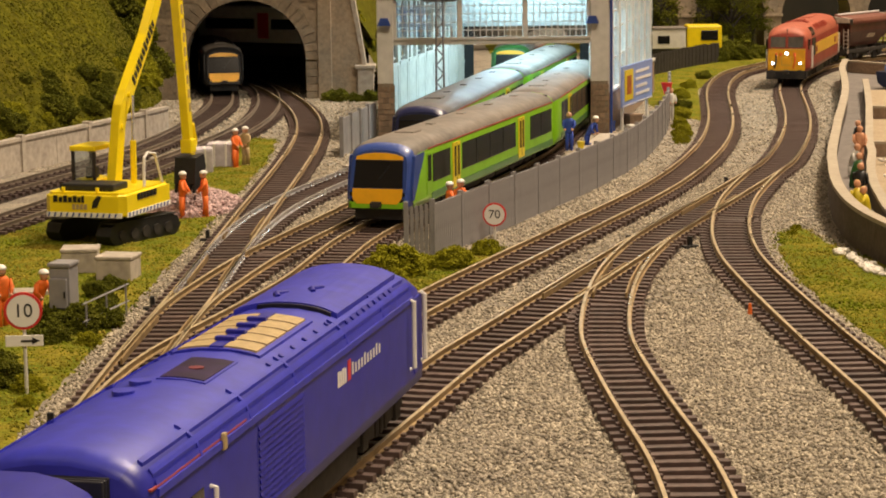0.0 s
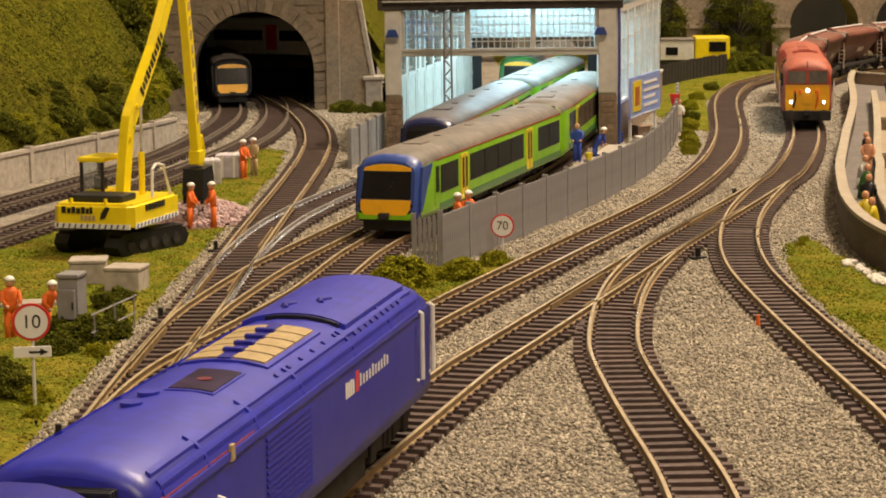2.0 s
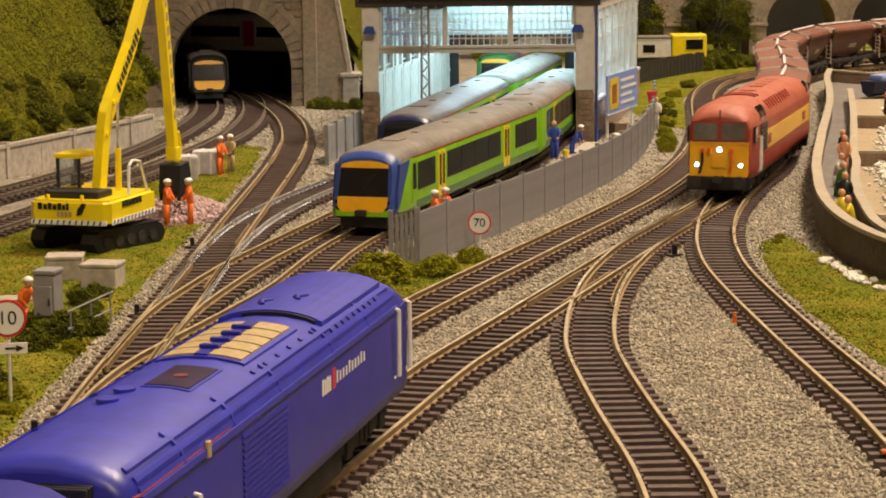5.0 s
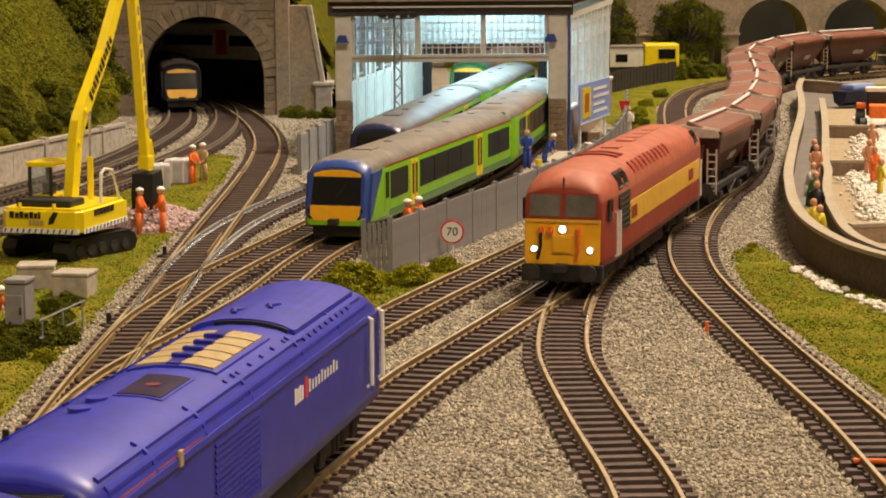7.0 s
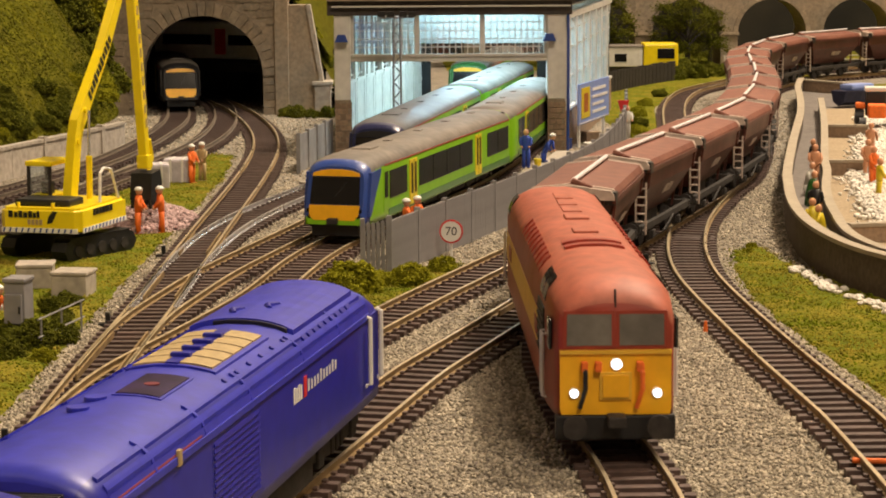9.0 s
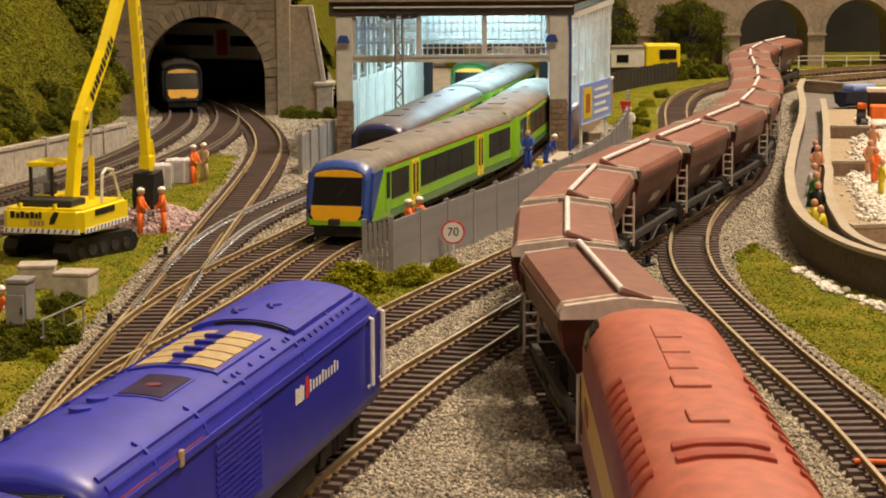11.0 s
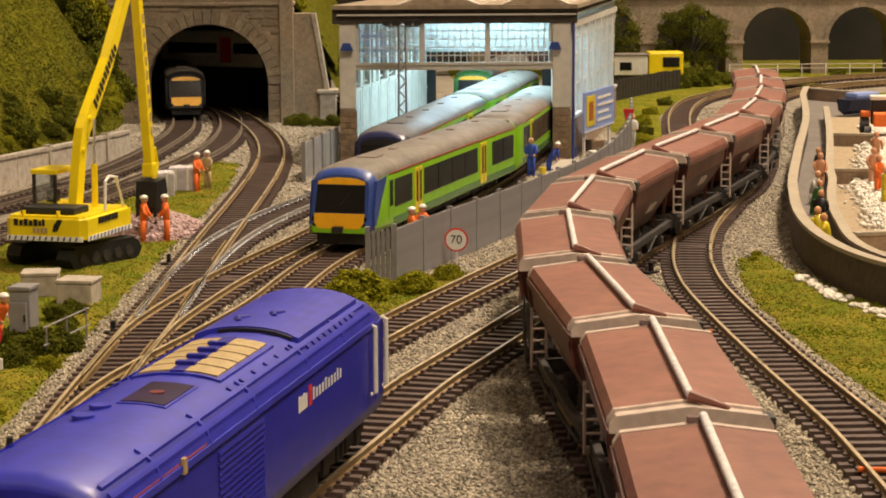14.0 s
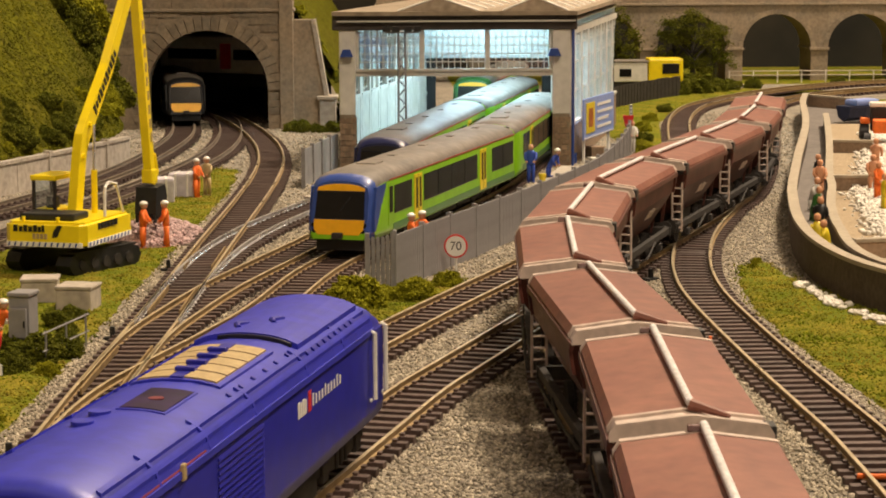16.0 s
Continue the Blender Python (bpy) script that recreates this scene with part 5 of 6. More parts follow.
def hill():
    """The grassy embankment that climbs away behind the retaining wall to the tunnel's top."""
    edge = curve_of([(-420, 800), (-345, 980), (-300, 1110), (-259, 1240), (-224, 1340), (-194, 1440), (-196, 1560), (-238, 1700), (-240, 1774)], 14.0)
    d, n = normals(edge)
    cols = np.r_[0, np.cumsum(np.linspace(8, 34, 26))]
    v, f = [], []
    for p, q in zip(edge, n):
        for c in cols:
            x, y = p + q * c
            z = 15 + (rise(c) - 15) * climb(y)
            z += (5.0 * noise.noise((x * 0.018, y * 0.018, 1)) + 2.0 * noise.noise((x * 0.07, y * 0.07, 2))) * min(1, c / 25)
            v.append((x, y, z))
    k = len(cols)
    for i in range(len(edge) - 1):
        for j in range(k - 1):
            f.append((i * k + j, i * k + j + 1, i * k + k + j + 1, i * k + k + j))
    tagged(raw("embankment", v, f, HILL, smooth=True), "steep mossy green grass embankment", "hillside", kind="structure")
    rng = np.random.default_rng(8)
    m_ = 90000
    va = np.array(v).reshape(len(edge), k, 3)
    i, j = rng.integers(0, len(edge) - 1, m_), rng.integers(0, k - 5, m_)
    a, b = rng.random((m_, 1)), rng.random((m_, 1))
    p = (va[i, j] * (1 - a) + va[i + 1, j] * a) * (1 - b) + (va[i, j + 1] * (1 - a) + va[i + 1, j + 1] * a) * b
    vv, ff = crumbs(p + (0, 0, 0.1), rng.uniform(0.5, 1.3, len(p)), rng, 0.7)
    tagged(raw_np("hill_grass", vv, ff, HILLTUFT), "rough dark green and olive hillside grass", "grass", kind="stuff")
    # ground that carries on from the tunnel top behind
    xs, ys = np.linspace(-1300, -50, 40), np.linspace(1776, 2590, 30)
    v2 = [(x, y, 112 + 6 * noise.noise((x * 0.01, y * 0.01, 4)) - max(0, x + 95) * 1.6) for y in ys for x in xs]
    m = len(xs)
    f2 = [(j * m + i, j * m + i + 1, j * m + m + i + 1, j * m + m + i) for j in range(len(ys) - 1) for i in range(m - 1)]
    tagged(raw("tunnel_hill", v2, f2, HILL, smooth=True), "grassy hill over the tunnel", "hillside", kind="structure")
    xs, ys = np.linspace(-84, -20, 16), np.linspace(1772, 1990, 24)
    v3 = [(x, y, max(GZ, 96 - (x + 84) * 2.1 + 2 * noise.noise((x * 0.05, y * 0.05, 6)))) for y in ys for x in xs]
    m = len(xs)
    f3 = [(j * m + i, j * m + i + 1, j * m + m + i + 1, j * m + m + i) for j in range(len(ys) - 1) for i in range(m - 1)]
    tagged(raw("bank", v3, f3, HILL, smooth=True), "grass bank beside the tunnel wing wall", "hillside", kind="structure")


hill()


def retaining_wall():
    root = thing("retaining_wall", Matrix(), "pale concrete retaining wall along the embankment foot", "wall", kind="structure")
    line = curve_of([(-420, 790), (-340, 975), (-294, 1110), (-253, 1240), (-219, 1340), (-188, 1440), (-178, 1490)], 2.0)
    L, s, step = length(line), 0.0, 42.0
    while s + step <= L:
        a, b = along(line, s + 0.3), along(line, s + step - 0.3)
        d = (b - a) / np.linalg.norm(b - a)
        n = np.array((-d[1], d[0]))
        o = [tuple(p) for p in (a - n * 1.5, b - n * 1.5, b + n * 2, a + n * 2)]
        part("wall_panel", prism(bmesh.new(), o, GZ, 13.5, "z"), CONCRETE, root)
        o = [tuple(p) for p in (a - n * 2.3, b - n * 2.3, b + n * 2.8, a + n * 2.8)]
        part("coping", prism(bmesh.new(), o, 13.5, 15.6, "z"), CONCRETE, root)
        if int(s / step) % 2 == 0:
            o = [tuple(p) for p in (a - n * 2.6 - d * 2, a - n * 2.6 + d * 2, a + n * 2 + d * 2, a + n * 2 - d * 2)]
            part("wall_pier", prism(bmesh.new(), o, GZ, 17, "z"), CONCRETE, root)
        s += step
    return root


retaining_wall()


# ---------------------------------------------------------------- greenery
def bush_mesh(name, seed, n, mt, tall=0.8, bit=0.12):
    """A clump of crumbs of unit radius, dense inside and ragged outside."""
    rng = np.random.default_rng(seed)
    d = rng.normal(0, 1, (n, 3))
    d /= np.linalg.norm(d, axis=1)[:, None]
    lump = np.array([0.75 + 0.38 * noise.noise(tuple(q * 1.7 + seed)) for q in d])
    r = lump * rng.uniform(0.55, 1.0, n) ** 0.5
    p = d * r[:, None] * (1, 1, tall)
    p = p[p[:, 2] > -0.25]
    v, f = crumbs(p + (0, 0, 0.25), rng.uniform(bit * 0.5, bit, len(p)), rng, 0.9)
    me = bpy.data.meshes.new(name)
    me.from_pydata((v * MM).tolist(), [], f.tolist())
    me.materials.append(mt)
    return me


BUSHES = [bush_mesh("bush", 11 + k, 2400, LEAF, bit=0.075) for k in range(3)] + [bush_mesh("bush", 21 + k, 2400, OLIVE, bit=0.075) for k in range(3)]


def bush(x, y, z, r, olive, label, k=0, tall=1.0):
    ob = new("bush", BUSHES[(k % 3) + (3 if olive else 0)])
    ob.matrix_basis = place(x, y, z, (k * 67) % 360)
    ob.scale = (r, r, r * tall)
    return tagged(ob, label, "bush", "lineside bushes")


for k, (x, y, r, o) in enumerate([(-17, 872, 16, 1), (-22, 862, 12, 1), (-12, 880, 11, 1), (-5, 887, 8, 1), (8, 889, 10.5, 1), (2, 893, 8, 1), (22, 925, 8.5, 1),
                                  (-129, 758, 12, 0), (-121, 768, 9, 0), (-133, 830, 8, 0), (-130, 846, 7, 0), (-127, 815, 6, 0), (-140, 772, 9, 0), (-136, 740, 9, 0), (-122, 735, 6, 1), (-129, 661, 7, 1), (-137, 668, 9, 0), (-144, 690, 9, 0), (-126, 640, 4.5, 1), (-124, 795, 6, 0),
                                  (160, 1375, 7, 1), (166, 1420, 9, 1), (170, 1470, 8, 1), (178, 1540, 10, 1), (188, 1610, 9, 0), (197, 1700, 10, 1), (215, 1800, 9, 1), (240, 1900, 9, 0),
                                  (-75, 1722, 11, 0), (-62, 1716, 8, 0), (-50, 1722, 10, 0), (-40, 1735, 9, 0), (-84, 1732, 9, 0),
                                  (168, 985, 4, 1), (164, 970, 3.5, 1), (282, 2120, 15, 0), (305, 2140, 17, 0), (328, 2165, 15, 0), (262, 2100, 13, 0), (345, 2190, 13, 0), (298, 2180, 19, 0), (372, 2220, 12, 0), (470, 2260, 10, 0), (290, 2190, 9, 1)]):
    bush(x, y, GZ, r, o, "olive green foam bush on the ballast edge" if o else "dark green foam bush in the grass", k)


def wall_bushes():
    rng = random.Random(12)
    edge = curve_of([(-345, 980), (-300, 1110), (-259, 1240), (-224, 1340), (-194, 1440), (-196, 1560), (-238, 1700)], 4.0)
    d, n = normals(edge)
    for k in range(58):
        i = rng.randrange(len(edge))
        c = abs(rng.gauss(0, 12)) + 5
        p = edge[i] + n[i] * c
        z = 15 + (rise(c) - 15) * climb(p[1]) - 3
        bush(p[0], p[1], z, rng.uniform(5, 12), False, "dark scrubby bush growing on the embankment", k)
    for k, (x, y, z) in enumerate([(-268, 1610, 96), (-250, 1640, 99), (-285, 1590, 103), (-262, 1665, 108), (-245, 1700, 112), (-300, 1560, 100), (-275, 1640, 112), (-238, 1735, 108), (-290, 1640, 116)]):
        bush(x, y, 15 + (rise(max(5, -x - 225)) - 15) * climb(y) - 5, 14 + 5 * (k % 3), k % 4 == 2, "large dark bush high on the embankment", k)
    for k in range(46):
        i = rng.randrange(len(edge) // 3, len(edge))
        c = abs(rng.gauss(0, 9)) + 4
        p = edge[i] + n[i] * c
        bush(p[0], p[1], 15 + (rise(c) - 15) * climb(p[1]) - 3, rng.uniform(6, 12), k % 3 == 0, "leafy bush along the foot of the embankment", k)
    for k, (x, y, r_, tall) in enumerate([(-224, 1610, 22, 1.5), (-214, 1640, 20, 1.3), (-240, 1600, 22, 1.5), (-236, 1660, 24, 1.6), (-252, 1590, 20, 1.4), (-218, 1580, 17, 1.1), (-266, 1570, 18, 1.2), (-246, 1700, 26, 1.8)]):
        bush(x, y, 15 + (rise(max(5, -x - 210)) - 15) * climb(y) - 6, r_, k == 3, "tall dark bush high on the embankment", k, tall)
    for k in range(16):
        x, y = rng.uniform(-82, -25), rng.uniform(1776, 1850)
        bush(x, y, max(GZ, 94 - (x + 84) * 2.1), rng.uniform(5, 10), rng.random() < 0.5, "scrubby bush on the bank beside the tunnel", k)


wall_bushes()


def tree(x, y, z, tall, seed):
    root = thing("tree", place(x, y, z), "dark leafy tree standing behind the railway", "tree", "trees by the viaduct")
    rng = random.Random(seed)
    bm = bmesh.new()
    tube(bm, [(0, 0, -2), (1, 0, tall * 0.3), (-1, 1, tall * 0.75)], [tall * 0.05, tall * 0.035, tall * 0.012], 8)
    for k in range(6):
        a = k * 1.05 + rng.random()
        z0 = tall * rng.uniform(0.25, 0.5)
        tube(bm, [(0, 0, z0), (math.cos(a) * tall * 0.14, math.sin(a) * tall * 0.14, z0 + tall * 0.15), (math.cos(a) * tall * 0.26, math.sin(a) * tall * 0.26, z0 + tall * 0.24)], [tall * 0.02, tall * 0.014, tall * 0.005], 6)
    part("trunk", bm, DARK, root)
    g = np.random.default_rng(seed)
    pts = []
    for k in range(34):
        u = g.uniform(0.08, 1.05)
        a, r = g.uniform(0, 6.28), tall * (0.36 - 0.2 * u) * (0.35 + 0.9 * g.random())
        c = np.array((math.cos(a) * r, math.sin(a) * r, tall * u))
        pts.append(c + g.normal(0, 1, (110, 3)) * tall * np.array((0.06, 0.06, 0.035)))
    pts = np.vstack(pts)
    v, f = crumbs(pts, g.uniform(tall * 0.008, tall * 0.02, len(pts)), g, 0.6)
    raw_np("crown", v, f, LEAF, root)


for k, (x, y, t_) in enumerate([(232, 2250, 78), (318, 2290, 74), (300, 2300, 66), (345, 2310, 60), (205, 2300, 80), (180, 2250, 70)]):
    tree(x, y, GZ, t_, 40 + k)


# ---------------------------------------------------------------- fences, signs, lineside
def fence():
    root = thing("palisade_fence", Matrix(), "grey steel palisade fence beside the parked railcar", "fence")
    line = curve_of([(-1, 914), (17, 962), (49, 1043), (96, 1173), (124, 1269), (150, 1400), (168, 1520), (186, 1684)], 2.0)
    L, s, k = length(line), 0.0, 0
    step, high = 36.0, 19.5
    me = bpy.data.meshes.new("pale")
    bm = bmesh.new()
    prism(bm, [(-0.95, GZ + 0.5), (0.95, GZ + 0.5), (0.95, high - 0.4), (0, high + 0.5), (-0.95, high - 0.4)], -0.22, 0.22, "y")
    bmesh.ops.recalc_face_normals(bm, faces=bm.faces[:])
    for v in bm.verts:
        v.co *= MM
    bm.to_mesh(me)
    bm.free()
    me.materials.append(FENCE)

    def pale(x, y, ang):
        ob = new("pale", me)
        ob.parent = root
        ob.matrix_basis = place(x, y, random.uniform(-0.3, 0.3), ang)
    while s + step < L:
        a, b = along(line, s), along(line, s + step)
        d = (b - a) / np.linalg.norm(b - a)
        n = np.array((-d[1], d[0]))
        o = [tuple(p) for p in (a - n * 0.5 - d * 0.1, b - n * 0.5 + d * 0.1, b + n * 0.5 + d * 0.1, a + n * 0.5 - d * 0.1)]
        part("panel", prism(bmesh.new(), o, GZ + 0.5, high, "z"), FENCE, root)
        o = [tuple(p) for p in (a - n * 0.95 - d * 0.9, a - n * 0.95 + d * 0.9, a + n * 1.4 + d * 0.9, a + n * 1.4 - d * 0.9)]
        part("post", prism(bmesh.new(), o, GZ - 1, high + 1.6, "z"), FENCE, root)
        ang = math.degrees(math.atan2(d[1], d[0]))
        for q in np.arange(1.5, step - 0.6, 2.5):
            p = a + d * q - n * 0.36
            if k < 285:
                pale(p[0], p[1], ang)
                k += 1
        for z in (2.5, 15.5):
            o = [tuple(p) for p in (a + n * 0.5, b + n * 0.5, b + n * 1.3, a + n * 1.3)]
            part("fence_rail", prism(bmesh.new(), o, z, z + 1.4, "z"), FENCE, root)
        s += step
    # the open end section that faces the track
    a, b = np.array((-12.5, 905.0)), np.array((-1.0, 914.0))
    d = (b - a) / np.linalg.norm(b - a)
    ang = math.degrees(math.atan2(d[1], d[0]))
    for q in np.linspace(0.5, 13.6, 6):
        p = a + d * q
        pale(p[0], p[1], ang)
    for z in (3.0, 14.5):
        o = [tuple(a + (0, 0.6)), tuple(b + (0, 0.6)), tuple(b + (0, 1.4)), tuple(a + (0, 1.4))]
        part("fence_rail", prism(bmesh.new(), o, z, z + 1.4, "z"), FENCE, root)
    for p in (a, b):
        part("post", cube(p[0] - 1, p[0] + 1, p[1] - 1, p[1] + 1, GZ - 1, high + 2.4, 0.2), FENCE, root)


fence()


def depot_fence():
    root = thing("palisade_fence", Matrix(), "short grey fence beside the depot doorway", "fence")
    a, b = np.array((-57.0, 1319.0)), np.array((-39.0, 1440.0))
    d = (b - a) / np.linalg.norm(b - a)
    n = np.array((-d[1], d[0]))
    for k in range(4):
        p, q = a + (b - a) * k / 4, a + (b - a) * (k + 1) / 4
        part("panel", prism(bmesh.new(), [tuple(v) for v in (p, q, q + n, p + n)], GZ, 18.5, "z"), FENCE, root)
        part("post", prism(bmesh.new(), [tuple(v) for v in (p - n - d, p - n + d, p + n * 1.4 + d, p + n * 1.4 - d)], GZ, 20, "z"), FENCE, root)


depot_fence()


def words(text, size, parent, m, mt, name="numerals"):
    cu = bpy.data.curves.new(name, "FONT")
    cu.body, cu.size, cu.extrude, cu.align_x, cu.align_y = text, size * MM, 0.1 * MM, "CENTER", "CENTER"
    tmp = bpy.data.objects.new(name, cu)
    scene.collection.objects.link(tmp)
    me = bpy.data.meshes.new_from_object(tmp.evaluated_get(bpy.context.evaluated_depsgraph_get()))
    bpy.data.objects.remove(tmp)
    me.materials.clear()
    me.materials.append(mt)
    ob = new(name, me)
    ob.parent = parent
    ob.matrix_basis = m
    return ob


def speed_sign(x, y, z, r, text, turn, arrow=False):
    root = thing("speed_sign", place(x, y, 0, turn), "round white %s speed sign with red rim on a post" % text, "sign", "speed signs")
    part("post", tube(bmesh.new(), [(0, 0.9, GZ - 1), (0, 0.9, z + r * 0.6)], 0.55, 8), SHEDGREY, root)
    part("rim", disc(bmesh.new(), (0, 0, z), (0, 1, 0), r, 0.8, 40), SIGNRED, root, "red rim")
    part("face", disc(bmesh.new(), (0, -0.2, z), (0, 1, 0), r * 0.86, 0.9, 40), SIGNWHITE, root, "white sign face")
    words(text, r * 1.02, root, place(0, -0.72, z, 0, 90), BLACK)
    if arrow:
        plate = part("arrow_plate", cube(-5.8, 5.8, -0.4, 0.4, z - 11.2, z - 7.8, 0.1), SIGNWHITE, root, "white plate with a black arrow")
        part("arrow", prism(bmesh.new(), [(-1.0, z - 9.8), (2.4, z - 9.8), (2.4, z - 10.6), (4.8, z - 9.5), (2.4, z - 8.4), (2.4, z - 9.2), (-1.0, z - 9.2)], -0.62, -0.3, "y"), BLACK, plate)


speed_sign(27, 962, 8.0, 5.4, "70", -6)
speed_sign(-128.5, 655, 22.6, 5.9, "10", 6, True)


def figure(x, y, z, turn, suit, hat, label, lean=0.0, low=1.0, skin=SKIN):
    """A painted model figure: one plain mesh."""
    bm = bmesh.new()
    up = 11.0 * low
    for s in (-1, 1):
        tube(bm, [(s * 1.3, 0.5 * s, 0.3), (s * 1.4, 0.2, up * 0.55), (s * 1.1, 0, up)], [1.15, 1.2, 1.45], 8)
        box(bm, s * 1.4 - 0.9, s * 1.4 + 0.9, -2.0, 1.2, 0, 0.9, 0.25, 3)
        tube(bm, [(s * 2.9, -lean * 8, up + 7.2), (s * 3.5, -1.0 - lean * 6, up + 4.2), (s * 2.4, -3.0 - lean * 5, up + 2.2)], [0.95, 0.9, 0.75], 7)
        ball(bm, (s * 2.3, -3.3 - lean * 5, up + 1.8), 0.8, 1)
    rings = []
    for q, (w, d) in enumerate(((2.4, 1.6), (2.6, 1.8), (2.9, 1.9), (3.1, 1.8), (2.0, 1.3))):
        z0 = up + (-0.6, 2.0, 4.6, 7.0, 8.4)[q]
        off = -lean * (z0 - up)
        rings.append([(w * math.cos(a), d * math.sin(a) + off, z0) for a in np.linspace(0, 2 * math.pi, 10, endpoint=False)])
    loft(bm, rings)
    head = up + 10.4
    ball(bm, (0, -lean * 10 - 0.2, head), 1.75, 1, 1.15)
    if hat is not None:
        rr = []
        for q in range(5):
            a = q / 4 * math.pi / 2
            rr.append([(2.1 * math.cos(a) * math.cos(b), 2.2 * math.cos(a) * math.sin(b) - lean * 10, head + 0.6 + 1.8 * math.sin(a) + 0.001 * q) for b in np.linspace(0, 6.283, 12, endpoint=False)])
        loft(bm, rr[:4] + [[(0.15 * math.cos(b), 0.15 * math.sin(b) - lean * 10, head + 2.4) for b in np.linspace(0, 6.283, 12, endpoint=False)]], pick=lambda k, i: 2)
    ob = part("figurine", bm, [suit, skin, hat or skin, BLACK], None, smooth=True, at=place(x, y, z, turn))
    return tagged(ob, label, "figurine", "painted figurines")


W_ = "painted figurine in orange workwear and white helmet"
figure(-125, 1050, GZ + 0.5, 80, ORANGE, HELMET, W_ + " by the gravel", 0.05)
figure(-114, 1053, GZ + 0.5, -80, ORANGE, HELMET, W_ + " by the gravel", 0.05)
figure(-118, 1264, GZ + 0.5, 60, ORANGE, HELMET, W_ + " beside the pale blocks")
figure(-113, 1276, GZ + 0.5, -30, TAN, HELMET, "painted figurine in tan overalls and white helmet")
figure(7, 1000, GZ, 100, ORANGE, HELMET, W_ + " behind the fence")
figure(13, 1010, GZ, -40, ORANGE, HELMET, W_ + " behind the fence", 0.1)
figure(-158.5, 770, GZ, 30, ORANGE, HELMET, W_ + " in the grass")
figure(-150, 792, GZ, 50, ORANGE, HELMET, W_ + " crouching in the grass", 0.45, 0.55)
figure(82, 1292, 0.6, -10, BLUECLOTH, None, "painted figurine in blue overalls standing by the depot")
figure(95, 1322, 0.6, 60, BLUECLOTH, HELMET, "painted figurine in blue overalls crouching by the depot", 0.6, 0.5)
figure(170, 1530, GZ, 20, SHEDWHITE, None, "painted figurine in a pale shirt behind the fence")


def platform():
    a = curve_of([(4, 1010), (36, 1110), (66, 1205), (92, 1300), (112, 1390)], 3.0)
    d, n = normals(a)
    left, right = a + n * 4, a - n * 9
    o = [tuple(p) for p in np.vstack([left, right[::-1]])]
    tagged(part("walkway", prism(bmesh.new(), o, GZ - 0.5, 0.6, "z"), CONCRETE), "pale concrete walkway beside the railcar", "walkway", kind="structure")


platform()


def bucket_on_ground():
    root = thing("bucket", place(89.5, 1298, 0.6), "small yellow bucket beside the blue figurine", "bucket")
    part("shell", tube(bmesh.new(), [(0, 0, 0), (0, 0, 4.6)], [1.8, 2.4], 14), DOORYELLOW, root)


bucket_on_ground()


def billboard():
    d = np.array((29.0, 85.0))
    ang = math.degrees(math.atan2(d[1], d[0]))
    root = thing("billboard", place(128, 1455, 0, ang), "blue billboard with a yellow emblem on two legs", "sign")
    L = float(np.linalg.norm(d))
    part("panel", cube(0, L, -0.7, 0.7, 11, 39, 0.2), SIGNBLUE, root)
    part("border", cube(0.6, L - 0.6, -0.95, -0.5, 11.6, 12.2), SIGNWHITE, root)
    part("emblem", cube(6, 30, -1.1, -0.5, 15, 36, 0.1), DOORYELLOW, root, "plain yellow emblem panel")
    part("emblem_mark", cube(12, 24, -1.3, -0.9, 19, 32, 0.1), mat("emblem_brown", (0.4, 0.12, 0.03), 0.5), root)
    for k, w in enumerate((40, 46, 34, 42)):
        part("lettering", cube(38, 38 + w, -1.0, -0.5, 32 - k * 5.2, 34 - k * 5.2), SIGNWHITE, root)
    for x in (8, L - 8):
        part("leg", cube(x - 1.2, x + 1.2, 0.7, 2.4, GZ, 38, 0.2), SHEDGREY, root)


billboard()


def crates():
    for k, (x, y, w, hgt, mt, lab) in enumerate([(118, 1462, 12, 6, NAVY, "blue crate under the billboard"), (136, 1440, 9, 5, SHEDWHITE, "pale crate under the billboard"),
                                                 (140, 1500, 10, 7, BRICK, "brown crate behind the fence"), (-45, 1225, 13, 5, CONCRETE, "pale box beside the siding")]):
        root = thing("crate", place(x, y, GZ, 12 * k), lab, "crate", "crates")
        part("box", cube(-w / 2, w / 2, -5, 5, 0, hgt, 0.4), mt, root)
        part("lid", cube(-w / 2 - 0.4, w / 2 + 0.4, -5.4, 5.4, hgt, hgt + 1, 0.3), mt, root)


crates()


def light_mast():
    root = thing("floodlight_mast", place(4.5, 1400, 0), "grey lattice floodlight mast before the depot", "light mast")
    w = 2.7
    for sx in (-1, 1):
        for sy in (-1, 1):
            part("mast_leg", tube(bmesh.new(), [(sx * w, sy * w, GZ), (sx * w * 0.8, sy * w * 0.8, 87)], 0.7, 5), FENCE, root)
    n = 16
    for k in range(n):
        z0, z1 = GZ + 90 * k / n, GZ + 90 * (k + 1) / n
        for sy in (-1, 1):
            s = 1 if k % 2 else -1
            part("brace", tube(bmesh.new(), [(-s * w * 0.9, sy * w * 0.9, z0), (s * w * 0.9, sy * w * 0.9, z1)], 0.35, 4), FENCE, root)
    part("head_frame", cube(-11, 11, -4, 4, 87, 88.2, 0.2), FENCE, root)
    for x in (-10, -4, 4, 10):
        bm = bmesh.new()
        prism(bm, [(x - 2.6, 88.2), (x + 2.6, 88.2), (x + 2.2, 91.6), (x - 2.2, 91.6)], -6.5, -2.5, "y")
        part("floodlight", bm, BLACK, root)


light_mast()


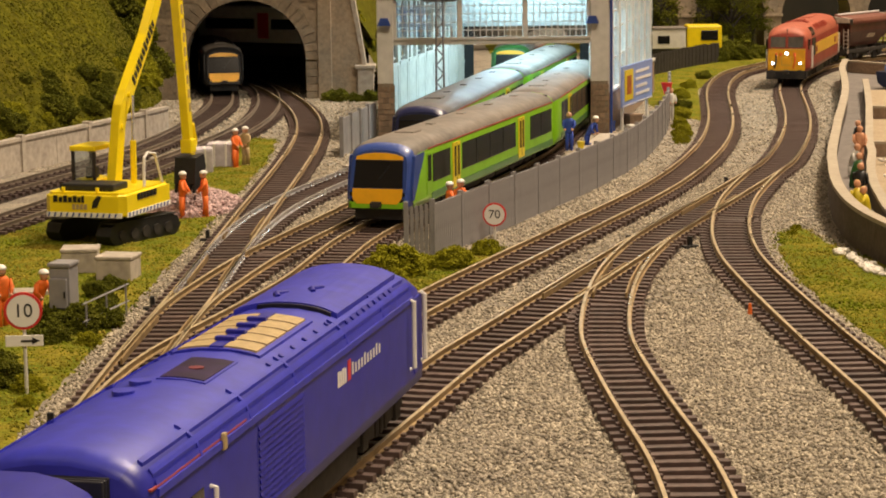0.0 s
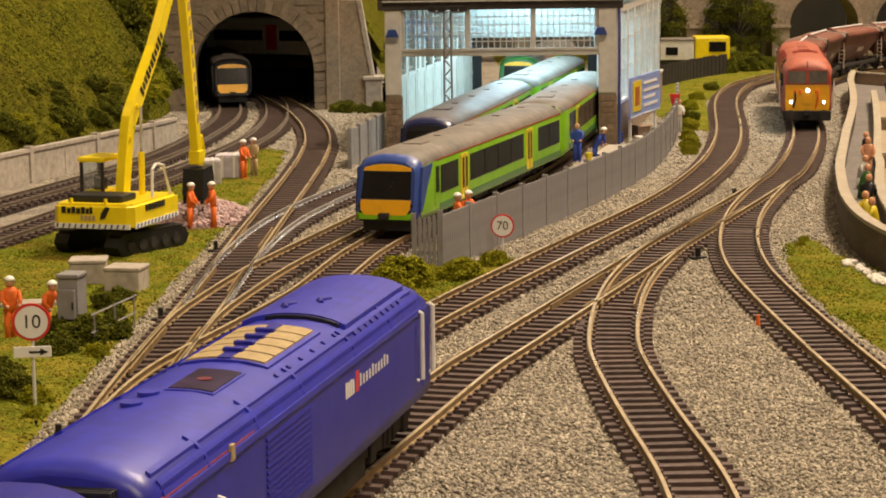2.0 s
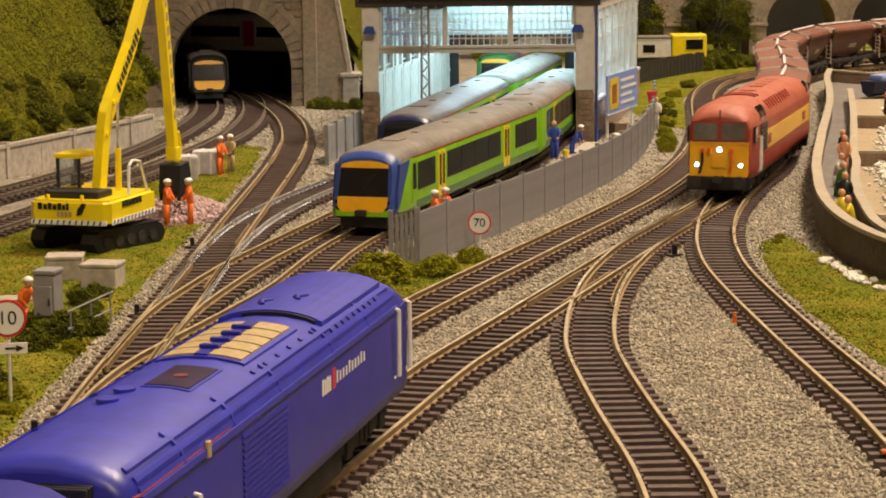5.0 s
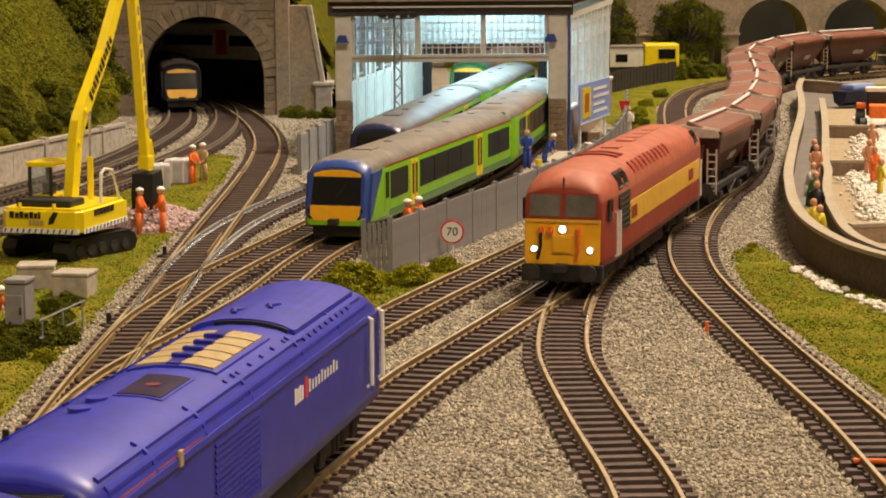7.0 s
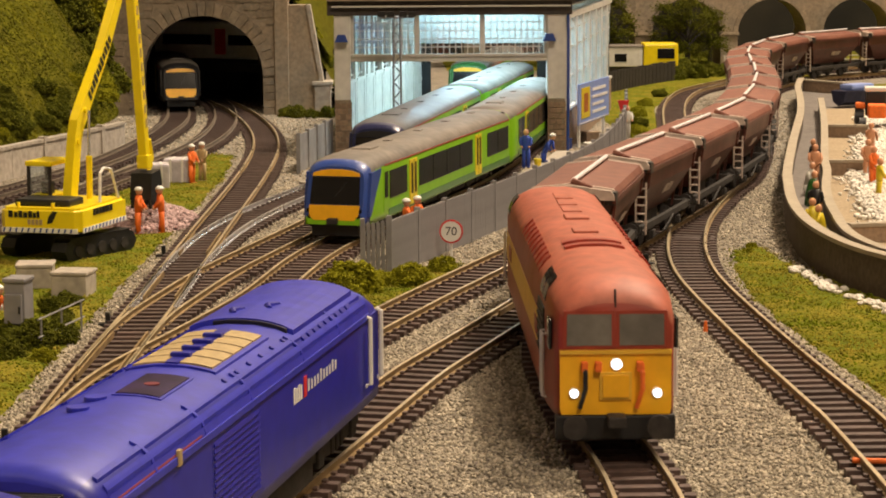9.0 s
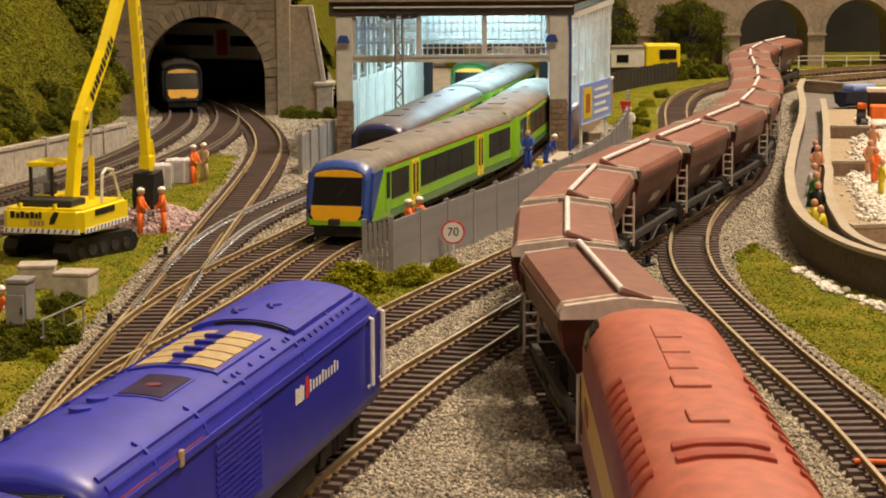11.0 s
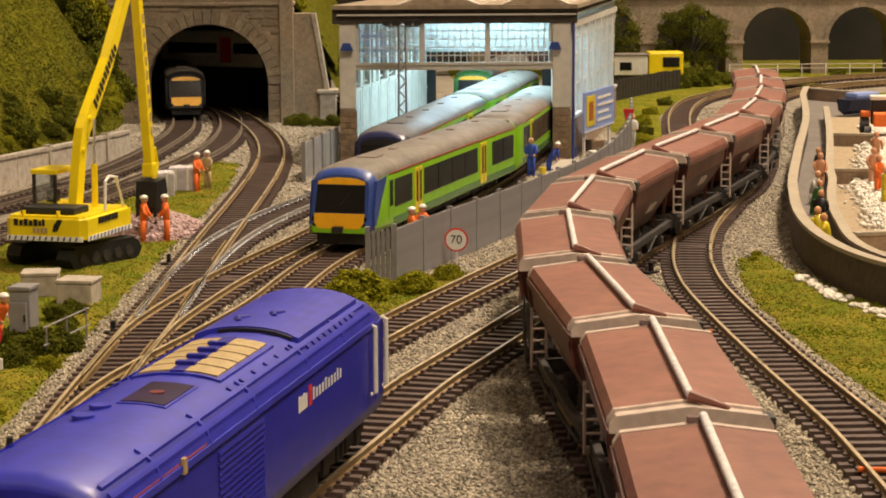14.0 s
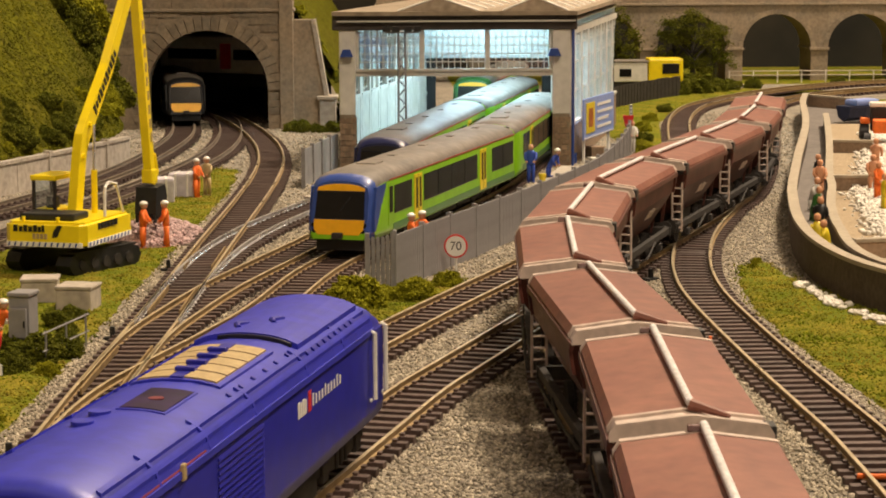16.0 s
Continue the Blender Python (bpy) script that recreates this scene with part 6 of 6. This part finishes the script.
# ---------------------------------------------------------------- long-reach excavator and its work site
def excavator():
    root = thing("excavator", place(-150, 988, GZ + 0.5, -17), "bright yellow long-reach tracked excavator on the grass", "excavator")
    for s in (-1, 1):
        bm = bmesh.new()
        prof = [(-25, 5), (-23, 1.5), (-19, 0), (19, 0), (23, 1.5), (25, 5), (23, 9), (19, 10.5), (-19, 10.5), (-23, 9)]
        x0, x1 = sorted((s * 11, s * 19.5))
        prism(bm, prof, x0, x1)
        tr = part("crawler_track", bm, BLACK, root, "black rubber crawler track", at=place(0, 0, 0, -16))
        for k in range(22):
            y = -21 + k * 2.0
            part("track_shoe", cube(x0 - 0.2, x1 + 0.2, y - 0.8, y + 0.8, 10.2, 10.8, 0.15), BLACK, tr)
            part("track_shoe", cube(x0 - 0.2, x1 + 0.2, y - 0.8, y + 0.8, -0.4, 0.5, 0.15), BLACK, tr)
        for k in range(5):
            part("roller", disc(bmesh.new(), (s * 19.6, -16 + k * 8, 4.6), (1, 0, 0), 2.6, 1.0, 14), DARK, tr)
    part("turntable", disc(bmesh.new(), (0, 0, 12), (0, 0, 1), 11, 4, 24), DARK, root)
    bm = bmesh.new()
    prism(bm, [(-20, -27), (-17, -30), (17, -30), (20, -27), (20, 20), (-20, 20)], 14.5, 25.0, "z")
    bmesh.ops.bevel(bm, geom=[e for e in bm.edges if abs(e.verts[0].co.z - e.verts[1].co.z) < 0.1 and e.verts[0].co.z > 20], offset=1.4, segments=3, affect="EDGES")
    part("upper_body", bm, EXC, root, "yellow engine body")
    # hazard stripe round the foot
    for k in range(24):
        x = -18 + k * 1.5
        part("stripe", prism(bmesh.new(), [(x, 14.0), (x + 0.8, 14.0), (x + 1.4, 15.9), (x + 0.6, 15.9)], -30.5, -30.0, "y"), NAVY if k % 2 == 0 else SIGNWHITE, root)
        y = -26 + k * 1.9
        part("stripe", prism(bmesh.new(), [(y, 14.0), (y + 1.0, 14.0), (y + 1.7, 15.9), (y + 0.7, 15.9)], 20.0, 20.5), NAVY if k % 2 == 0 else SIGNWHITE, root)
    part("stripe_band", cube(-18.6, 18.6, -30.3, -29.5, 13.8, 16.0), SIGNWHITE, root)
    part("stripe_band", cube(19.8, 20.25, -27, 20, 13.8, 16.0), SIGNWHITE, root)
    part("engine_cover", cube(-15, 12, -24, -8, 24.5, 28.2, 1.2), BLACK, root, "black engine cover")
    # cab with open windows
    cx0, cx1, cy0, cy1 = -18, -6, -5, 15
    for x in (cx0 + 0.7, cx1 - 0.7):
        for y in (cy0 + 0.7, cy1 - 0.7):
            part("cab_post", cube(x - 0.7, x + 0.7, y - 0.7, y + 0.7, 25, 41, 0.1), DARK, root)
    part("cab_roof", cube(cx0 - 0.6, cx1 + 0.6, cy0 - 0.6, cy1 + 0.6, 41, 43.4, 0.6), EXC, root, "yellow cab roof")
    part("cab_seat", cube(-14.5, -9.5, 2, 7, 25, 33, 0.8), BLACK, root)
    part("cab_sill", cube(cx0, cx1, cy0, cy1, 24.8, 27.5, 0.3), EXC, root)
    g = part("cab_glass", cube(cx0 + 0.5, cx1 - 0.5, cy0 + 0.4, cy0 + 0.6, 27.5, 41), PANE, root)
    g.visible_shadow = False
    # boom, stick and bucket
    def beam(name, pts, w, mt=EXC, label=""):
        bm = bmesh.new()
        rings = []
        pts = [Vector(p) for p in pts]
        for i, p in enumerate(pts):
            d = (pts[min(i + 1, len(pts) - 1)] - pts[max(i - 1, 0)]).normalized()
            nrm = Vector((0, -d.z, d.y))
            hw = w[i] if isinstance(w, (list, tuple)) else w
            rings.append([p + Vector((sx * 2.1, 0, 0)) + nrm * sz * hw for sx, sz in ((-1, -1), (1, -1), (1, 1), (-1, 1))])
        loft(bm, rings)
        return part(name, bm, mt, root, label)
    beam("boom", [(3, -5, 22), (3, 2.6, 53.5), (3, 5.5, 60), (3, 10.8, 66), (3, 34.4, 91), (3, 53.6, 117), (3, 66, 134)], [3.6, 3.6, 4.0, 4.1, 3.6, 3.0, 2.4], label="long cranked yellow boom")
    beam("stick", [(3, 68.6, 136), (3, 75.9, 88.5), (3, 82.5, 33)], [2.4, 2.8, 2.2], label="yellow dipper stick")
    along_boom, across = Vector((0, 0.685, 0.728)), Vector((0, -0.728, 0.685))
    for k in range(11):
        c = Vector((0, 15.5, 71.5)) + along_boom * (3.4 * k)
        tall = (2.4, 1.6, 1.9)[k % 3]
        pts = [c - across * tall, c + along_boom * 2.2 - across * tall, c + along_boom * 2.6 + across * tall, c + along_boom * 0.5 + across * tall]
        part("lettering", prism(bmesh.new(), [(p.y, p.z) for p in pts], 5.0, 5.35), BLACK, root)
    for k in range(9):
        z = 110 - 7 * k
        part("lettering", cube(5.0, 5.35, 72.4 + 0.137 * (116 - z) - 0.9, 72.4 + 0.137 * (116 - z) + 0.9, z - 2.2, z + 2.2), TAN, root)
    for p, w_ in (((10.0, 66), 5.2), ((2.0, 52), 4.6), ((58, 123), 3.6)):
        part("boom_pin", disc(bmesh.new(), (3, p[0], p[1]), (1, 0, 0), 1.3, 2 * w_ - 3.6, 12), EXC, root)
    for s in (-1, 1):
        part("boom_ram", tube(bmesh.new(), [(3 + s * 4.4, 8, 24), (3 + s * 4.4, 8.5, 45)], 1.5, 10), EXC, root)
        part("ram_rod", tube(bmesh.new(), [(3 + s * 4.4, 8.5, 45), (3 + s * 4.4, 9.5, 66)], 0.7, 8), SILVER, root)
    part("stick_linkage", cube(0, 6, 79, 86, 31, 38, 0.8), EXC, root)
    part("bucket_link", tube(bmesh.new(), [(3, 88, 45), (3, 91, 36), (3, 87, 29)], 1.3, 8), EXC, root)
    bm = bmesh.new()
    prism(bm, [(78, 29), (89, 30), (91, 23), (86, 15), (81, 13), (76, 16)], -2.6, 8.6)
    part("bucket", bm, BLACK, root, "black digging bucket")
    for k in range(5):
        part("bucket_tooth", cube(-2.4 + k * 2.4, -1.2 + k * 2.4, 76, 78.5, 11.5, 15.5, 0.2), BLACK, root)
    # handrail
    part("handrail", tube(bmesh.new(), [(18, -4, 25), (17, -1, 38), (17, 3, 40), (18, 9, 39), (18.5, 15, 25)], 0.75, 8), WHITE, root, "white bent handrail")
    for k, (w, x) in enumerate(((2.0, -15), (1.6, -12.2), (1.8, -10), (1.8, -7.6), (1.8, -5.2), (1.4, -2.9), (1.2, -1.0))):
        part("lettering", cube(x, x + w, -30.4, -29.8, 20.6, 23.6 - 0.7 * (k % 2)), BLACK, root)
    for k in range(4):
        part("lettering", cube(-5.6 + k * 1.9, -4.2 + k * 1.9, -30.4, -29.8, 17.4, 19.8), TAN, root)
    part("emblem", prism(bmesh.new(), [(4, 18), (6.5, 18.5), (9, 23.5), (6.8, 23.8), (4.6, 21)], -30.4, -29.8, "y"), BLACK, root, "small dark leaf-like emblem")
    for k in range(6):
        part("lettering", cube(19.8, 20.4, -16 + k * 3.6, -13.4 + k * 3.6, 20.6, 23.4), BLACK, root)
    for x in (-11, 6):
        part("rear_lamp", tube(bmesh.new(), [(x, -28, 24.5), (x, -28, 27.2)], 0.9, 8), EXC, root)


excavator()


def gravel_heap():
    rng = np.random.default_rng(31)
    n = 2600
    a, r = rng.uniform(0, 6.28, n), np.sqrt(rng.random(n))
    x, y = -125 + 25 * r * np.cos(a), 1096 + 48 * r * np.sin(a)
    z = GZ + 11 * (1 - r) ** 0.9 + rng.uniform(0, 1.2, n)
    v, f = crumbs(np.stack([x, y, z], 1), rng.uniform(0.8, 2.0, n), rng)
    tagged(raw_np("gravel_heap", v, f, PINKSTONE), "low heap of pale pinkish gravel in the grass", "gravel heap", kind="stuff")
    bm = bmesh.new()
    rings = [[(-125 + 24.5 * q * math.cos(b), 1096 + 47 * q * math.sin(b), GZ + 11 * (1 - q) ** 0.9 - 0.6) for b in np.linspace(0, 6.283, 24, endpoint=False)] for q in (1.0, 0.8, 0.55, 0.3, 0.05)]
    tagged(part("rubble_mound", loft(bm, rings), PINKSTONE, smooth=True), "solid core of the pale gravel heap", "gravel heap")


gravel_heap()


def blocks():
    for k, (x, y, z, t_) in enumerate([(-138, 1246, GZ, 8), (-127, 1274, GZ, -4)]):
        root = thing("builders_bag", place(x, y, z, t_), "pale lilac-grey square builders bag", "bag", "builders bags")
        part("bag_body", cube(-8.2, 8.2, -8, 8, 0, 14.8, 1.6), PALEBALE, root)
        for q in (-3.5, 3.5):
            part("strap", cube(q - 0.7, q + 0.7, -8.2, 8.2, 0.6, 15.0, 0.3), WHITE, root)
        part("cross_strap", cube(-8.4, 8.4, -0.7, 0.7, 0.4, 15.1, 0.3), WHITE, root)


blocks()


def cabinets():
    root = thing("relay_cabinet", place(-137, 776, GZ, -12), "grey lineside relay cabinet with stepped door", "cabinet")
    part("body", cube(-3.9, 3.9, -4, 5, 0, 22, 0.4), FENCE, root)
    part("door", cube(-3.6, 3.2, -5.6, -4, 7, 18, 0.4), FENCE, root)
    part("cap", cube(-4.4, 4.4, -4.6, 5.6, 22, 23.6, 0.5), FENCE, root)
    part("handle", cube(2.2, 2.8, -6.0, -5.5, 11, 13.5), BLACK, root)
    for k, (x, y, t_) in enumerate([(-150, 893, 4), (-131, 872, -10)]):
        r2 = thing("concrete_block", place(x, y, GZ, t_), "pale weathered concrete trough block", "block", "concrete blocks")
        part("block_body", cube(-7.5, 7.5, -7, 7, 0, 9.5, 0.6), CONCRETE, r2)
        part("block_lid", cube(-7.9, 7.9, -7.4, 7.4, 9.5, 11, 0.5), CONCRETE, r2)
    r3 = thing("hand_rail_fence", place(-125, 752, GZ), "thin grey handrail beside the bushes", "railing")
    for k in range(3):
        part("post", tube(bmesh.new(), [(k * 4.5, k * 18, 0), (k * 4.5, k * 18, 13)], 0.4, 6), FENCE, r3)
    for z in (6, 12.4):
        part("rail", tube(bmesh.new(), [(-0.6, -3, z), (9.6, 39, z)], 0.35, 6), FENCE, r3)
    r4 = thing("pallet_load", place(-164, 838, GZ, 8), "pale plank stack lying in the grass", "planks")
    for k in range(3):
        part("plank", cube(-12, 12, -5 + k * 3.6, -2 + k * 3.6, 0, 2.4, 0.3), CONCRETE, r4)


cabinets()


def point_motor(x, y, t_):
    root = thing("point_lever", place(x, y, GZ, t_), "small black point lever beside the track", "point lever", "point levers")
    part("base", cube(-3.5, 3.5, -2, 2, 0, 1.6, 0.2), BLACK, root)
    part("lever", cube(-0.9, 0.9, -1.0, 1.0, 1.4, 5.6, 0.3), BLACK, root)


for x, y, t_ in ((86, 943, 20), (-108, 802, 0), (-105, 976, 0), (-113, 610, 0), (158, 1150, 25), (113, 938, 30)):
    point_motor(x, y, t_)


def markers():
    r = thing("marker_cone", place(116, 777, GZ), "tiny orange marker beside the track", "marker")
    part("cone", tube(bmesh.new(), [(0, 0, 0), (0, 0, 4.6)], [1.1, 0.5], 10), ORANGE, r)
    r = thing("orange_rod", place(134, 569, -2.2, -8), "orange plastic rod lying across the sleepers", "rod")
    part("rod", tube(bmesh.new(), [(-8, 0, 0.6), (8, 0, 0.6)], 0.8, 8), ORANGE, r)


markers()


# ---------------------------------------------------------------- raised promenade beyond the wall
def walled(root, line, z0, z1, thick, mt, cap, name):
    d, n = normals(line)
    seg = 10
    for i in range(0, len(line) - 1, seg):
        j = min(len(line) - 1, i + seg)
        idx = range(i, j + 1)
        o = [tuple(line[k] - n[k] * thick / 2) for k in idx] + [tuple(line[k] + n[k] * thick / 2) for k in reversed(idx)]
        part(name, prism(bmesh.new(), o, z0, z1, "z"), mt, root)
        o = [tuple(line[k] - n[k] * (thick / 2 + 0.8)) for k in idx] + [tuple(line[k] + n[k] * (thick / 2 + 0.8)) for k in reversed(idx)]
        part("coping_stone", prism(bmesh.new(), o, z1, z1 + 1.8, "z"), cap, root)


OUTER = [(361, 1873), (340, 1779), (324, 1686), (295, 1528), (255, 1343), (240, 1270), (216, 1155), (204, 1087), (193, 1018), (187, 955), (187, 908), (191, 869), (200, 839), (216, 803), (240, 765), (275, 725)]
INNER = [(336, 1662), (321, 1581), (286, 1399), (247, 1208), (240, 1164), (223, 1086), (211, 1017), (206, 978), (201, 941), (199, 908), (202, 876), (209, 852), (226, 816), (250, 777), (285, 738)]


def promenade():
    root = thing("promenade_wall", Matrix(), "curved dark brick sea wall with cream coping", "wall", kind="structure")
    outer, inner = curve_of(OUTER, 4.0), curve_of(INNER, 4.0)
    walled(root, outer, GZ - 1, 12.2, 3.6, DARKWALL, CREAM, "wall_section")
    root2 = thing("promenade_inner_wall", Matrix(), "lower curved inner wall with cream coping", "wall", kind="structure")
    walled(root2, inner, GZ - 1, 11.0, 3.0, DARKWALL, CREAM, "wall_section")
    o = OUTER + [(420, 690), (700, 900), (700, 1700), (430, 1830)]
    tagged(part("promenade_floor", prism(bmesh.new(), [tuple(p) for p in o], GZ - 1, 2.5, "z"), PATH), "grey paved promenade", "path", kind="structure")
    o = INNER + [(360, 720), (700, 900), (700, 1640), (420, 1660)]
    tagged(part("beach_floor", prism(bmesh.new(), [tuple(p) for p in o], 2.4, 4.2, "z"), mat("pale_sand", (0.36, 0.28, 0.18), 0.95, size=2.0, bump=0.4)), "pale sandy beach", "sand", kind="structure")
    rng = np.random.default_rng(17)
    band = curve_of([(352, 1560), (326, 1437), (290, 1290), (268, 1198), (246, 1080), (236, 985), (240, 900)], 2.0)
    i = rng.integers(0, len(band), 9500)
    p = band[i] + rng.normal(0, 6.0, (9500, 2)) + (4, 0)
    v, f = crumbs(np.column_stack([p, 4.4 + rng.uniform(0, 2.5, 9500)]), rng.uniform(0.9, 2.2, 9500), rng)
    tagged(raw_np("beach_pebbles", v, f, WHITESTONE), "bank of small white pebbles", "pebbles", kind="stuff")
    # end wall and partitions
    r3 = thing("partition_wall", Matrix(), "short cream-topped cross wall on the promenade", "wall")
    for a, b in (((361, 1873), (405, 1800)), ((294, 1430), (320, 1424)), ((249, 1208), (270, 1206)), ((204, 941), (224, 945))):
        a, b = np.array(a, float), np.array(b, float)
        d = (b - a) / np.linalg.norm(b - a)
        n = np.array((-d[1], d[0]))
        part("wall_section", prism(bmesh.new(), [tuple(q) for q in (a - n * 1.8, b - n * 1.8, b + n * 1.8, a + n * 1.8)], 0, 11.4, "z"), BRICK, r3)
        part("coping_stone", prism(bmesh.new(), [tuple(q) for q in (a - n * 2.6, b - n * 2.6, b + n * 2.6, a + n * 2.6)], 11.4, 13, "z"), CREAM, r3)
    # loose boulders at the foot of the wall
    me = []
    for k in range(4):
        bm = bmesh.new()
        ball(bm, (0, 0, 0.6), 1.0, 0, 0.75, 9, 6)
        for v_ in bm.verts:
            v_.co *= (1 + 0.28 * noise.noise(v_.co * 1.6 + Vector((k * 3.0, 0, 0)))) * MM
        m = bpy.data.meshes.new("boulder")
        bm.to_mesh(m)
        bm.free()
        m.materials.append(WHITESTONE)
        me.append(m)
    foot = curve_of([(175, 918), (177, 894), (179, 879), (181, 862), (185, 843), (191, 825), (196, 801), (201, 772)], 2.0)
    r = random.Random(3)
    for k in range(135):
        p = foot[min(len(foot) - 1, int(abs(r.random()) ** 0.75 * len(foot)))]
        ob = new("boulder", me[k % 4])
        s = r.uniform(1.0, 2.2)
        ob.matrix_basis = place(p[0] + r.gauss(0, 1.6), p[1] + r.gauss(0, 3), GZ + 0.9, r.uniform(0, 360))
        ob.scale = (s, s, s * 0.85)
        tagged(ob, "small white boulder at the foot of the wall", "stone", "white boulders")


promenade()

BATHER = mat("painted_skin", (0.62, 0.30, 0.16), 0.6, var=0.1, size=2.0)
for k, (x, y, z, mt, low, lean) in enumerate([(236, 1180, 2.5, BATHER, 0.9, 0.0), (222, 1130, 2.5, SHEDWHITE, 0.5, 0.3), (214, 1085, 2.5, DGREEN, 0.5, 0.3), (206, 1030, 2.5, BLACK, 0.6, 0.2),
                                              (199, 990, 2.5, DOORYELLOW, 0.3, 0.3), (198, 968, 2.5, DOORYELLOW, 0.3, 0.2), (258, 1280, 2.5, BLACK, 0.3, 0.4), (268, 1190, 4.2, BATHER, 0.9, 0.0),
                                              (262, 1150, 4.2, ORANGE, 0.9, 0.0), (254, 1100, 4.2, DOORYELLOW, 0.8, 0.0), (292, 1290, 4.2, BATHER, 0.9, 0.0), (252, 1010, 4.2, BATHER, 0.9, 0.1),
                                              (268, 985, 4.2, BATHER, 0.5, 0.2), (330, 1330, 4.2, BLUECLOTH, 0.9, 0.0)]):
    figure(x, y, z, 50 * k, mt, None, "small painted bather figurine on the promenade", lean, low, BATHER)


def tractor():
    root = thing("tractor", place(337, 1475, 4.2, -100), "orange and black tractor on the sand", "tractor")
    part("bonnet", cube(-2, 17, -6, 6, 10, 19, 1.2), ORANGE, root)
    part("cab", cube(-14, -2, -7, 7, 10, 27, 1.0), BLACK, root)
    part("cab_roof", cube(-15, -1, -8, 8, 27, 30, 1.0), WHITE, root, "white cab roof")
    for s in (-1, 1):
        part("mudguard", cube(-15, -3, *sorted((s * 7, s * 14)), 15, 19, 1.5), ORANGE, root)
        w = part("wheel", disc(bmesh.new(), (-9, s * 11, 8), (0, 1, 0), 8, 6, 22), BLACK, root)
        part("hub", disc(bmesh.new(), (-9, s * 13.6, 8), (0, 1, 0), 3.4, 1.6, 14), DARK, w)
        w = part("wheel", disc(bmesh.new(), (11, s * 9.5, 5), (0, 1, 0), 5, 4.5, 20), BLACK, root)
        part("hub", disc(bmesh.new(), (11, s * 11.6, 5), (0, 1, 0), 2.2, 1.4, 12), DARK, w)
    r2 = thing("boat", place(376, 1700, 4.2, 35), "dark blue boat with pale cover on the sand", "boat")
    bm = bmesh.new()
    loft(bm, [[(x, y * w, z) for y, z in ((-1, 12), (-0.7, 3), (0, 0), (0.7, 3), (1, 12))] for x, w in ((-26, 8), (-10, 11), (8, 10), (20, 6), (27, 0.8))])
    part("hull", bm, mat("dark_navy_hull", (0.02, 0.025, 0.06), 0.4), r2)
    part("cover", cube(-18, 8, -7, 7, 12, 17, 2.0), SIGNBLUE, r2)


tractor()


def far_vehicle():
    root = thing("rail_crane_wagon", place(252, 2150, 0), "grey wagon with a yellow cab beyond the hedge", "wagon")
    part("body", cube(-60, 0, -15, 15, 8, 27, 1.0), SHEDGREY, root)
    part("roof", cube(-61, 1, -15.6, 15.6, 27, 29, 0.6), ROOFGREY, root)
    part("window", cube(-28, -16, -15.5, -14.8, 13, 21, 0.2), WINDOW, root)
    part("cab", cube(1, 36, -15, 15, 8, 31, 2.0), EXC, root, "bright yellow cab end")
    part("cab_window", cube(15, 32, -15.6, -14.8, 16, 26, 0.4), WINDOW, root)
    part("frame", cube(-60, 36, -12, 12, 3, 8, 0.5), DARK, root)
    for x in (-45, -20, 5, 25):
        wheelset(root, x)
    r2 = thing("dark_hoarding", Matrix(), "dark brown slatted hoarding before the far wagon", "fence")
    line = curve_of([(170, 1890), (205, 1960), (240, 2040), (282, 2110)], 9.0)
    for a, b in zip(line, line[1:]):
        d = (b - a) / np.linalg.norm(b - a)
        n = np.array((-d[1], d[0]))
        part("slat", prism(bmesh.new(), [tuple(q) for q in (a, b - d * 0.8, b - d * 0.8 + n * 1.4, a + n * 1.4)], GZ, 15 + random.uniform(-0.6, 0.6), "z"), DARK, r2)
    r3 = thing("red_marker_board", place(166, 1520, GZ, 10), "red tapered marker board on a post", "marker")
    part("post", tube(bmesh.new(), [(0, 0, 0), (0, 0, 22)], 0.7, 6), SHEDGREY, r3)
    part("board", prism(bmesh.new(), [(-4, 28), (4, 28), (2, 20), (-2, 20)], -0.8, 0.8, "y"), SIGNRED, r3)
    r4 = thing("far_railing", Matrix(), "low grey railing under the viaduct", "railing")
    for k in range(24):
        part("post", tube(bmesh.new(), [(360 + k * 26, 2300, GZ), (360 + k * 26, 2300, 9)], 0.7, 5), SHEDGREY, r4)
    for z in (4, 8.5):
        part("rail", tube(bmesh.new(), [(358, 2300, z), (960, 2300, z)], 0.6, 5), CONCRETE, r4)


far_vehicle()


# ---------------------------------------------------------------- what moves
def front_at(t):
    """How far the locomotive's front has come along its line, in millimetres."""
    return float(np.interp(t, [0, 6.5, 9, 11.5, 12, 13, 14, 16], [1225, 2123, 2458, 2785, 2846, 2966, 3076, 3306]))


def motions():
    times = [k * 0.25 for k in range(65)]
    walk(LOCO, [(t, pose_on(LINE_A, front_at(t) - 46, front_at(t) - 190)) for t in times])
    for k, wagon in enumerate(WAGONS):
        def at(t):
            c = front_at(t) - 261 - PITCH * (k + 0.5)
            return pose_on(LINE_A, c + 26, c - 26)
        walk(wagon, [(t, at(t)) for t in times])


motions()
